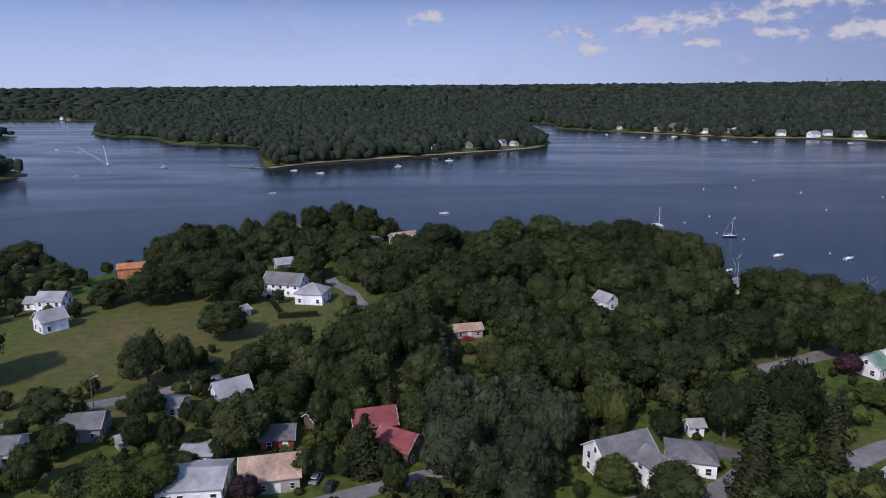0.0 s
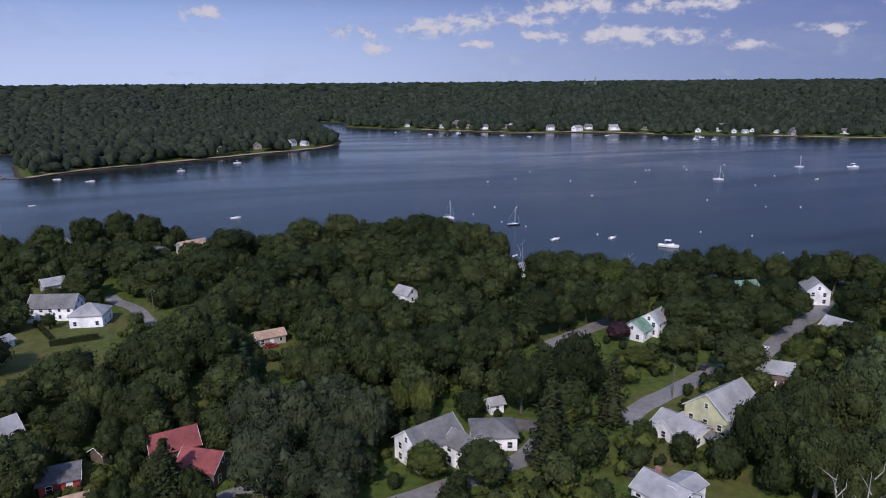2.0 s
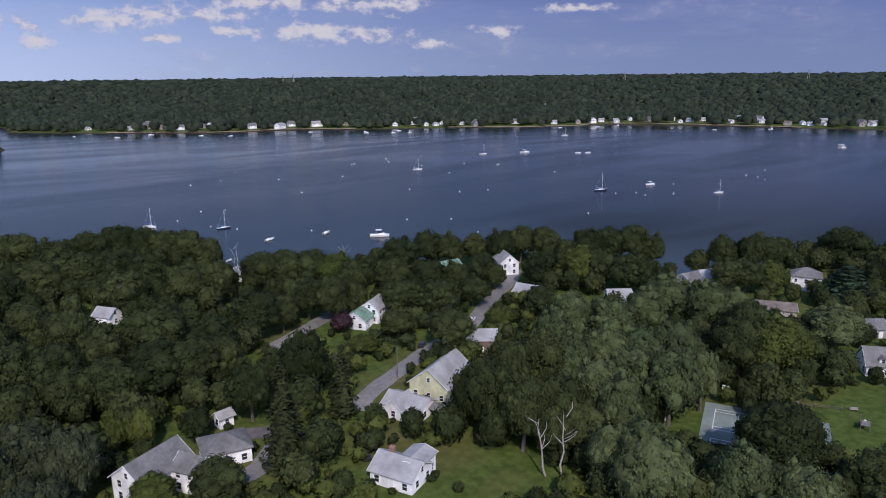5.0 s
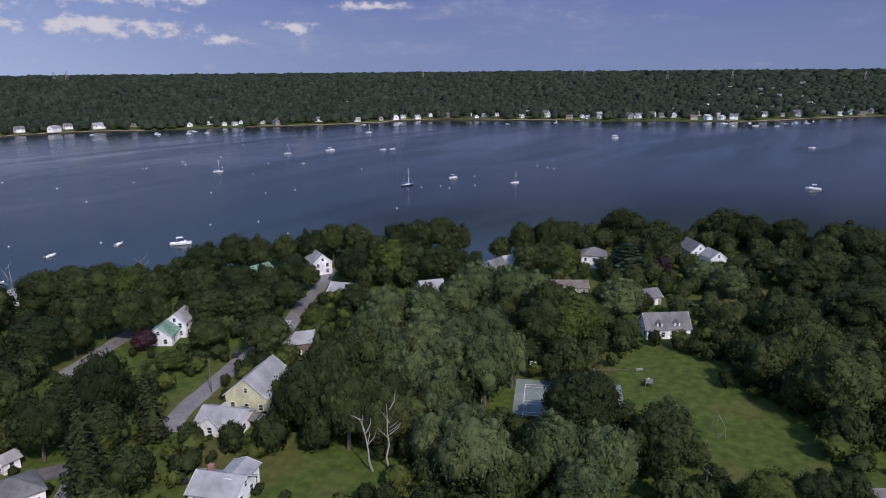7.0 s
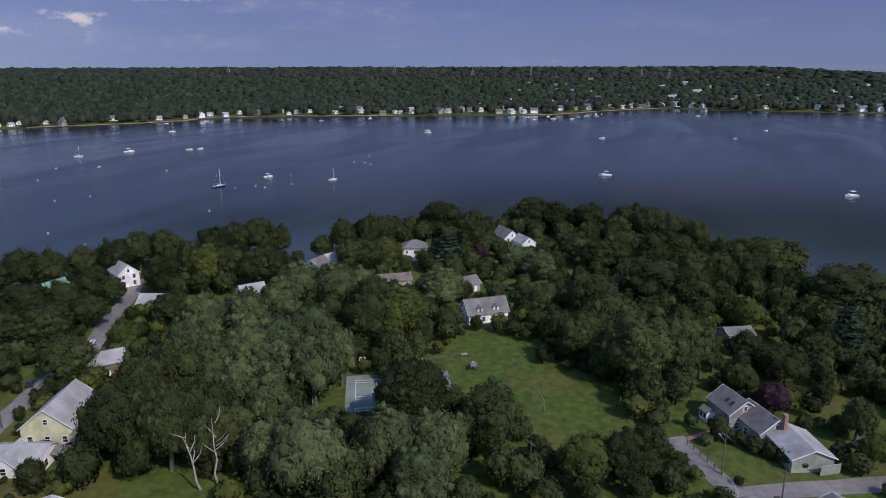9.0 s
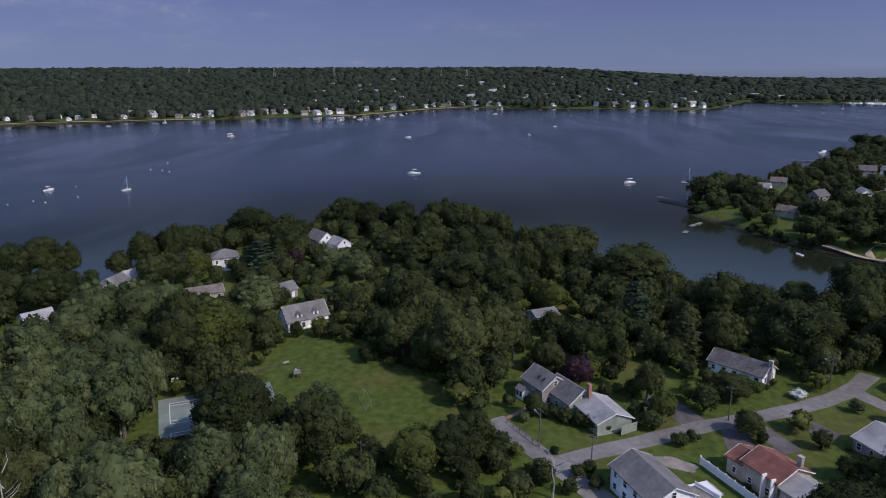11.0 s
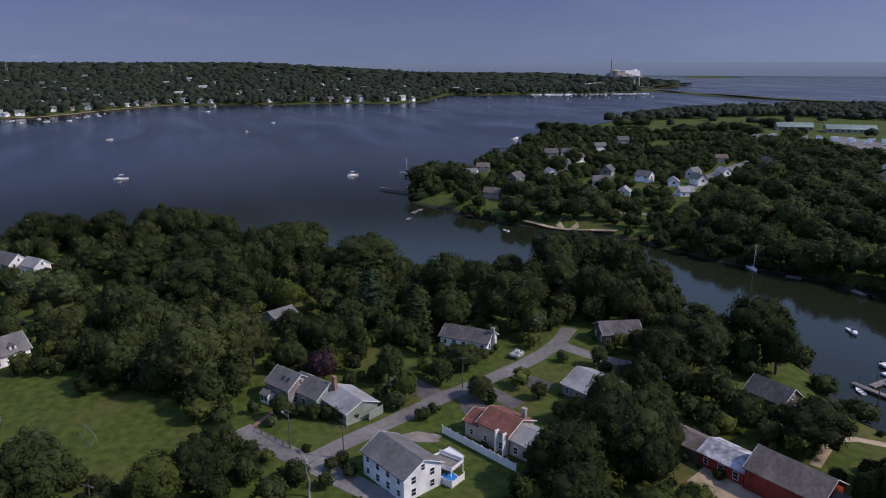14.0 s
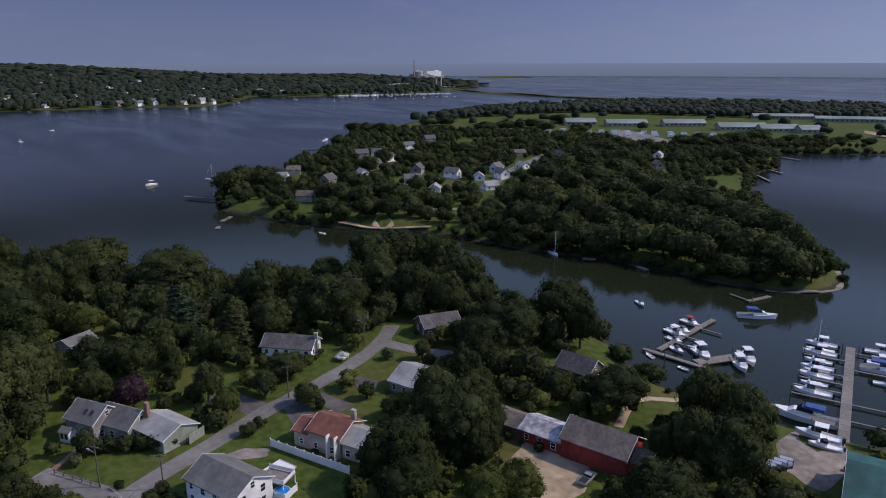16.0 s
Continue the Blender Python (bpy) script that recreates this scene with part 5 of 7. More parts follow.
def cruiser(m, L=11.0, label="large white cabin cruiser with a blue canopy"):
    b = thing("cabin_cruiser", m, label, "boat", "boats on the water")
    B, D = L * 0.3, 1.25
    part("hull", hull_bm(L, B, D), "gelcoat", b)
    part("foredeck", deck_bm(L, B, D, 0.42, 0.97, 0.02), "gelcoat", b)
    part("cockpit_floor", deck_bm(L, B, D, 0.0, 0.44, 0.5), "planks", b)
    part("cabin", cabin_bm(-0.12 * L, 0.3 * L, B * 0.38, D * 0.8, D + 0.8, 1.6), "gelcoat", b)
    part("windscreen", cabin_bm(-0.14 * L, 0.12 * L, B * 0.36, D + 0.75, D + 1.5, 0.9, 0.8), "pane", b)
    part("canopy", cabin_bm(-0.3 * L, 0.02 * L, B * 0.38, D + 1.5, D + 1.9, 0.3, 0.85), "canvas_blue", b, "blue canvas canopy")
    q = bmesh.new()
    for s in (-1, 1):
        tube(q, (-0.2 * L, s * B * 0.36, D * 0.7), (-0.26 * L, s * B * 0.33, D + 1.7), 0.04, 0.04, 5)
    part("radar_arch", q, "gelcoat", b)
    return b


def sail_boat(m, L=9.0, label="white sloop at its mooring with bare mast", hullmat="gelcoat", cover="canvas_blue"):
    b = thing("sail_boat", m, label, "sailing boat", "boats on the water")
    B, D, H = L * 0.31, 0.85, L * 1.32
    part("hull", hull_bm(L, B, D, 0.5), hullmat, b)
    part("deck", deck_bm(L, B, D, 0.02, 0.97, 0.03), "gelcoat", b)
    part("cabin", cabin_bm(-0.12 * L, 0.22 * L, B * 0.3, D * 0.8, D + 0.45, 0.6), "gelcoat", b)
    for sy in (-1, 1):
        part("cabin_window", boxes((-0.06 * L, sy * B * 0.285 - 0.03, D + 0.08, 0.1 * L, sy * B * 0.285 + 0.03, D + 0.26)), "pane", b)
    q = bmesh.new()
    tube(q, (0.1 * L, 0, D), (0.1 * L, 0, H), 0.11, 0.08, 7)
    part("mast", q, "gelcoat", b)
    q = bmesh.new()
    tube(q, (0.09 * L, 0, D + 1.3), (-0.34 * L, 0, D + 1.25), 0.07, 0.06, 6)
    part("boom", q, "steel", b)
    q = bmesh.new()
    tube(q, (0.07 * L, 0, D + 1.5), (-0.33 * L, 0, D + 1.4), 0.2, 0.12, 7)
    part("sail_cover", q, cover, b)
    for x in (0.49 * L, -0.48 * L):
        q = bmesh.new()
        tube(q, (x, 0, D * 1.1), (0.1 * L, 0, H - 0.1), 0.03, 0.03, 4)
        part("stay", q, "steel", b)
    q = bmesh.new()
    tube(q, (0.1 * L, -0.09 * L, H * 0.62), (0.1 * L, 0.09 * L, H * 0.62), 0.04, 0.04, 5)
    part("spreader", q, "steel", b)
    return b


def dinghy(m, label="small white open rowing boat"):
    b = thing("dinghy", m, label, "boat", "small boats")
    part("hull", hull_bm(3.6, 1.5, 0.45), "gelcoat", b)
    part("floor", deck_bm(3.6, 1.5, 0.45, 0.0, 0.93, 0.25), "gelcoat", b)
    for x in (-0.9, 0.2):
        part("thwart", boxes((x - 0.14, -0.6, 0.28, x + 0.14, 0.6, 0.33)), "planks", b)
    return b


def at(x, y, yaw, s=1.0, z=0.0):
    return pose(x, y, z, 0, 0, yaw) @ Matrix.Diagonal((s, s, s, 1))


sloop = sail_boat(at(437, 313, -28, 1.15), label="dark-hulled sloop at its mooring with bare mast", hullmat="navy")
white_sloop = sail_boat(at(134, 419, -60, 1.0))
for x, y, yaw, s in ((416, 510, -40, 1.0), (554, 560, -38, 0.95), (816, 653, -30, 1.1), (490, 245, -30, 0.85), (523, -172, -110, 1.0), (214, -226, 160, 0.95)):
    copy_thing(white_sloop, at(x, y, yaw, s))
copy_thing(sloop, at(165, 385, -10, 0.8))
runabout = motor_boat(at(171, 339, 20, 1.0))
covered = motor_boat(at(488, 302, -25, 1.25), top="gelcoat", label="white motor boat with a hard top at its mooring")
for x, y, yaw, s in ((203, 332, 30, 1.0), (220, 304, -45, 1.25), (600, 538, -30, 1.3), (637, 490, -50, 1.0), (645, 482, -20, 1.1), (894, 301, -60, 1.1),
                     (879, 68, -60, 1.2), (1199, 145, -70, 1.1), (1325, -63, -70, 1.3), (908, -88, 20, 1.0), (1041, -139, -60, 1.0), (927, 313, -60, 1.1),
                     (601, -283, -100, 1.0), (1, 464, 10, 1.0), (-123, 691, 5, 1.1), (-155, 716, 0, 1.0), (-304, 750, 30, 1.0), (-48, 745, 10, 0.9),
                     (8, 799, 0, 1.0), (-829, 1541, 80, 1.2), (-545, 977, 150, 1.1), (-384, 789, -60, 1.2)):
    copy_thing(runabout if (int(x) % 2) else covered, at(x, y, yaw, s))
copy_thing(covered, at(571, 40, 100, 1.25))
copy_thing(covered, at(523, -128, 120, 1.2))
big = cruiser(at(113.5, -223, -137, 1.2))
copy_thing(big, at(715, -369, -60, 1.1))
row_boat = dinghy(at(498, 482, 0, 1.1))
for x, y, yaw, s in ((-140, 561, 5, 1.3), (-365, 682, 0, 1.2), (316, -159, 20, 1.1), (116, -166, -20, 1.0), (104, -166, 175, 1.0), (135, 312, 30, 1.0)):
    copy_thing(row_boat, at(x, y, yaw, s))
copy_thing(runabout, at(147, -202, 152, 0.9))


def float_raft(x, y, yaw, L=6, B=2.4):
    f = thing("swim_float", pose(x, y, 0, 0, 0, yaw), "pale wooden swim float", "float", "floats")
    part("deck", boxes((-L / 2, -B / 2, 0.15, L / 2, B / 2, 0.4)), "planks", f)
    for s in (-1, 1):
        part("pontoon", boxes((-L / 2 + 0.2, s * B * 0.3 - 0.3, -0.2, L / 2 - 0.2, s * B * 0.3 + 0.3, 0.15)), "concrete", f)


for x, y, yaw in ((377, -129, -40), (382, -134, -40), (361, -120, -30), (175, -240, 170), (199, -233, 40)):
    float_raft(x, y, yaw)


def dock(x0, y0, x1, y1, width, label, fingers=(), piles=(), z=0.75, wet=True):
    a, b = Vector((x0, y0, 0)), Vector((x1, y1, 0))
    L = (b - a).length
    d = thing("dock", pose(x0, y0, 0, 0, 0, math.degrees(math.atan2(y1 - y0, x1 - x0))), label, "dock", "docks")
    n = max(2, int(L / 3.0))
    for i in range(n):
        part("deck_board_section", boxes((i * L / n + 0.03, -width / 2, z - 0.14, (i + 1) * L / n - 0.03, width / 2, z)), "planks", d)
    for s in (-1, 1):
        part("stringer", boxes((0, s * width * 0.42 - 0.1, z - 0.5, L, s * width * 0.42 + 0.1, z - 0.14)), "planks", d)
    for f, side, fl in fingers:
        part("finger_pier", boxes((f - 0.3, min(0, side * fl), z - 0.3, f + 0.3, max(0, side * fl), z - 0.03)), "planks", d)
    for px, py in piles:
        q = bmesh.new()
        tube(q, (px, py, -2), (px, py, 2.6), 0.16, 0.14, 7)
        part("pile", q, "bark", d)
    return d


dock(120, -168, 99, -171, 1.7, "grey wooden floating dock with piles", [], [(1, 1.4), (8, -1.4), (15, 1.4)])
dock(116.5, -171, 121, -208, 1.7, "grey wooden floating dock crossing the creek", [(9, -1, 7), (16, -1, 7), (26, -1, 8)], [(5, 1.4), (15, 1.4), (25, 1.4), (36, 1.2)])
dock(104, -172, 98, -188, 4.0, "broad grey wooden dock platform with clutter", [], [(3, 3), (15, 3)])
dock(57.5, -160, 81.5, -220, 2.5, "long grey wooden marina pier with finger piers",
     [(12, 1, 14), (12, -1, 14), (22, 1, 13), (22, -1, 13), (28, 1, 13), (34, 1, 12), (40, 1, 12), (46, -1, 13), (52, 1, 12), (60, -1, 13)],
     [(12, 14), (22, -13), (22, 13), (34, 12), (46, -13), (52, 12), (62, 2.2), (62, -2.2)])
dock(122, -247, 124, -235, 1.6, "narrow wooden gangway and landing stage", [(11, -1, 9)], [(11, 1)])
dock(432, -148, 458, -132, 2.2, "dark timber fishing pier on piles", [], [(i * 3.8, s) for i in range(8) for s in (-1, 1)], 1.6)
for x, y, x2, y2 in ((300, -560, 272, -545), (280, -520, 258, -500), (322, -640, 300, -632), (640, -330, 652, -310), (-191, 735, -235, 760), (-205, 742, -215, 770)):
    dock(x, y, x2, y2, 2.0, "small grey wooden jetty", [], [(4, 1.1), (12, 1.1)], 1.0)
# boats berthed at the docks
red_top = motor_boat(at(124, -199, 172, 1.15), top="canvas_red", top_label="red canvas top", label="white motor boat with a red canvas cockpit cover")
for x, y, yaw, s, kind in ((122, -191, 172, 1.1, 0), (121.5, -187, 172, 1.0, 1), (113.5, -176, 165, 0.9, 0), (107, -179, 150, 1.25, 1), (95.5, -181, 140, 1.15, 1),
                           (96.5, -187, 140, 1.2, 1), (118.5, -182, 175, 0.9, 0)):
    copy_thing(covered if kind else runabout, at(x, y, yaw, s))
side = math.degrees(math.atan2(-60, 24))
for k, (f, off, s, kind) in enumerate(((8.5, 9, 1.35, 2), (25, 8, 1.2, 1), (31, 8, 1.1, 0), (37, 8, 1.15, 1), (40.5, 8, 1.1, 0), (43, 8, 1.1, 1), (48.5, 8, 1.2, 0), (55, 8, 1.2, 1),
                                       (58, 8, 1.0, 3), (63, 8, 1.15, 1), (50, -9, 1.15, 2), (55.5, -9, 1.2, 1), (60, -9, 1.1, 0), (65, -8, 1.1, 1), (41, -9, 1.0, 0))):
    c, s2 = math.cos(radians(side)), math.sin(radians(side))
    x, y = 57.5 + f * c - off * s2, -160 + f * s2 + off * c
    yaw = side + (90 if off > 0 else -90) + (k % 3 - 1) * 3
    copy_thing((runabout, covered, big, white_sloop)[kind], at(x, y, yaw, s * (0.85 if kind == 2 else 0.9)))

# ---- far shores: houses, woods, works ----
FAR_HOUSES = []


def far_house(label, wall, roof, L, W, eave, ridge):
    h = thing("house", Matrix(), label, "house", "houses on the far shore")
    part("wall", gable_walls(L, W, eave, ridge), wall, h)
    part("roof", gable_roof(L, W, eave, ridge, 0.5, 0.3), roof, h)
    for u in (-0.25, 0.25):
        for s in (-1, 1):
            for zz in ((1.5,) if eave < 4 else (4.0,)):
                w = part("window", PANE, None, h)
                w.matrix_basis = pose(u * L, s * W / 2, zz, 0, 0, 0 if s < 0 else 180) @ Matrix.Diagonal((1.0, 3, 0.9, 1))
    for s in (-1, 1):
        w = part("window", PANE, None, h)
        w.matrix_basis = pose(s * L / 2, 0, eave * 0.75, 0, 0, 90 * s) @ Matrix.Diagonal((1.6, 3, 1.0, 1))
    return h


FAR_KINDS = [far_house("white clapboard house with a grey roof near the water", "white_siding", "grey_roof", 12, 8, 5.2, 8.4),
             far_house("white cottage with a pale roof near the water", "white_siding", "light_roof", 10, 8, 3.4, 6.2),
             far_house("grey shingled house with a dark roof", "grey_siding", "dark_roof", 13, 9, 5.0, 8.6),
             far_house("cream house with a brown roof", "cream_siding", "brown_roof", 11, 8, 4.2, 7.0),
             far_house("large white house with wings and a pale roof", "white_siding", "light_roof", 19, 10, 5.8, 9.4)]
used = set()


def put_house(x, y, kind, yaw=None, s=1.0):
    yaw = (int(x * 7 + y * 3) * 37) % 180 if yaw is None else yaw
    m = at(x, y, yaw, s, max(0.8, ground_z(x, y)))
    if kind in used:
        copy_thing(FAR_KINDS[kind], m)
    else:
        used.add(kind)
        FAR_KINDS[kind].matrix_basis = m
    FAR_HOUSES.append((x, y, 8 * s))


for k, (x, y) in enumerate(((-129, 889), (-40, 934), (-10, 916), (36, 932), (83, 963), (100, 963), (-1022, 1878), (-996, 1863), (376, 1506), (387, 1476), (380, 1351),
                            (424, 1279), (445, 1180), (513, 1218), (645, 1307), (582, 1086), (615, 1106), (645, 1070), (-359, 1123), (384, 1243), (426, 1219))):
    put_house(x, y, (2, 4, 1, 2, 0, 1, 0, 3, 1, 1, 3, 2, 0, 1, 3, 4, 0, 4, 0, 1, 3)[k])
for k, (x, y) in enumerate(((437, 1315), (621, 1119), (785, 974), (832, 1024), (862, 1030), (851, 882), (929, 856), (1010, 780), (1040, 770), (1070, 772), (1126, 710),
                            (1173, 690), (1194, 640), (1241, 593), (1261, 566), (1206, 458), (1247, 455), (1288, 443), (1271, 403), (1265, 385), (1260, 1069), (669, 1345))):
    put_house(x, y, (0, 2, 1, 0, 1, 2, 0, 3, 4, 1, 2, 0, 1, 4, 0, 1, 4, 0, 2, 0, 0, 3)[k])
for k, (x, y) in enumerate(((1254, 382), (1294, 369), (1332, 345), (1267, 288), (1280, 266), (1290, 246), (1300, 227), (1378, 191), (1475, 181), (1492, 131), (1500, 102),
                            (1515, 60), (1564, 30), (1594, 1), (1580, -28), (1555, -61), (1556, -83), (1630, -116), (1539, -200), (1582, -237), (1530, -294), (1571, -369),
                            (1576, -409), (1434, 366), (1561, 205), (1698, -10), (1300, 330), (1345, 260), (1400, 225), (1360, 300))):
    put_house(x, y, (1, 0, 0, 3, 1, 1, 0, 0, 1, 0, 1, 0, 2, 1, 4, 0, 1, 0, 1, 3, 0, 4, 0, 1, 0, 1, 0, 1, 0, 3)[k], s=1.12)
for k, (x, y) in enumerate(((2032, 293), (1679, 254), (1879, 228), (1978, 206), (2013, 94), (2061, 5), (1786, -23), (1790, -56), (1836, 361), (2257, 219), (2544, -389),
                            (2507, -408), (2333, -569), (1498, -363), (1500, -393), (1546, -443), (1480, -445), (1497, -487), (1480, -504), (1750, -631), (1691, -625),
                            (1510, -326), (1862, -469), (2252, -529), (1796, -506), (1694, -529), (1900, -585), (1962, -660), (1790, -806), (1811, -923), (1650, 80), (1720, 150))):
    put_house(x, y, (0, 1, 4, 0, 0, 4, 4, 0, 1, 0, 3, 3, 4, 0, 0, 1, 1, 4, 0, 0, 1, 2, 0, 3, 1, 0, 0, 1, 4, 0, 1, 0)[k], s=1.25)
for k, (x, y) in enumerate(((465, -204), (426, -221), (535, -312), (501, -320), (598, -433), (391, -268), (398, -309), (378, -318), (374, -336), (398, -352), (400, -382),
                            (383, -183), (251, -291), (335, -469), (374, -523), (532, -328), (485, -223), (359, -264), (372, -372), (456, -431), (430, -300), (345, -300),
                            (420, -445), (445, -260), (470, -285), (560, -380))):
    put_house(x, y, (1, 2, 2, 0, 2, 0, 0, 1, 0, 0, 1, 3, 0, 3, 1, 0, 3, 1, 2, 3, 2, 1, 2, 1, 2, 0)[k], s=0.92)
r5 = random.Random(5)
SHORE_ROW = [(300, 1300), (437, 1160), (603, 1072), (803, 915), (968, 790), (1080, 735), (1165, 560), (1195, 459), (1280, 245), (1335, 180), (1440, 105), (1550, -15)]
for (ax, ay), (bx, by) in zip(SHORE_ROW, SHORE_ROW[1:]):
    length = math.hypot(bx - ax, by - ay)
    for i in range(int(length / (38 if ax < 1100 else 24))):
        t, back = r5.random(), 10 + 42 * r5.random() ** 1.6
        nx, ny = (by - ay) / length, -(bx - ax) / length
        sgn = 1 if nx * ax + ny * ay > 0 else -1
        x, y = ax + (bx - ax) * t + nx * sgn * back, ay + (by - ay) * t + ny * sgn * back
        if all(math.hypot(x - a, y - b) > 17 for a, b, _ in FAR_HOUSES):
            put_house(x, y, r5.choice((0, 1, 1, 2, 3)), s=r5.uniform(0.8, 1.1))
for i in range(26):
    x, y = r5.uniform(1450, 2100), r5.uniform(-420, 420)
    if all(math.hypot(x - a, y - b) > 30 for a, b, _ in FAR_HOUSES) and x > 1330 + abs(y) * 0.4:
        put_house(x, y, r5.choice((0, 1, 3, 0)), s=1.1)
strip("road", [(300, -246), (312, -238), (322, -222), (350, -205), (372, -190)], 5, "asphalt", "pale lane along the wooded bank", clear=False)
strip("road", [(345, -285), (357, -312), (386, -348), (420, -404), (440, -440), (470, -500)], 8, "asphalt", "pale grey street between cottages", clear=False)
strip("beach_sand", [(326, -176), (312, -185), (300, -195), (286, -208)], 6, "sand", "strip of pale sand along the creek", "beach", 0.3, clear=False)


def long_shed(x0, y0, x1, y1, W, eave, ridge, wall, roof, label, name="hall"):
    L = math.hypot(x1 - x0, y1 - y0)
    h = thing(name, pose((x0 + x1) / 2, (y0 + y1) / 2, ground_z((x0 + x1) / 2, (y0 + y1) / 2), 0, 0, math.degrees(math.atan2(y1 - y0, x1 - x0))), label, "building", "long halls")
    part("wall", gable_walls(L, W, eave, ridge), wall, h)
    part("roof", gable_roof(L, W, eave, ridge, 0.8, 0.4), roof, h)
    n = int(L / 6)
    for i in range(n):
        for s in (-1, 1):
            w = part("window", PANE, None, h)
            w.matrix_basis = pose(-L / 2 + (i + 0.5) * L / n, s * W / 2, eave * 0.55, 0, 0, 0 if s < 0 else 180) @ Matrix.Diagonal((2.2, 3, 1.2, 1))
    FAR_HOUSES.append(((x0 + x1) / 2, (y0 + y1) / 2, L / 2 + 4))


for x0, y0, x1, y1 in ((660, -707, 636, -740), (614, -737, 582, -780), (568, -798, 535, -842), (492, -806, 456, -852), (449, -827, 420, -862), (412, -850, 397, -870)):
    long_shed(x0, y0, x1, y1, 20, 4.5, 9, "cream_siding", "camp_roof", "long low hall with a pale green metal roof")
for x0, y0, x1, y1 in ((560, -1009, 500, -1070), (480, -1035, 380, -1110), (985, -1000, 970, -1040)):
    long_shed(x0, y0, x1, y1, 16, 5, 8, "grey_siding", "camp_roof", "long grey-green barrack beyond the field")
long_shed(2034, -1286, 2140, -1440, 40, 8, 12, "white_siding", "light_roof", "long white boat storage hall at the far marina")
blob("parking_lot", 500, -660, 75, 22, -35, "asphalt", "pale grey parking lot of the camp", "parking lot", 0.3, seed=11, open_view=False)
blob("dirt_field", 330, -900, 50, 16, -40, "sand", "bare tan ball field", "field", 0.3, seed=12, open_view=False)


def caravan(m):
    c = thing("caravan", m, "white camping trailer parked in rows", "caravan", "parked caravans")
    part("body", cabin_bm(-3.5, 3.5, 1.25, 0.5, 3.0, 0.5, 0.92), "gelcoat", c)
    part("window", boxes((-1.5, -1.27, 1.5, 1.5, -1.1, 2.2)), "pane", c)
    for x in (-0.6, 0.6):
        q = bmesh.new()
        tube(q, (x, -1.25, 0.35), (x, 1.25, 0.35), 0.35, 0.35, 9)
        part("axle_wheel", q, "tyre", c)
    return c


first = None
for i in range(13):
    for j in range(3):
        x, y = 590 - i * 13 + j * 11 + rng.uniform(-2, 2), -600 - i * 9 - j * 15 + rng.uniform(-2, 2)
        m = pose(x, y, 4.3, 0, 0, 50 + rng.uniform(-8, 8))
        first = copy_thing(first, m) if first else caravan(m)

for pts in ([(345, 1241), (397, 1194), (440, 1150), (495, 1107), (550, 1090), (606, 1062), (675, 993)], [(806, 906), (970, 778), (1069, 740), (1153, 563), (1184, 461)],
            [(1272, 240), (1320, 175), (1427, 100), (1540, -10)]):
    strip("beach_sand", pts, 7, "sand", "thin strip of pale sand below the shore houses", "beach", 0.5, clear=False)

# power station on the far point
plant = thing("power_station", pose(2900, -2050, ground_z(2900, -2050)), "grey power station with a tall stack beside the sea", "power station")
q = bmesh.new()
tube(q, (-200, 180, 0), (-200, 180, 96), 3.6, 2.4, 12)
part("smokestack", q, "concrete", plant)
q = bmesh.new()
tube(q, (-60, 60, 0), (-60, 60, 42), 24, 24, 20), tube(q, (-60, 60, 42), (-60, 60, 50), 24, 8, 20)
part("containment", q, "concrete", plant)
for x0, y0, x1, y1, z in ((-20, -40, 40, 40, 30), (30, -150, 90, -60, 42), (60, -100, 120, -10, 24), (-120, -10, -80, 60, 22), (60, -190, 100, -150, 26)):
    part("block", boxes((x0, y0, 0, x1, y1, z), (x0 + 10, y0 + 10, z, x0 + 25, y0 + 30, z + 5)), "concrete" if z != 42 else "white_siding", plant)
tower = thing("bridge_tower", pose(1880, -1400, 3, 0, 0, 20), "pale steel lift bridge tower on the causeway", "bridge")
for s in (-1, 1):
    part("leg", boxes((s * 9 - 2, -2.5, 0, s * 9 + 2, 2.5, 38)), "concrete", tower)
part("cross_beam", boxes((-11, -2.5, 34, 11, 2.5, 40)), "concrete", tower)
part("span", boxes((-60, -5, 6, 60, 5, 8)), "concrete", tower)
strip("railway", [(1860, -1400), (1491, -1351), (1254, -1331), (1075, -1338), (960, -1405)], 16, "dark_roof", "dark railway embankment on the causeway", "railway", 1.2, clear=False)


def far_marina(name, x, y, rx, ry, yaw, count, label):
    r = random.Random(count)
    bm = bmesh.new()
    c, s = math.cos(radians(yaw)), math.sin(radians(yaw))
    for i in range(count):
        u, v = r.uniform(-rx, rx), round(r.uniform(-ry, ry) / 14) * 14 + r.uniform(-2, 2)
        X, Y, L = x + u * c - v * s, y + u * s + v * c, r.uniform(3.5, 5.5)
        box(bm, X - L, Y - 1.6, -0.2, X + L, Y + 1.6, 1.3), box(bm, X - L * 0.4, Y - 1.1, 1.3, X + L * 0.3, Y + 1.1, 2.5)
        if i % 3 == 0:
            tube(bm, (X, Y, 1.2), (X, Y, 11), 0.18, 0.12, 4)
    tagged(new(name, mesh_of(name, bm, "gelcoat")), label, "boats", kind="stuff")


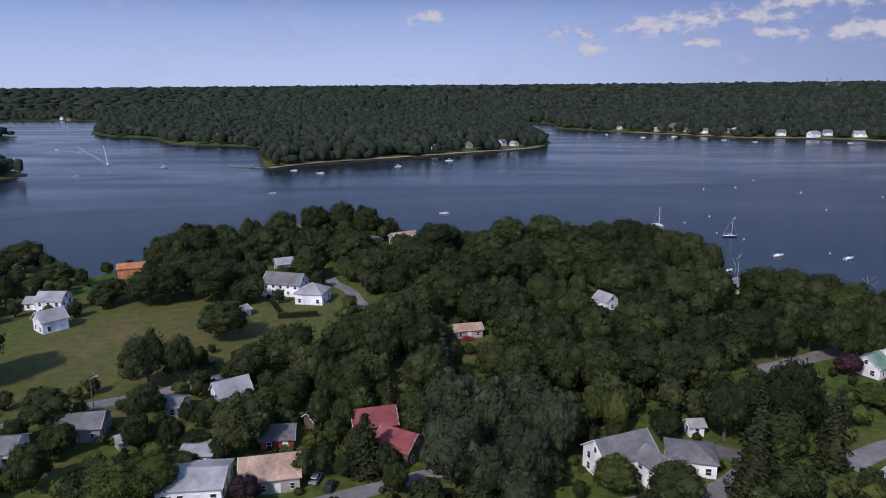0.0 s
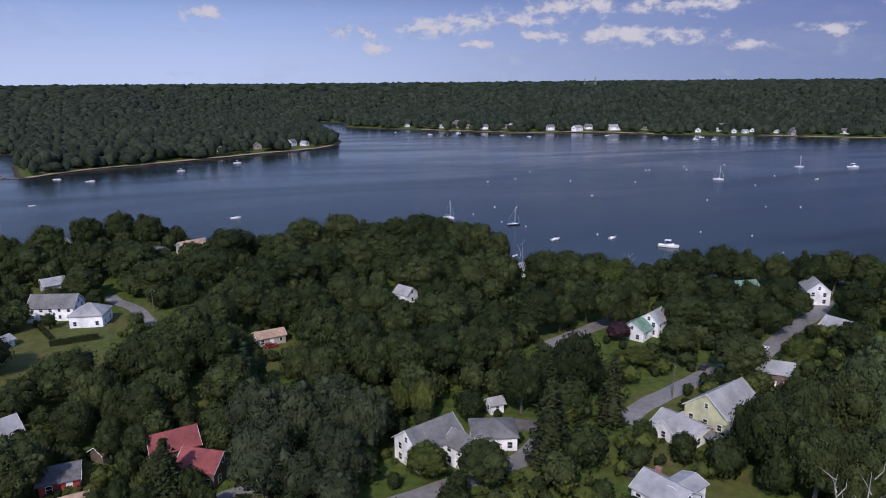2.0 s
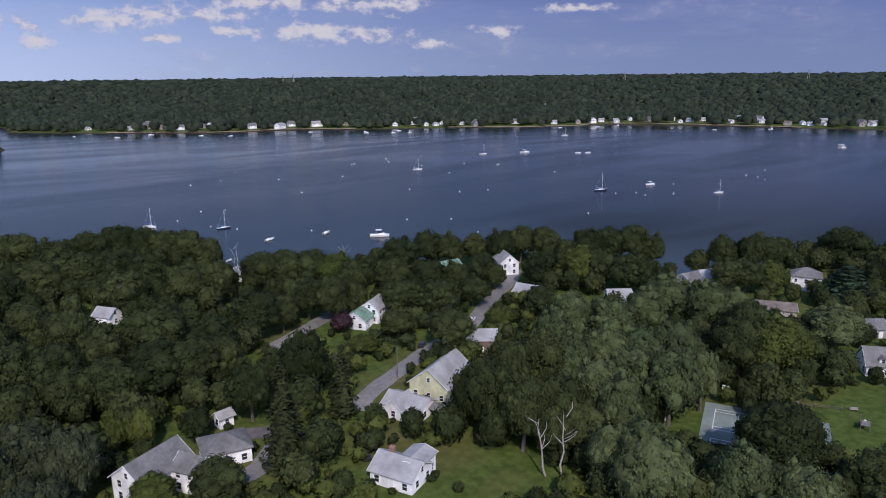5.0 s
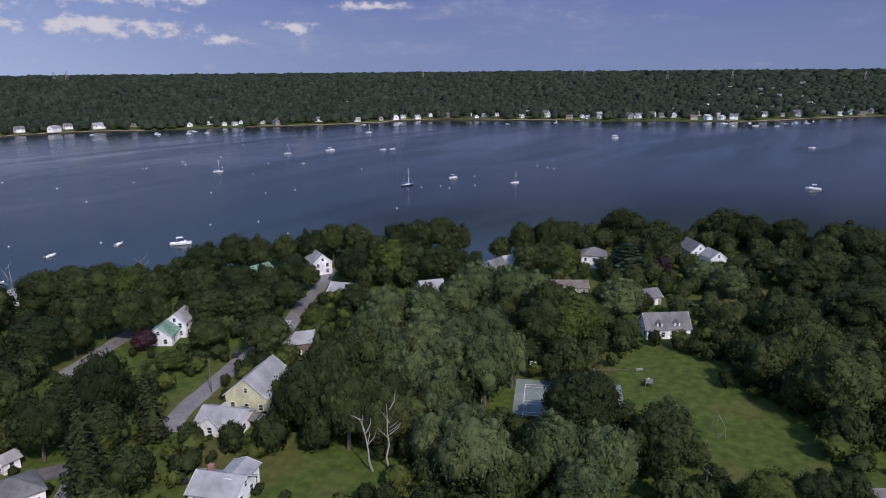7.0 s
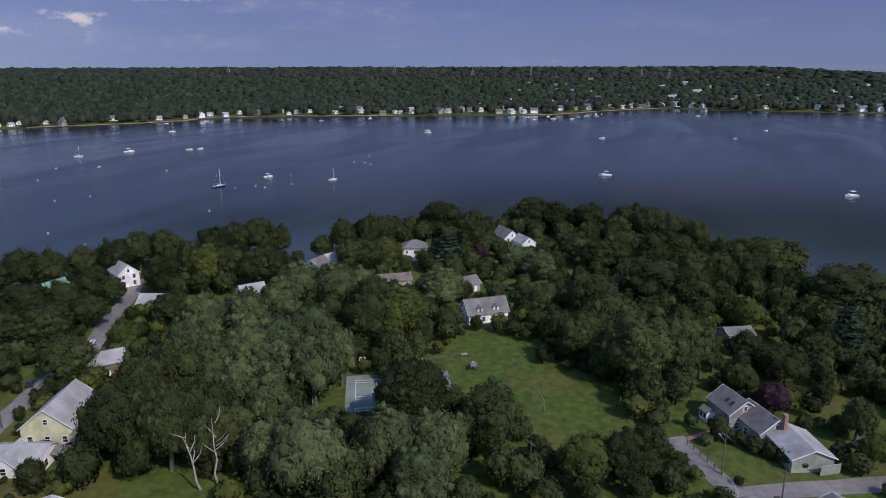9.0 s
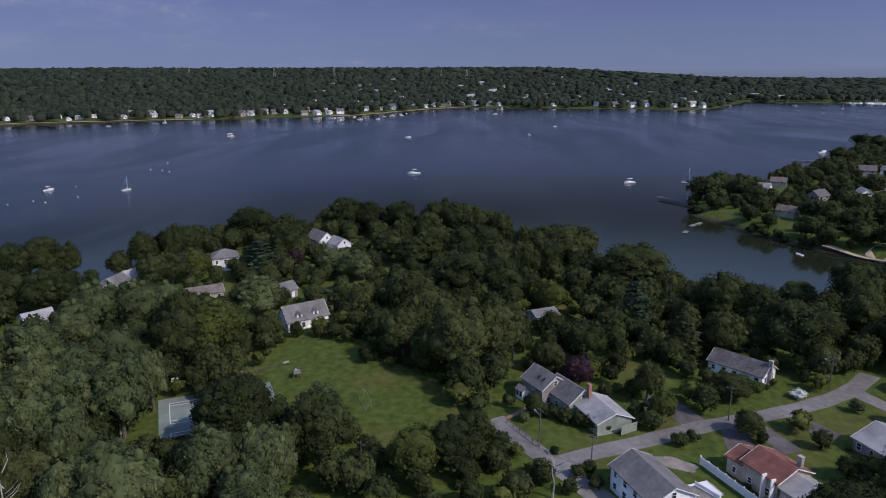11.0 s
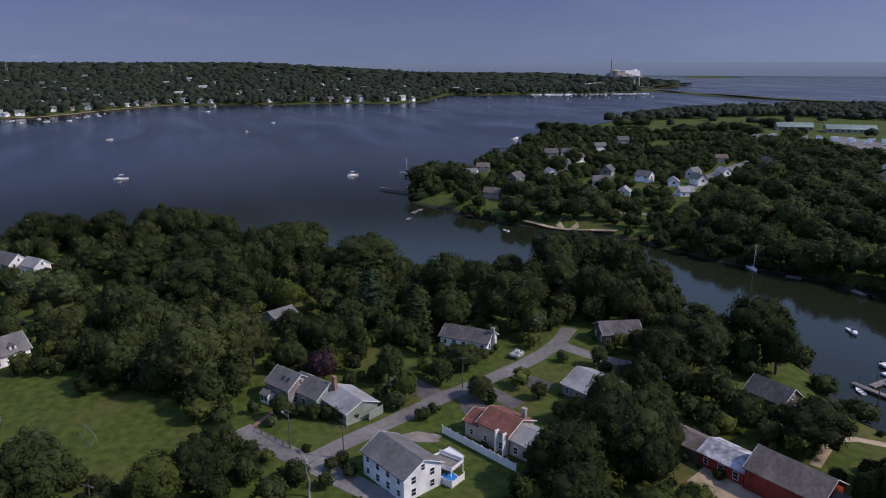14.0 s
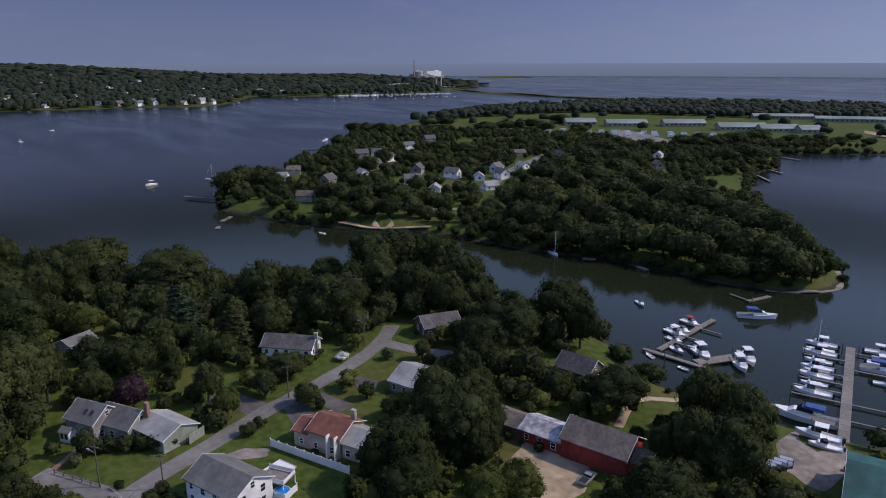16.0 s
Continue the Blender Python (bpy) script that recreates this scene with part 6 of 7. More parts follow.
far_marina("marina_boats", 1640, -1130, 20, 110, -10, 120, "white boats berthed along the far harbour")
for i in range(46):
    a, d = radians(r5.uniform(91, 113)), r5.uniform(1560, 2500)
    x, y = d * math.sin(a), d * math.cos(a)
    if ground_z(x, y) > 3 and all(math.hypot(x - p, y - q) > 34 for p, q, _ in FAR_HOUSES):
        put_house(x, y, r5.choice((0, 1, 0, 4, 3)), s=1.2)
far_marina("marina_boats", 1690, -1010, 90, 50, -70, 130, "rows of white boats berthed in the far marina")
far_marina("marina_boats", 985, -1270, 90, 45, -60, 110, "white boats crowded in the marina behind the causeway")


def dome(level, seed):
    v, f = level
    r = np.random.default_rng(seed)
    w = v.copy()
    for _ in range(4):
        k = r.normal(0, 4.2, 3)
        w = w * (1 + 0.085 * np.sin(v @ k + r.uniform(0, 6)))[:, None]
    keep = v[f].mean(1)[:, 2] > -0.45
    return w, f[keep]


FAR_DOMES = [dome(ICO2, s) for s in range(6)]
BIG_DOMES = [dome(ICO1, s) for s in range(20, 26)]


def woodland(name, pts, hs, rs, domes, label, sink=0.35):
    zs, _ = heights(pts[:, 0], pts[:, 1])
    V, Fq, base = [], [], 0
    for k, ((x, y), z, h, r) in enumerate(zip(pts, zs, hs, rs)):
        v, f = domes[k % len(domes)]
        a = k * 2.39996
        c, s = math.cos(a), math.sin(a)
        V.append(np.stack([(v[:, 0] * c - v[:, 1] * s) * r + x, (v[:, 0] * s + v[:, 1] * c) * r + y, v[:, 2] * h * 0.55 + z + h * 0.5], 1))
        Fq.append(f + base)
        base += len(v)
    me = np_mesh(name, np.concatenate(V), np.concatenate(Fq), "far_leaf", True)
    tagged(new(name, me), label, "woodland", kind="stuff")


def clear_of_houses(pts, rs, reach=42):
    ok = np.ones(len(pts), bool)
    d = np.hypot(pts[:, 0], pts[:, 1])
    for hx, hy, hr in FAR_HOUSES:
        D = math.hypot(hx, hy)
        far = 60 if D > 1250 else reach
        near = np.hypot(pts[:, 0] - hx, pts[:, 1] - hy) < hr * 0.8 + rs * 0.5
        front = (d < D) & (D - d < far) & (np.abs(pts[:, 0] * hy - pts[:, 1] * hx) / D < hr * (0.9 if 700 < D < 1250 else 0.5) + rs * 0.45)
        ok &= ~(near | front)
    return ok


def scatter(step, lo, hi, poly, inland, seed):
    r = np.random.default_rng(seed)
    g = np.arange(-hi, hi, step)
    x, y = np.meshgrid(g, g)
    x, y = x.ravel() + r.uniform(-0.45, 0.45, x.size) * step, y.ravel() + r.uniform(-0.45, 0.45, x.size) * step
    d, az = np.hypot(x, y), np.degrees(np.arctan2(-x, y))
    k = (d > lo) & (d < hi) & (az > -171) & (az < 41)
    x, y = x[k], y[k]
    k = shore_distance(x, y, poly) > inland
    return np.stack([x[k], y[k]], 1)


r3 = np.random.default_rng(3)
for poly, tag in ((OPPOSITE, "wooded hills across the river"), (WEST, "wooded bank up the river")):
    for step, lo, hi, rad, tall, domes in ((12, 600, 1050, 7.8, 13, FAR_DOMES), (13.5, 1050, 1650, 8.8, 13, BIG_DOMES), (19.5, 1650, 2450, 12.2, 14, BIG_DOMES), (48, 2450, 4750, 29, 16, BIG_DOMES)):
        p = scatter(step, lo, hi, poly, 5, int(step * 10))
        if len(p) == 0:
            continue
        rs = r3.uniform(0.5, 1.15, len(p)) * rad
        ok = clear_of_houses(p, rs)
        woodland("woodland", p[ok], r3.uniform(0.6, 1.35, ok.sum()) * tall, rs[ok], domes, "dense dark green " + tag)

# the wooded point across the creek: place, height, spread of the trees that can be told apart
POINT_TREES = []
POINT_TREES += ((142, -254, 10, 8.5), (123, -266, 14, 7.5), (134, -262, 8, 8.5), (118, -270, 12, 4.5), (133, -269, 16, 8.5), (159, -255, 14, 8),
               (168, -254, 15, 9.5), (144, -270, 16, 9.5), (175, -254, 15, 8.5), (126, -283, 14, 6), (199, -238, 11, 7), (195, -243, 15, 8.5),
               (187, -250, 15, 9), (209, -236, 12, 7), (217, -231, 8, 6.5), (164, -280, 16, 10), (232, -229, 8, 8.5), (222, -239, 14, 8),
               (138, -296, 16, 7.5), (241, -224, 10, 6.5))
POINT_TREES += ((179, -280, 16, 9), (238, -237, 16, 9), (219, -265, 15, 9), (251, -236, 15, 7.5), (186, -292, 16, 10.5), (194, -287, 16, 10),
               (157, -316, 16, 9.5), (168, -316, 16, 10.5), (212, -292, 16, 10), (182, -321, 16, 11), (227, -292, 16, 10.5), (243, -279, 19, 10),
               (326, -176, 11, 6), (313, -199, 13, 8), (320, -190, 11, 6.5), (308, -210, 13, 7), (300, -227, 13, 6.5), (260, -274, 16, 10),
               (338, -172, 11, 6), (317, -230, 13, 8), (207, -340, 16, 11))
POINT_TREES += ((288, -278, 15, 8.5), (355, -195, 13, 8.5), (351, -203, 13, 8), (218, -343, 16, 10.5), (341, -224, 13, 8), (376, -159, 9, 6),
               (228, -340, 16, 11), (289, -293, 16, 11), (353, -220, 14, 8.5), (372, -193, 13, 9), (385, -169, 12, 6.5), (330, -270, 11, 6.5),
               (236, -359, 15, 10.5), (269, -335, 16, 11.5), (250, -352, 16, 11.5), (388, -226, 13, 8), (370, -256, 11, 7), (304, -333, 16, 11.5),
               (413, -195, 9, 5.5), (424, -181, 13, 8), (403, -224, 13, 8))
POINT_TREES += ((441, -157, 15, 12), (283, -376, 16, 11.5), (439, -179, 15, 11), (312, -368, 16, 13), (457, -174, 15, 11), (349, -354, 15, 12.5),
               (323, -405, 16, 13), (460, -275, 13, 8.5), (368, -393, 15, 13), (424, -345, 11, 8.5), (505, -257, 10, 7), (471, -325, 12, 10),
               (467, -336, 11, 8), (441, -371, 12, 10.5), (354, -458, 15, 13.5), (383, -435, 16, 16), (495, -310, 13, 9), (335, -499, 12, 12.5),
               (505, -328, 11, 8.5), (536, -283, 12, 7.5))
POINT_TREES += ((462, -397, 12, 11), (538, -298, 11, 8), (321, -543, 13, 12), (494, -398, 12, 13.5), (417, -499, 15, 16.5), (308, -574, 12, 11.5),
               (524, -389, 11, 11), (322, -576, 14, 14.5), (498, -440, 9, 8), (394, -548, 10, 8), (476, -488, 12, 11), (424, -535, 14, 15),
               (508, -480, 12, 10.5), (620, -338, 13, 11), (421, -569, 11, 10), (393, -609, 12, 10.5), (408, -608, 13, 12), (499, -536, 13, 14),
               (384, -631, 13, 12), (423, -628, 10, 10), (638, -432, 11, 13))
POINT_TREES += ((388, -668, 15, 15), (428, -671, 10, 10.5), (387, -711, 15, 16.5), (365, -739, 9, 10), (702, -438, 14, 12.5), (353, -752, 8, 9),
               (328, -766, 8, 10), (716, -428, 14, 11.5), (559, -622, 13, 13.5), (305, -783, 7, 8.5), (351, -773, 8, 9), (649, -555, 13, 17.5),
               (752, -429, 14, 13.5), (330, -805, 9, 9), (613, -621, 12, 14), (643, -606, 15, 8.5), (656, -595, 13, 16), (654, -639, 13, 16.5),
               (759, -549, 13, 16), (750, -569, 13, 16), (685, -723, 13, 17.5))
p = scatter(8.6, 150, 1000, POINT, 4, 77)
x, y = p[:, 0], p[:, 1]
tall = np.array(POINT_TREES, float)
gap = np.hypot(x[:, None] - tall[None, :, 0], y[:, None] - tall[None, :, 1]) / tall[None, :, 3]
near = gap.argmin(1)
gap = gap.min(1)
hs = np.where(gap < 2, np.minimum(tall[near, 2] * r3.uniform(0.4, 0.62, len(p)), 9), r3.uniform(4.5, 9, len(p)))
rs = hs * r3.uniform(0.45, 0.6, len(p))
ok = clear_of_houses(p, rs, 50)
street = np.zeros(len(p), bool)
for a, b in (((345, -285), (386, -348)), ((386, -348), (440, -440)), ((300, -246), (322, -222))):
    t = np.clip(((x - a[0]) * (b[0] - a[0]) + (y - a[1]) * (b[1] - a[1])) / ((b[0] - a[0]) ** 2 + (b[1] - a[1]) ** 2), 0, 1)
    street |= np.hypot(x - a[0] - t * (b[0] - a[0]), y - a[1] - t * (b[1] - a[1])) < 9
camp = (x * 0.5 - y * 0.87 > 800) | ((np.abs((x - 500) * 0.82 + (y + 660) * -0.57) < 90) & (np.abs((x - 500) * 0.57 + (y + 660) * 0.82) < 26))
lawn = np.hypot(x - 386, y + 163) < 15
sandy = np.hypot(x - 300, y + 192) < 17
ok &= ~street & ~camp & ~lawn & ~sandy & (gap > 0.85) & (gap < 4.5)
p, hs, rs = (np.concatenate([a, b[ok]]) for a, b in ((tall[:, :2], p), (tall[:, 2], hs), (tall[:, 3], rs)))
x, y = p[:, 0], p[:, 1]
ok = np.ones(len(p), bool)
zs = np.maximum(heights(x, y)[0], 0.3)
MID = [lobes_crown(300 + i, 14, 560, 0.085, 0.85, ICO1, -1.1, buds=6, even=1.0) for i in range(5)]
shore_scrub = []
for poly, lo, hi in ((POINT, 0, 24), (OWN, 30, 48)):
    for (ax, ay), (bx, by) in zip(poly[lo:hi], poly[lo + 1:hi + 1]):
        n = max(1, int(math.hypot(bx - ax, by - ay) / 7.0))
        for i in range(n):
            q = (i + r3.random()) / n
            X, Y = ax + (bx - ax) * q + r3.uniform(-1.5, 1.5), ay + (by - ay) * q + r3.uniform(-1.5, 1.5)
            open_shore = any(math.hypot(X - a, Y - b) < c for a, b, c in ((303, -190, 30), (118, -275, 14), (118, -165, 9), (60, -160, 22), (386, -150, 22)))
            if not open_shore:
                h = r3.uniform(3.5, 8)
                shore_scrub.append((X, Y, max(0.2, ground_z(X, Y)) - 0.8, h, h * r3.uniform(0.5, 0.75)))
join_crowns("undergrowth", shore_scrub, SMALL, "oak_wood", "dark green scrub overhanging the muddy bank", False)
strip("beach_sand", [(128, -255), (117, -264), (112, -280), (121, -298)], 3.5, "yard", "strip of brownish sand at the tip of the point", "beach", 0.25, clear=False)
strip("beach_sand", [(-186, 738), (-142, 782), (-88, 814), (-2, 867), (49, 900), (104, 935), (143, 982)], 9, "sand", "strip of sandy beach below the wooded bank", "beach", 0.4, clear=False)
ash = r3.random(len(p)) < 0.25
for leaf, pick, tone in (("oak_wood", ok & ~ash, "dense dark green"), ("ash_wood", ok & ash, "scattered mid-green")):
    join_crowns("woodland", [(a, b, c, h, r) for a, b, c, h, r, k in zip(x, y, zs, hs, rs, pick) if k], MID, leaf, tone + " trees among the cottages of the point")
p = scatter(13, 900, 1560, POINT, 3, 78)
rs = r3.uniform(5, 8.5, len(p))
x, y = p[:, 0], p[:, 1]
u = x * 0.5 - y * 0.87
ok = clear_of_houses(p, rs) & ((u > 1180) | ((y > -1110) & (x > 830)) | (r3.random(len(p)) < 0.03))
woodland("woodland", p[ok], r3.uniform(8, 13, ok.sum()), rs[ok], FAR_DOMES, "belt of dark trees beyond the camp field")
p = scatter(16, 2900, 3600, ISLAND, 3, 79)
if len(p):
    woodland("woodland", p, np.full(len(p), 14.0), np.full(len(p), 11.0), FAR_DOMES, "dark wooded islet off the point")


# ---- distance and clouds ----
def distance_ring():
    """The sea and the hazy coast that lie beyond the built land, as a plain glowing band round the horizon."""
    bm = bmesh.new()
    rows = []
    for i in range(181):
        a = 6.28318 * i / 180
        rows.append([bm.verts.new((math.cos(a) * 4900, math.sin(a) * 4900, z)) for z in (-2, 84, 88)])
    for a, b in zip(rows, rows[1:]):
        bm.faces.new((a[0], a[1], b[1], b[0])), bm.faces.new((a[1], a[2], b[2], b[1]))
    m = bpy.data.materials.new("far_sea_glow")
    m.use_nodes = True
    n, l = m.node_tree.nodes, m.node_tree.links
    n.remove(n["Principled BSDF"])
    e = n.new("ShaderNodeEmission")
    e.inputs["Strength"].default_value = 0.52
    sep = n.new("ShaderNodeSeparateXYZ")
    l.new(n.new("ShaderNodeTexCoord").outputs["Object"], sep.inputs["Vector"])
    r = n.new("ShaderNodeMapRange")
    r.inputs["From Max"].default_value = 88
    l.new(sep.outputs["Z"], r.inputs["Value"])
    # horizon haze is painted into the glow, paler toward the top
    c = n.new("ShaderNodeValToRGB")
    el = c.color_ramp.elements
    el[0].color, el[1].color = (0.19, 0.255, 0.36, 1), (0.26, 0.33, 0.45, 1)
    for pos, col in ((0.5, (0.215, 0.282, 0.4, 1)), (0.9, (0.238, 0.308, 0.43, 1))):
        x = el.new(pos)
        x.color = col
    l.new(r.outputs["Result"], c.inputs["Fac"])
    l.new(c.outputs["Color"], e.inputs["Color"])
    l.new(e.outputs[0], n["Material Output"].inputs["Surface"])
    tagged(new("backdrop", mesh_of("backdrop", bm, m)), "glowing band painted as hazy blue open sea at the horizon", "backdrop", kind="structure")


distance_ring()


def cloud_band():
    """Sky backdrop behind everything: fair-weather cumulus with soft feet and thin veils, on a band that goes all round."""
    bm = bmesh.new()
    rows = []
    for i in range(241):
        a = 6.28318 * i / 240
        rows.append([bm.verts.new((math.cos(a) * 4820, math.sin(a) * 4820, z)) for z in (84, 1500)])
    for a, b in zip(rows, rows[1:]):
        bm.faces.new((a[0], a[1], b[1], b[0]))
    m = bpy.data.materials.new("sky_clouds")
    m.use_nodes = True
    n, l = m.node_tree.nodes, m.node_tree.links
    n.remove(n["Principled BSDF"])
    co = n.new("ShaderNodeTexCoord").outputs["Object"]

    def node(kind, op=None, *ins):
        x = n.new(kind)
        if op:
            x.operation = op
        for i, v in enumerate(ins):
            if isinstance(v, (int, float, tuple)):
                x.inputs[i].default_value = v
            elif v is not None:
                l.new(v, x.inputs[i])
        return x

    def ramp(v, lo, hi, a=0.0, b=1.0):
        x = node("ShaderNodeMapRange", None, v, lo, hi, a, b)
        x.interpolation_type = "SMOOTHSTEP"
        return x.outputs[0]

    def wander(scale, size, detail, shift=(0, 0, 0)):
        mp = n.new("ShaderNodeMapping")
        mp.inputs["Scale"].default_value, mp.inputs["Location"].default_value = scale, shift
        l.new(co, mp.inputs["Vector"])
        t = n.new("ShaderNodeTexNoise")
        t.inputs["Scale"].default_value, t.inputs["Detail"].default_value, t.inputs["Roughness"].default_value = 1 / size, detail, 0.62
        l.new(mp.outputs["Vector"], t.inputs["Vector"])
        return t.outputs["Fac"]
    puff = wander((1, 1, 1.7), 130, 8)
    mask = None
    # heading, height above the horizon, half width, half height, in degrees
    for az, el, w, h in ((-9.3, 4.02, 1.14, 0.66), (-11.2, 3.91, 0.89, 0.62), (1.1, 5.2, 1.65, 0.49), (-16.7, 4.22, 2.69, 0.67), (-19.9, 4.64, 2.69, 0.72), (-23, 4.79, 2.01, 0.81),
                         (-25.7, 5.56, 2, 1.07), (-29.2, 5.71, 1.76, 0.79), (-33.6, 5.53, 2.61, 0.7), (-37.3, 5.5, 2.35, 0.64), (-31.1, 3.5, 4, 0.71), (-35.4, 3.25, 3.06, 0.57),
                         (-45.8, 3.49, 1.47, 0.49), (-20.1, 3.01, 1.81, 0.32), (-40.6, 2.56, 1.5, 0.34), (-24.8, 3.58, 1.8, 0.36), (-11.8, 2.64, 0.89, 0.4), (-51.6, 5.15, 2.31, 0.31)):
        c = (-math.sin(radians(az)) * 4820, math.cos(radians(az)) * 4820, EYE[2] + 4820 * math.tan(radians(el)))
        W, Hh = 4820 * math.tan(radians(w * 1.25)), 4820 * math.tan(radians(h * 1.2))
        d = node("ShaderNodeVectorMath", "SUBTRACT", co, c).outputs[0]
        d = node("ShaderNodeVectorMath", "DIVIDE", d, (W, W, Hh)).outputs[0]
        d = node("ShaderNodeVectorMath", "LENGTH", d).outputs["Value"]
        v = node("ShaderNodeMath", "SUBTRACT", 1.0, d).outputs[0]
        mask = v if mask is None else node("ShaderNodeMath", "MAXIMUM", mask, v).outputs[0]
    heap = node("ShaderNodeMath", "MULTIPLY_ADD", puff, 3.4, mask).outputs[0]
    solid = ramp(heap, 1.5, 2.75)
    veil = ramp(wander((1, 1, 4.5), 900, 6, (400, 0, 0)), 0.44, 0.8, 0.0, 0.32)
    small = ramp(wander((1, 1, 2.6), 240, 7, (90, 50, 10)), 0.6, 0.82, 0.0, 0.5)
    sep = node("ShaderNodeSeparateXYZ", None, co)
    low = ramp(sep.outputs["Z"], 460, 200)
    far = ramp(sep.outputs["Y"], -600, 2600)
    small = node("ShaderNodeMath", "MULTIPLY", node("ShaderNodeMath", "MULTIPLY", small, low).outputs[0], far).outputs[0]
    veil = node("ShaderNodeMath", "MULTIPLY", veil, ramp(sep.outputs["Y"], -1500, 2600, 0.35, 1.0)).outputs[0]
    base = ramp(sep.outputs["Z"], 70, 110)
    alpha = node("ShaderNodeMath", "MAXIMUM", solid, node("ShaderNodeMath", "ADD", veil, small).outputs[0]).outputs[0]
    alpha = node("ShaderNodeMath", "MULTIPLY", alpha, base).outputs[0]
    # sunlight painted into the cloud glow: creamy crowns, thin feet in the sky's colour
    tone = n.new("ShaderNodeValToRGB")
    e = tone.color_ramp.elements
    e[0].position, e[1].position = 0.0, 0.85
    e[0].color, e[1].color = (0.44, 0.5, 0.62, 1), (0.76, 0.76, 0.75, 1)
    shade = wander((1, 1, 1.5), 120, 6, (0, 0, -18))
    l.new(node("ShaderNodeMath", "MULTIPLY_ADD", node("ShaderNodeMath", "SUBTRACT", puff, shade).outputs[0], 3.5, solid).outputs[0], tone.inputs["Fac"])
    # the hazy lower sky: paler toward the horizon and toward the north
    north = ramp(sep.outputs["Y"], -3200, 4700)
    up = ramp(sep.outputs["Z"], 60, 760)

    def shade_of(a, b, fac):
        x = n.new("ShaderNodeMix")
        x.data_type = "RGBA"
        l.new(fac, x.inputs["Factor"])
        for key, v in (("A", a), ("B", b)):
            if isinstance(v, tuple):
                x.inputs[key].default_value = v
            else:
                l.new(v, x.inputs[key])
        return x.outputs["Result"]
    haze = shade_of(shade_of((0.44, 0.57, 0.78, 1), (0.63, 0.78, 0.98, 1), north), shade_of((0.32, 0.43, 0.69, 1), (0.35, 0.52, 0.84, 1), north), up)
    # deeper toward the east, across the sun
    east = ramp(sep.outputs["X"], -300, 4600)
    haze = shade_of(haze, shade_of((0.242, 0.328, 0.502, 1), (0.17, 0.237, 0.479, 1), up), east)
    # deepest square to the sun, and darker high up
    square = ramp(node("ShaderNodeVectorMath", "DOT_PRODUCT", co, (0.966, -0.26, 0.0)).outputs["Value"], 4000, 5600)
    haze = shade_of(haze, shade_of((0.204, 0.272, 0.41, 1), (0.136, 0.187, 0.353, 1), up), square)
    zenith = ramp(sep.outputs["Z"], 480, 1000)
    haze = shade_of(haze, (0.0349, 0.0541, 0.103, 1), node("ShaderNodeMath", "MULTIPLY", zenith, 0.85).outputs[0])
    em = n.new("ShaderNodeEmission")
    em.inputs["Strength"].default_value = 0.52
    l.new(shade_of(haze, tone.outputs["Color"], alpha), em.inputs["Color"])
    cover = ramp(sep.outputs["Z"], 1480, 900)
    mixer = n.new("ShaderNodeMixShader")
    l.new(cover, mixer.inputs[0])
    l.new(n.new("ShaderNodeBsdfTransparent").outputs[0], mixer.inputs[1])
    l.new(em.outputs[0], mixer.inputs[2])
    l.new(mixer.outputs[0], n["Material Output"].inputs["Surface"])
    tagged(new("backdrop", mesh_of("backdrop", bm, m)), "pale blue sky with small fair-weather clouds", "backdrop", kind="structure")


cloud_band()

# ---- shrubs and hedges ----
SHRUBS = {k: [crown_mesh("shrub", lobes_crown(400 + i, 10, 330, 0.11, 0.9, ICO1, -0.2), k) for i in range(3)] for k in ("oak_leaf", "lime_leaf", "pale_leaf")}
SHRUBS["hydrangea"] = [crown_mesh("shrub", lobes_crown(450, 10, 300, 0.11, 0.9, ICO1, -0.2), "hydrangea")]
shrub_count = 0


def shrub(x, y, r, h, leaf="oak_leaf", label="rounded dark green garden shrub"):
    global shrub_count
    shrub_count += 1
    ob = new("shrub", SHRUBS[leaf][shrub_count % len(SHRUBS[leaf])])
    ob.matrix_basis = pose(x, y, max(0.4, ground_z(x, y)) + h * 0.42, 0, 0, shrub_count * 77) @ Matrix.Diagonal((r, r, h * 0.62, 1))
    tagged(ob, label, "shrub", "shrubs")


def paved(x, y, r=0.0):
    return any((x - a) ** 2 + (y - b) ** 2 < (q + r) ** 2 for a, b, q in ROADS)


def in_house(x, y, r=0.0):
    for a, b, L, W, yaw in HOUSES:
        c, s = math.cos(radians(yaw)), math.sin(radians(yaw))
        u, v = (x - a) * c + (y - b) * s, -(x - a) * s + (y - b) * c
        if abs(u) < L / 2 + r and abs(v) < W / 2 + r:
            return True
    return False


r6 = random.Random(6)
for a, b, L, W, yaw in HOUSES:
    if math.hypot(a, b) > 215:
        continue
    c, s = math.cos(radians(yaw)), math.sin(radians(yaw))
    for k in range(5):
        e = r6.random()
        u, v = ((e - 0.5) * L, (W / 2 + 1.3) * r6.choice((-1, 1))) if r6.random() < 0.6 else ((L / 2 + 1.4) * r6.choice((-1, 1)), (e - 0.5) * W)
        x, y, q = a + u * c - v * s, b + u * s + v * c, r6.uniform(0.7, 1.5)
        if not paved(x, y, q) and not in_house(x, y, 0.5):
            shrub(x, y, q, q * r6.uniform(1.1, 1.7), r6.choice(("oak_leaf", "oak_leaf", "lime_leaf")))
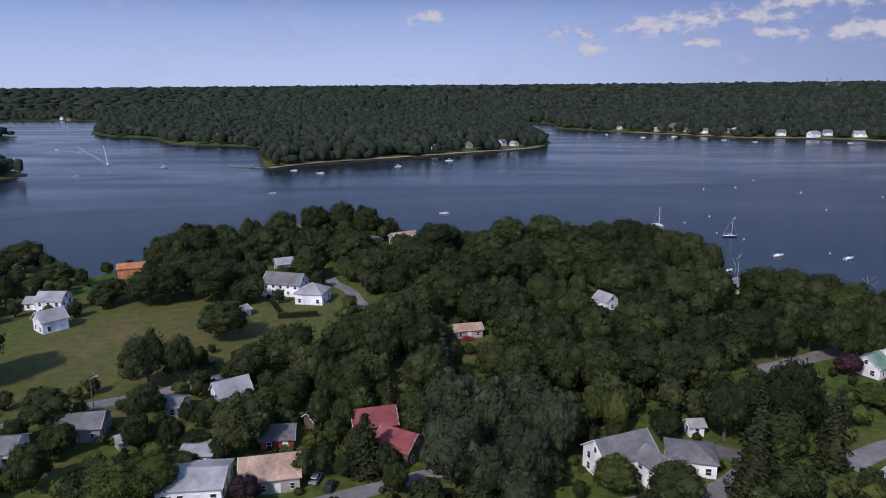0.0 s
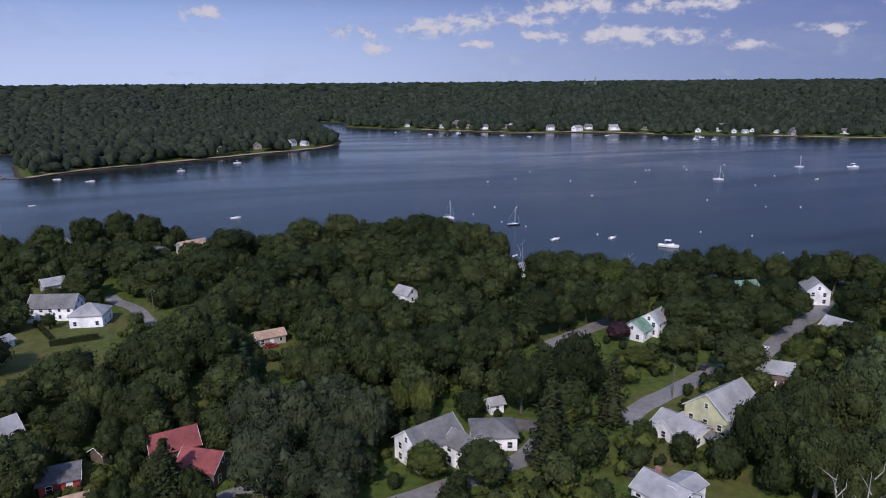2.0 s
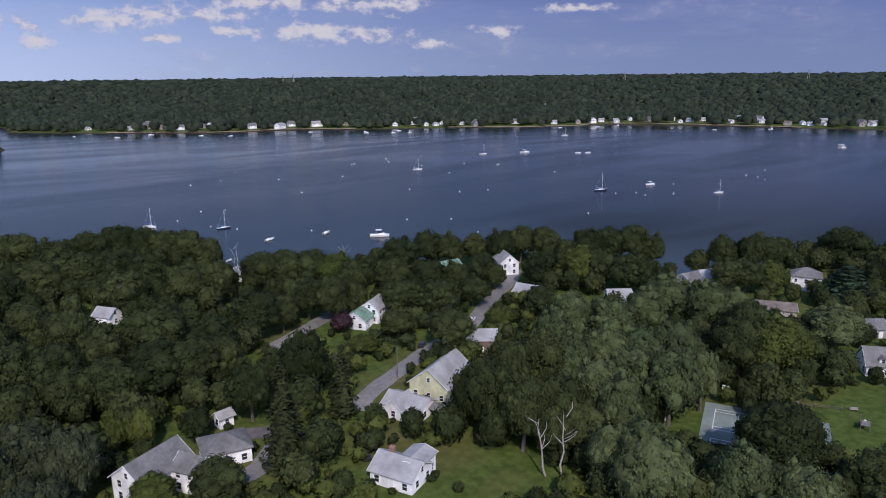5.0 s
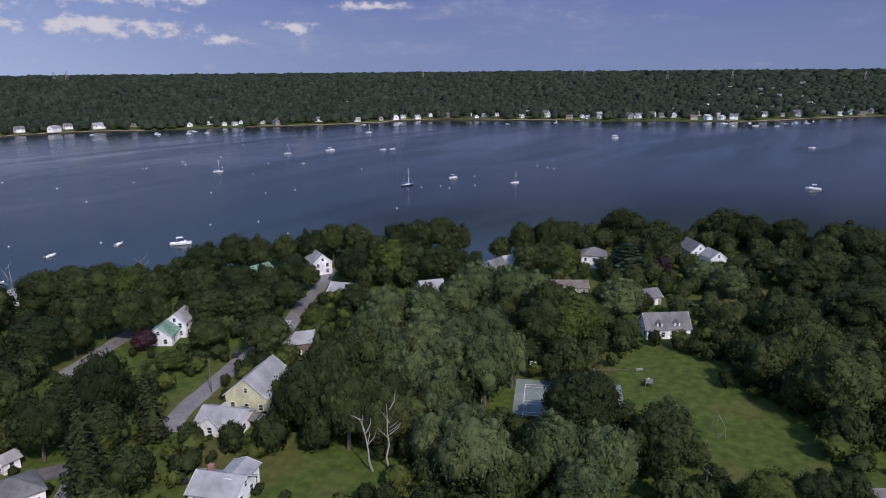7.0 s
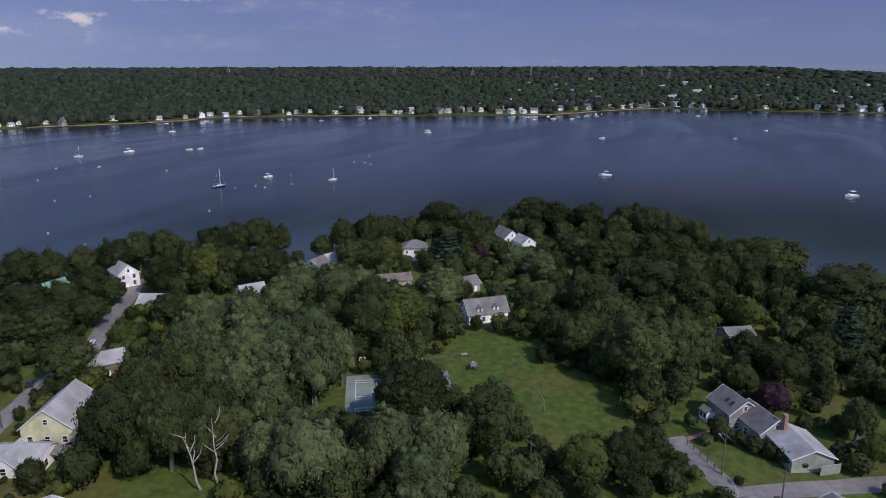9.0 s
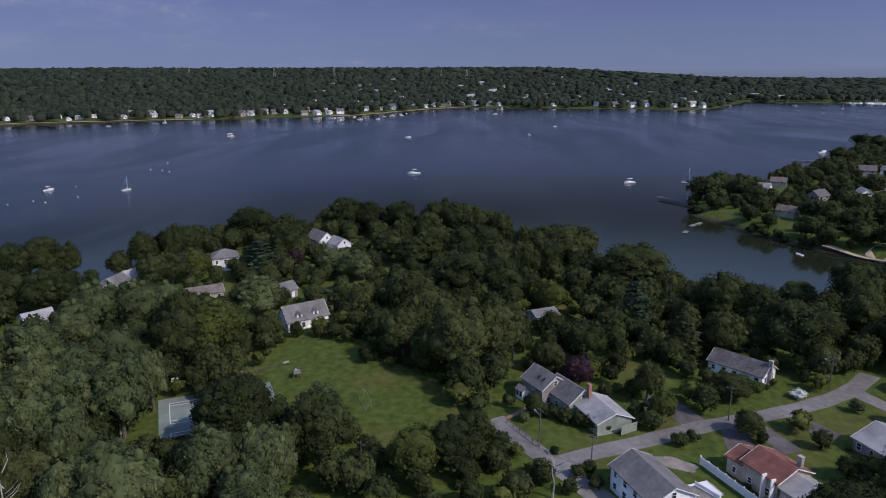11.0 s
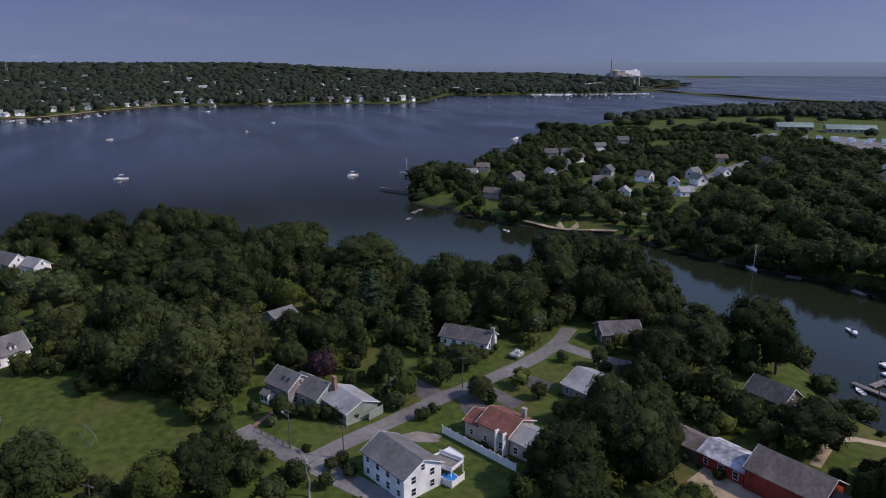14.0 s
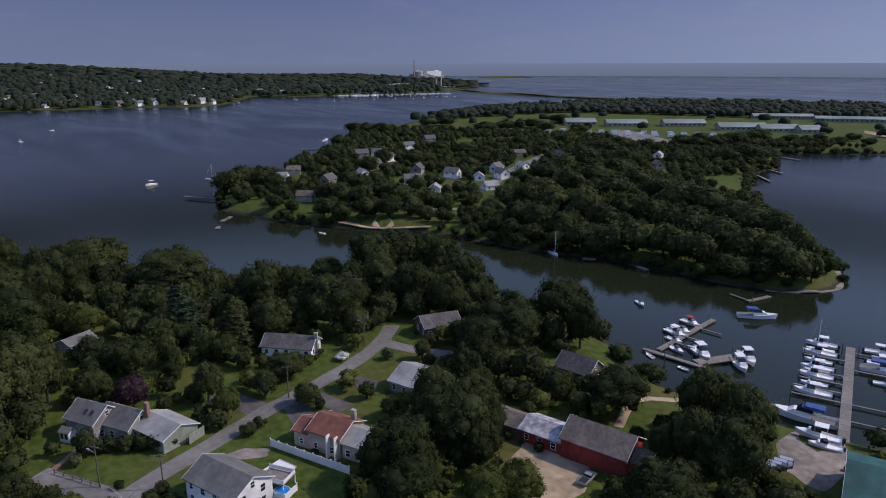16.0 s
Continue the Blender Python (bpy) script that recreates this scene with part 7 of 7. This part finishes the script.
for i in range(2600):
    x, y = r6.uniform(-130, 215), r6.uniform(-150, 215)
    d, az = math.hypot(x, y), math.degrees(math.atan2(-x, y))
    if not (92 < d < 215 and -168 < az < 40) or shrub_count > 285:
        continue
    q = r6.uniform(1.0, 2.6)
    if in_house(x, y, q + 0.5) or paved(x, y, q + 0.6) or any((x - a) ** 2 + (y - b) ** 2 < (z * 0.9) ** 2 for a, b, z in NO_TREES):
        continue
    if float(shore_distance(np.array([x]), np.array([y]), OWN)[0]) < 4:
        continue
    shrub(x, y, q, q * r6.uniform(1.0, 1.8), r6.choice(("oak_leaf", "oak_leaf", "lime_leaf", "pale_leaf")), "loose green bush in the undergrowth")
shrub(162, -86, 2.2, 2.6, "hydrangea", "big bush covered in white flowers")
for x, y, q in ((151, -22, 2.2), (149, -25, 2.4), (147, -28, 2.3), (145, -31, 2.5), (144.5, -34, 2.0), (128, -27, 1.6), (126, -24, 1.8), (122, -27, 2.0), (134.5, -20.5, 1.2)):
    shrub(x, y, q, q * 1.5, "oak_leaf", "dense dark green bush beside the house")


def hedge(x0, y0, x1, y1, w, h, label):
    L = math.hypot(x1 - x0, y1 - y0)
    n = int(L * 14 * (w + 2 * h) / 2)
    r = np.random.default_rng(int(L))
    u, v, z = r.uniform(-L / 2, L / 2, n), r.uniform(-w / 2, w / 2, n), r.uniform(0, h, n)
    face = r.integers(0, 3, n)
    v = np.where(face == 0, -w / 2, np.where(face == 1, w / 2, v))
    z = np.where(face == 2, h, z)
    nrm = np.stack([0 * u, np.where(face == 0, -1.0, np.where(face == 1, 1.0, 0)), np.where(face == 2, 1.0, 0.3)], 1)
    leaves = leaf_cards(np.stack([u, v, z], 1) + r.normal(0, 0.08, (n, 3)), nrm, 0.3, r)
    bm = boxes((-L / 2, -w / 2 + 0.1, -0.3, L / 2, w / 2 - 0.1, h - 0.1))
    ob = thing("hedge", pose((x0 + x1) / 2, (y0 + y1) / 2, ground_z(x0, y0), 0, 0, math.degrees(math.atan2(y1 - y0, x1 - x0))), label, "hedge", "hedges")
    part("core", bm, "oak_leaf", ob)
    part("foliage", crown_mesh("foliage", leaves, "oak_leaf"), None, ob)


hedge(-60, 236.5, -46, 239, 1.6, 1.8, "clipped dark green hedge in front of the white house")
hedge(-70, 262, -61, 243, 1.2, 1.3, "low dark green hedge along the garden")
hedge(186, 24, 176, 8, 1.6, 2.0, "dark green hedge along the edge of the lawn")

# ---- fences, poles, small things ----
def fence(x0, y0, x1, y1, h, label, gap=2.4, material="trim", solid=True):
    L = math.hypot(x1 - x0, y1 - y0)
    n = max(1, round(L / gap))
    f = thing("fence", pose(x0, y0, ground_z(x0, y0), 0, 0, math.degrees(math.atan2(y1 - y0, x1 - x0))), label, "fence", "fences")
    post = mesh_of("post", boxes((-0.08, -0.08, -0.3, 0.08, 0.08, h + 0.12), (-0.12, -0.12, h + 0.12, 0.12, 0.12, h + 0.22)), material)
    if solid:
        panel = mesh_of("panel", boxes((0.1, -0.03, 0.08, L / n - 0.1, 0.03, h)), material)
    else:
        panel = mesh_of("rail", boxes((0.08, -0.03, h * 0.45, L / n - 0.08, 0.03, h * 0.55), (0.08, -0.03, h * 0.88, L / n - 0.08, 0.03, h)), material)
    for i in range(n + 1):
        p = new("post", post)
        p.parent, p.location = f, (i * L / n, 0, 0)
        if i < n:
            q = new("panel" if solid else "rail", panel)
            q.parent, q.location = f, (i * L / n, 0, 0)


fence(131, -51, 111, -59.5, 1.9, "white vinyl privacy fence between two gardens")
fence(-78, 266, -69, 262, 1.2, "white garden fence beside the hedge")
fence(-88, 279, -80, 272, 1.5, "white board fence beside the grey house")
fence(148, -11, 137, -17.5, 1.0, "low wooden rail fence along the lawn", 2.6, "bark", False)
fence(160, 80, 178, 52, 1.0, "low wooden rail fence at the edge of the park", 3.0, "bark", False)
fence(-8, 127, 6, 131, 1.0, "wooden rail fence along the street", 2.6, "bark", False)


def utility_pole(x, y, h, yaw=0, arms=1, lamp=False):
    p = thing("utility_pole", pose(x, y, ground_z(x, y), 0, 0, yaw), "weathered wooden utility pole with a crossarm", "utility pole", "utility poles")
    q = bmesh.new()
    tube(q, (0, 0, -0.5), (0, 0, h), 0.17, 0.12, 8)
    part("post", q, "bark", p)
    for k in range(arms):
        a = part("crossarm", boxes((-1.2, -0.07, h - 0.7 - k * 0.9, 1.2, 0.07, h - 0.55 - k * 0.9)), "bark", p)
        for s in (-1.05, -0.5, 0.5, 1.05):
            q = bmesh.new()
            tube(q, (s, 0, h - 0.55 - k * 0.9), (s, 0, h - 0.33 - k * 0.9), 0.05, 0.04, 6)
            part("insulator", q, "concrete", a)
    if lamp:
        q = bmesh.new()
        tube(q, (0.1, 0, h * 0.8), (1.5, 0, h * 0.86), 0.05, 0.04, 6)
        part("lamp_arm", q, "steel", p)
        part("lamp_head", boxes((1.4, -0.14, h * 0.84, 2.0, 0.14, h * 0.88)), "concrete", p)


for x, y, h, yaw, arms, lamp in ((137.5, -17.5, 9.5, 35, 1, True), (129, -27.5, 8, 60, 1, False), (-92.5, 166.5, 10, 20, 1, True), (120.5, 194, 9.5, 30, 1, True),
                                 (-42, 234, 7, 0, 1, False), (122, 20, 10, 50, 1, False), (108, 143, 9.5, 70, 1, False), (168, -97, 9, 60, 1, True), (66, 246, 13, 0, 1, False),
                                 (-31, 262, 9, 60, 1, True), (150, -64, 9, 60, 1, False), (134, 159, 9, 60, 1, False)):
    utility_pole(x, y, h, yaw, arms, lamp)


def cable(a, b, sag, label="thin black overhead cable"):
    """A sagging wire between two poles."""
    bm = bmesh.new()
    a, b = Vector(a), Vector(b)
    pts = [a.lerp(b, i / 10) - Vector((0, 0, sag * 4 * (i / 10) * (1 - i / 10))) for i in range(11)]
    for p, q in zip(pts, pts[1:]):
        tube(bm, p, q, 0.018, 0.018, 4)
    tagged(new("cable", mesh_of("cable", bm, "tyre")), label, "cable", "overhead cables")


for a, b in (((137.5, -17.5, 13), (129, -27.5, 11.5)), ((137.5, -17.5, 13.2), (122, 20, 13.5)), ((150, -64, 12.5), (168, -97, 12.5)), ((129, -27.5, 11.6), (150, -64, 12.5)),
             ((108, 143, 13), (134, 159, 12.5)), ((134, 159, 12.5), (190, 178, 12))):
    cable(a, b, 0.8)


def car(x, y, yaw, paint, label, pickup=False, z=None):
    c = thing("pickup_truck" if pickup else "car", pose(x, y, (ground_z(x, y) + 0.07) if z is None else z, 0, 0, yaw), label, "car", "parked cars")
    L, W = (5.4, 1.95) if pickup else (4.5, 1.8)
    bm = bmesh.new()
    prof = [(-L / 2, 0.45), (-L / 2, 0.95), (-L * 0.12, 1.0), (L * 0.18, 0.98), (L * 0.46, 0.85), (L / 2, 0.7), (L / 2, 0.4)]
    for s in (-1, 1):
        bm.faces.new([bm.verts.new((px, s * W / 2, pz)) for px, pz in prof])
    bm.verts.ensure_lookup_table()
    n = len(prof)
    for i in range(n):
        bm.faces.new((bm.verts[i], bm.verts[(i + 1) % n], bm.verts[n + (i + 1) % n], bm.verts[n + i]))
    bmesh.ops.recalc_face_normals(bm, faces=bm.faces)
    part("body", bm, paint, c)
    x0, x1 = (-0.05 * L, 0.28 * L) if pickup else (-0.36 * L, 0.24 * L)
    part("window_band", cabin_bm(x0, x1, W * 0.47, 0.93, 1.36, 0.5, 0.88), "pane", c)
    part("roof", cabin_bm(x0 + 0.18, x1 - 0.5, W * 0.41, 1.36, 1.45, 0.12, 0.94), paint, c)
    if pickup:
        part("load_bed", boxes((-L / 2 + 0.12, -W * 0.42, 1.0, -0.1 * L, W * 0.42, 1.03)), "tyre", c)
    for sx in (-0.31, 0.31):
        for sy in (-1, 1):
            q = bmesh.new()
            tube(q, (sx * L, sy * (W / 2 - 0.2), 0.33), (sx * L, sy * (W / 2 + 0.02), 0.33), 0.33, 0.33, 12)
            w = part("wheel", q, "tyre", c)
            q = bmesh.new()
            tube(q, (sx * L, sy * (W / 2), 0.33), (sx * L, sy * (W / 2 + 0.035), 0.33), 0.19, 0.17, 10)
            part("rim", q, "steel", w)


car(80, -97, -75, "car_silver", "silver pickup truck parked on the sand lot", True)
for x, y, yaw, paint, label in ((77, 114.5, 70, "car_dark", "dark car parked beside the white cottage"), (-27.5, 131, 80, "car_silver", "grey car parked in a driveway"),
                                (-24, 128, 80, "car_dark", "black car parked in a driveway"), (245, 52, 20, "car_dark", "dark car on a driveway by the shore"),
                                (158, -48, 120, "car_dark", "dark car parked beside the garage"), (8, 213, 15, "car_red", "dark red car in a clearing"),
                                (112, -128, 20, "car_dark", "dark car beside the boathouse"), (128, 156, 30, "car_dark", "dark car at the roadside"),
                                (140, -112, 50, "car_dark", "dark car in the shade of trees"), (72, -112, 60, "gelcoat", "white car beside the barn"),
                                (-66, 181, 35, "car_silver", "silver car by the street"), (155, 162, 30, "gelcoat", "white car on the street")):
    car(x, y, yaw, paint, label)

# deck, canopy and pool behind the two-storey white house
deck = thing("deck", pose(116.5, -46, 4, 0, 0, 33), "grey wooden deck with a white railing", "deck")
part("floor", boxes((-3, -2.2, 2.0, 3, 2.2, 2.15)), "planks", deck)
for px, py in ((-2.9, -2.1), (2.9, -2.1), (-2.9, 2.1), (2.9, 2.1)):
    part("post", boxes((px - 0.08, py - 0.08, -0.3, px + 0.08, py + 0.08, 3.15)), "trim", deck)
for y0 in (-2.15, 2.15):
    part("railing", boxes((-3, y0 - 0.03, 2.3, 3, y0 + 0.03, 3.1)), "trim", deck)
part("railing", boxes((-3.03, -2.1, 2.3, -2.97, 2.1, 3.1)), "trim", deck)
steps = part("stairs", boxes(*[(3 + i * 0.27, -1.6, 1.9 - i * 0.18, 3.28 + i * 0.27, -0.5, 1.98 - i * 0.18) for i in range(11)]), "planks", deck)
pool = thing("paddling_pool", pose(113, -45.5, 4.0), "bright blue round paddling pool inside a white enclosure", "pool")
q = bmesh.new()
tube(q, (0, 0, 0), (0, 0, 1.0), 1.7, 1.7, 20)
part("rim", q, "trim", pool)
q = bmesh.new()
tube(q, (0, 0, 0.9), (0, 0, 1.03), 1.55, 1.55, 20)
part("pool_cover", q, "pool_blue", pool, "bright blue cover")
fence(115, -42.5, 110.5, -45, 1.6, "white board screen round the pool")
fence(110.5, -45, 112.5, -48.5, 1.6, "white board screen round the pool")
patio = thing("patio_platform", pose(121.4, -48.7, 4, 0, 0, 20), "low white-painted patio platform behind the house", "patio")
part("slab", boxes((-2.4, -2.35, -0.2, 2.4, 2.35, 0.42)), "trim", patio)
for y0 in (-2.38, 2.38):
    part("kerb", boxes((-2.5, y0 - 0.1, -0.2, 2.5, y0 + 0.1, 0.5)), "concrete", patio)
porch = thing("entrance_porch", pose(161, -15.8, 4, 0, 0, 35), "white glazed entrance porch with a small roof", "porch")
part("wall", boxes((-1.3, -1.2, -0.3, 1.3, 1.2, 2.5)), "trim", porch)
part("roof", gable_roof(2.6, 2.4, 2.5, 3.3, 0.25, 0.12), "grey_roof", porch)
for s in (-0.6, 0.6):
    part("window", boxes((s - 0.4, 1.19, 0.9, s + 0.4, 1.24, 2.1)), "pane", porch)


def garage_door(x, y, yaw, w, h, label, material="trim"):
    g = thing("garage_door", pose(x, y, 4, 0, 0, yaw), label, "garage door", "garage doors")
    n = 4
    for i in range(n):
        part("panel", boxes((-w / 2, -0.05, 0.1 + i * h / n + 0.015, w / 2, 0.03, 0.1 + (i + 1) * h / n - 0.015)), material, g)


garage_door(143.65, -38.85, -60, 4.8, 2.3, "grey-green sectional garage door", "green_siding")
garage_door(77.0, -108.1, -74, 3.6, 3.2, "white sliding barn door")


parasol = thing("parasol", pose(-74, 147, 4), "faded red garden parasol on a terrace", "parasol")
q = bmesh.new()
tube(q, (0, 0, 0), (0, 0, 2.6), 0.04, 0.03, 6)
part("pole", q, "steel", parasol)
q = bmesh.new()
tube(q, (0, 0, 2.1), (0, 0, 2.75), 1.7, 0.05, 8)
part("canopy", q, "canvas_red", parasol)
part("base", boxes((-0.3, -0.3, 0, 0.3, 0.3, 0.12)), "concrete", parasol)


def bare_tree(x, y, h, lean, seed):
    r = random.Random(seed)
    t = thing("dead_tree", pose(x, y, ground_z(x, y), lean, 0, seed * 50), "bleached dead tree with bare limbs", "tree", "dead trees")
    q = bmesh.new()
    p = Vector((0, 0, -0.4))
    for i in range(5):
        e = p + Vector((r.uniform(-0.5, 0.5), r.uniform(-0.5, 0.5), h / 5))
        tube(q, p, e, 0.26 * (1 - i / 6), 0.26 * (1 - (i + 1) / 6), 7)
        p = e
    part("trunk", q, "dead_wood", t)
    for i in range(6):
        a, z = r.uniform(0, 6.28), h * r.uniform(0.45, 0.9)
        q = bmesh.new()
        s = Vector((0, 0, z))
        e = s + Vector((math.cos(a) * 1.8, math.sin(a) * 1.8, 1.4))
        tube(q, s, e, 0.1, 0.06, 5), tube(q, e, e + Vector((math.cos(a + 0.7), math.sin(a + 0.7), 1.2)), 0.06, 0.02, 5)
        part("limb", q, "dead_wood", t)


bare_tree(101, 83, 14, -8, 1), bare_tree(103.5, 80.5, 15, 4, 2), bare_tree(141, 79, 12, 5, 3), bare_tree(148, 228, 17, 3, 4), bare_tree(116, 262, 17, 2, 5), bare_tree(118, -18, 10, 2, 6)


def goal(x, y, yaw):
    g = thing("football_goal", pose(x, y, 4, 0, 0, yaw), "white football goal frame on the lawn", "goal", "goals")
    for a, b in (((-3.6, 0, 0), (-3.6, 0, 2.4)), ((3.6, 0, 0), (3.6, 0, 2.4)), ((-3.6, 0, 2.4), (3.6, 0, 2.4)), ((-3.6, 0, 2.4), (-3.6, 1.4, 0)), ((3.6, 0, 2.4), (3.6, 1.4, 0)), ((-3.6, 1.4, 0.05), (3.6, 1.4, 0.05))):
        q = bmesh.new()
        tube(q, a, b, 0.045, 0.045, 6)
        part("bar", q, "steel", g)


goal(157.5, 23.7, 24)


def bench(x, y, yaw):
    b = thing("park_bench", pose(x, y, 4, 0, 0, yaw), "pale wooden park bench", "bench", "park benches")
    part("seat", boxes((-1, -0.2, 0.42, 1, 0.2, 0.48)), "concrete", b)
    part("backrest", boxes((-1, 0.2, 0.55, 1, 0.26, 0.95)), "concrete", b)
    for s in (-0.8, 0.8):
        part("leg", boxes((s - 0.05, -0.2, 0, s + 0.05, 0.2, 0.42)), "dark_roof", b)


bench(168, 70, -55), bench(173, 61, -60), bench(180, 50, -50)
board = thing("notice_board", pose(166, 76, 4, 0, 0, -60), "white board on two legs beside the court", "sign")
part("panel", boxes((-1.2, -0.05, 1.0, 1.2, 0.05, 2.4)), "trim", board)
for s in (-0.9, 0.9):
    part("leg", boxes((s - 0.06, -0.06, 0, s + 0.06, 0.06, 1.0)), "bark", board)
climber = thing("playground_frame", pose(172, 45, 4, 0, 0, 20), "wooden playground frame with a white slide", "playground")
for px in (-1.5, 1.5):
    for py in (-1, 1):
        part("post", boxes((px - 0.08, py - 0.08, 0, px + 0.08, py + 0.08, 2.8)), "bark", climber)
part("platform", boxes((-1.5, -1, 1.5, 1.5, 1, 1.6)), "planks", climber)
q = bmesh.new()
tube(q, (1.4, 0, 1.5), (3.6, 0, 0.1), 0.35, 0.35, 8)
part("slide", q, "trim", climber)
tank = thing("storage_tank", pose(56, -122, 4), "white domed storage tank in the boatyard", "tank")
q = bmesh.new()
tube(q, (0, 0, 0), (0, 0, 2.6), 1.4, 1.4, 16), tube(q, (0, 0, 2.6), (0, 0, 3.4), 1.4, 0.3, 16)
part("shell", q, "trim", tank)
for i in range(5):
    s = thing("storage_rack", pose(60 - i * 0.4, -128 - i * 1.6, 3.6, 0, 0, 20), "grey steel boat rack in the yard", "rack", "boat racks")
    for z in (0.1, 1.1, 2.1):
        part("shelf", boxes((-1.4, -0.6, z, 1.4, 0.6, z + 0.12)), "steel", s)
    for px in (-1.35, 1.35):
        part("upright", boxes((px - 0.06, -0.6, 0, px + 0.06, 0.6, 2.4)), "dark_roof", s)
yard_boat = copy_thing(covered, at(60, -152, 20, 1.1, 3.6))
copy_thing(runabout, at(57, -149, 25, 1.0, 3.6))


# boat wakes and moorings
def wake(x, y, yaw, L, spread, label="pale foamy wake behind a motor boat"):
    bm = bmesh.new()
    for s in (-1, 1):
        prev = None
        for i in range(14):
            t = i / 13
            c = Vector((-t * L, s * spread * t, 0.03))
            w = 0.5 + 1.4 * t * (1 - t)
            row = [bm.verts.new(c + Vector((0, -w, 0))), bm.verts.new(c + Vector((0, w, 0)))]
            if prev:
                bm.faces.new((prev[0], row[0], row[1], prev[1]))
            prev = row
    ob = new("wake", mesh_of("wake", bm, "foam"))
    ob.matrix_basis = pose(x, y, 0.02, 0, 0, yaw)
    tagged(ob, label, "wake", "wakes", "structure")


M["foam"] = mat("foam", (0.16, 0.19, 0.22), (0.55, 0.58, 0.6), 6, 0.5, 0, coarse=20)
wake(-384, 789, -60, 300, 18), wake(-545, 977, 150, 90, 10), wake(-365, 682, 0, 70, 9), wake(-483, 960, 200, 120, 8)


def buoy(x, y):
    b = thing("mooring_buoy", pose(x, y, 0), "small white mooring buoy on the water", "buoy", "mooring buoys")
    q = bmesh.new()
    bmesh.ops.create_icosphere(q, subdivisions=2, radius=0.42)
    bmesh.ops.translate(q, verts=q.verts, vec=(0, 0, 0.15))
    part("ball", q, "gelcoat", b)
    q = bmesh.new()
    tube(q, (0, 0, 0.5), (0, 0, 0.85), 0.05, 0.05, 6)
    part("ring", q, "steel", b)
    return b


r7 = random.Random(9)
first = buoy(260, 330)
for i in range(38):
    x, y = r7.uniform(150, 640), r7.uniform(230, 620)
    if float(shore_distance(np.array([x]), np.array([y]), OWN)[0]) < -25:
        copy_thing(first, pose(x, y, 0))
for i in range(30):
    k = r7.randrange(len(SHORE_ROW) - 1)
    (ax, ay), (bx, by) = SHORE_ROW[k], SHORE_ROW[k + 1]
    t, f = r7.random(), r7.uniform(0.9, 0.965)
    x, y = (ax + (bx - ax) * t) * f, (ay + (by - ay) * t) * f
    if float(heights(np.array([x]), np.array([y]))[1][0]) < -8:
        copy_thing(runabout if i % 3 else covered, at(x, y, r7.uniform(0, 360), 1.1))
for i in range(26):
    x, y = r7.uniform(1450, 1680), r7.uniform(-1150, -560)
    if float(heights(np.array([x]), np.array([y]))[1][0]) < -10:
        copy_thing(white_sloop if i % 3 == 0 else covered, at(x, y, r7.uniform(0, 360), 1.1))


def pylon(x, y, h):
    p = thing("power_pylon", pose(x, y, ground_z(x, y), 0, 0, 30), "thin grey steel power line pylon above the woods", "pylon", "power pylons")
    for sx in (-1, 1):
        for sy in (-1, 1):
            q = bmesh.new()
            tube(q, (sx * 4, sy * 4, 0), (sx * 0.6, sy * 0.6, h), 0.4, 0.3, 5)
            part("leg", q, "concrete", p)
    for z, w in ((0.72, 7), (0.85, 6), (0.97, 4)):
        part("arm", boxes((-w, -0.4, z * h - 0.4, w, 0.4, z * h + 0.4)), "concrete", p)


for x, y in ((2143, 834), (2222, 593), (2263, 410), (2299, 67), (2292, -15), (1150, 2105), (1180, 2090), (1900, 1290)):
    pylon(x, y, 38)
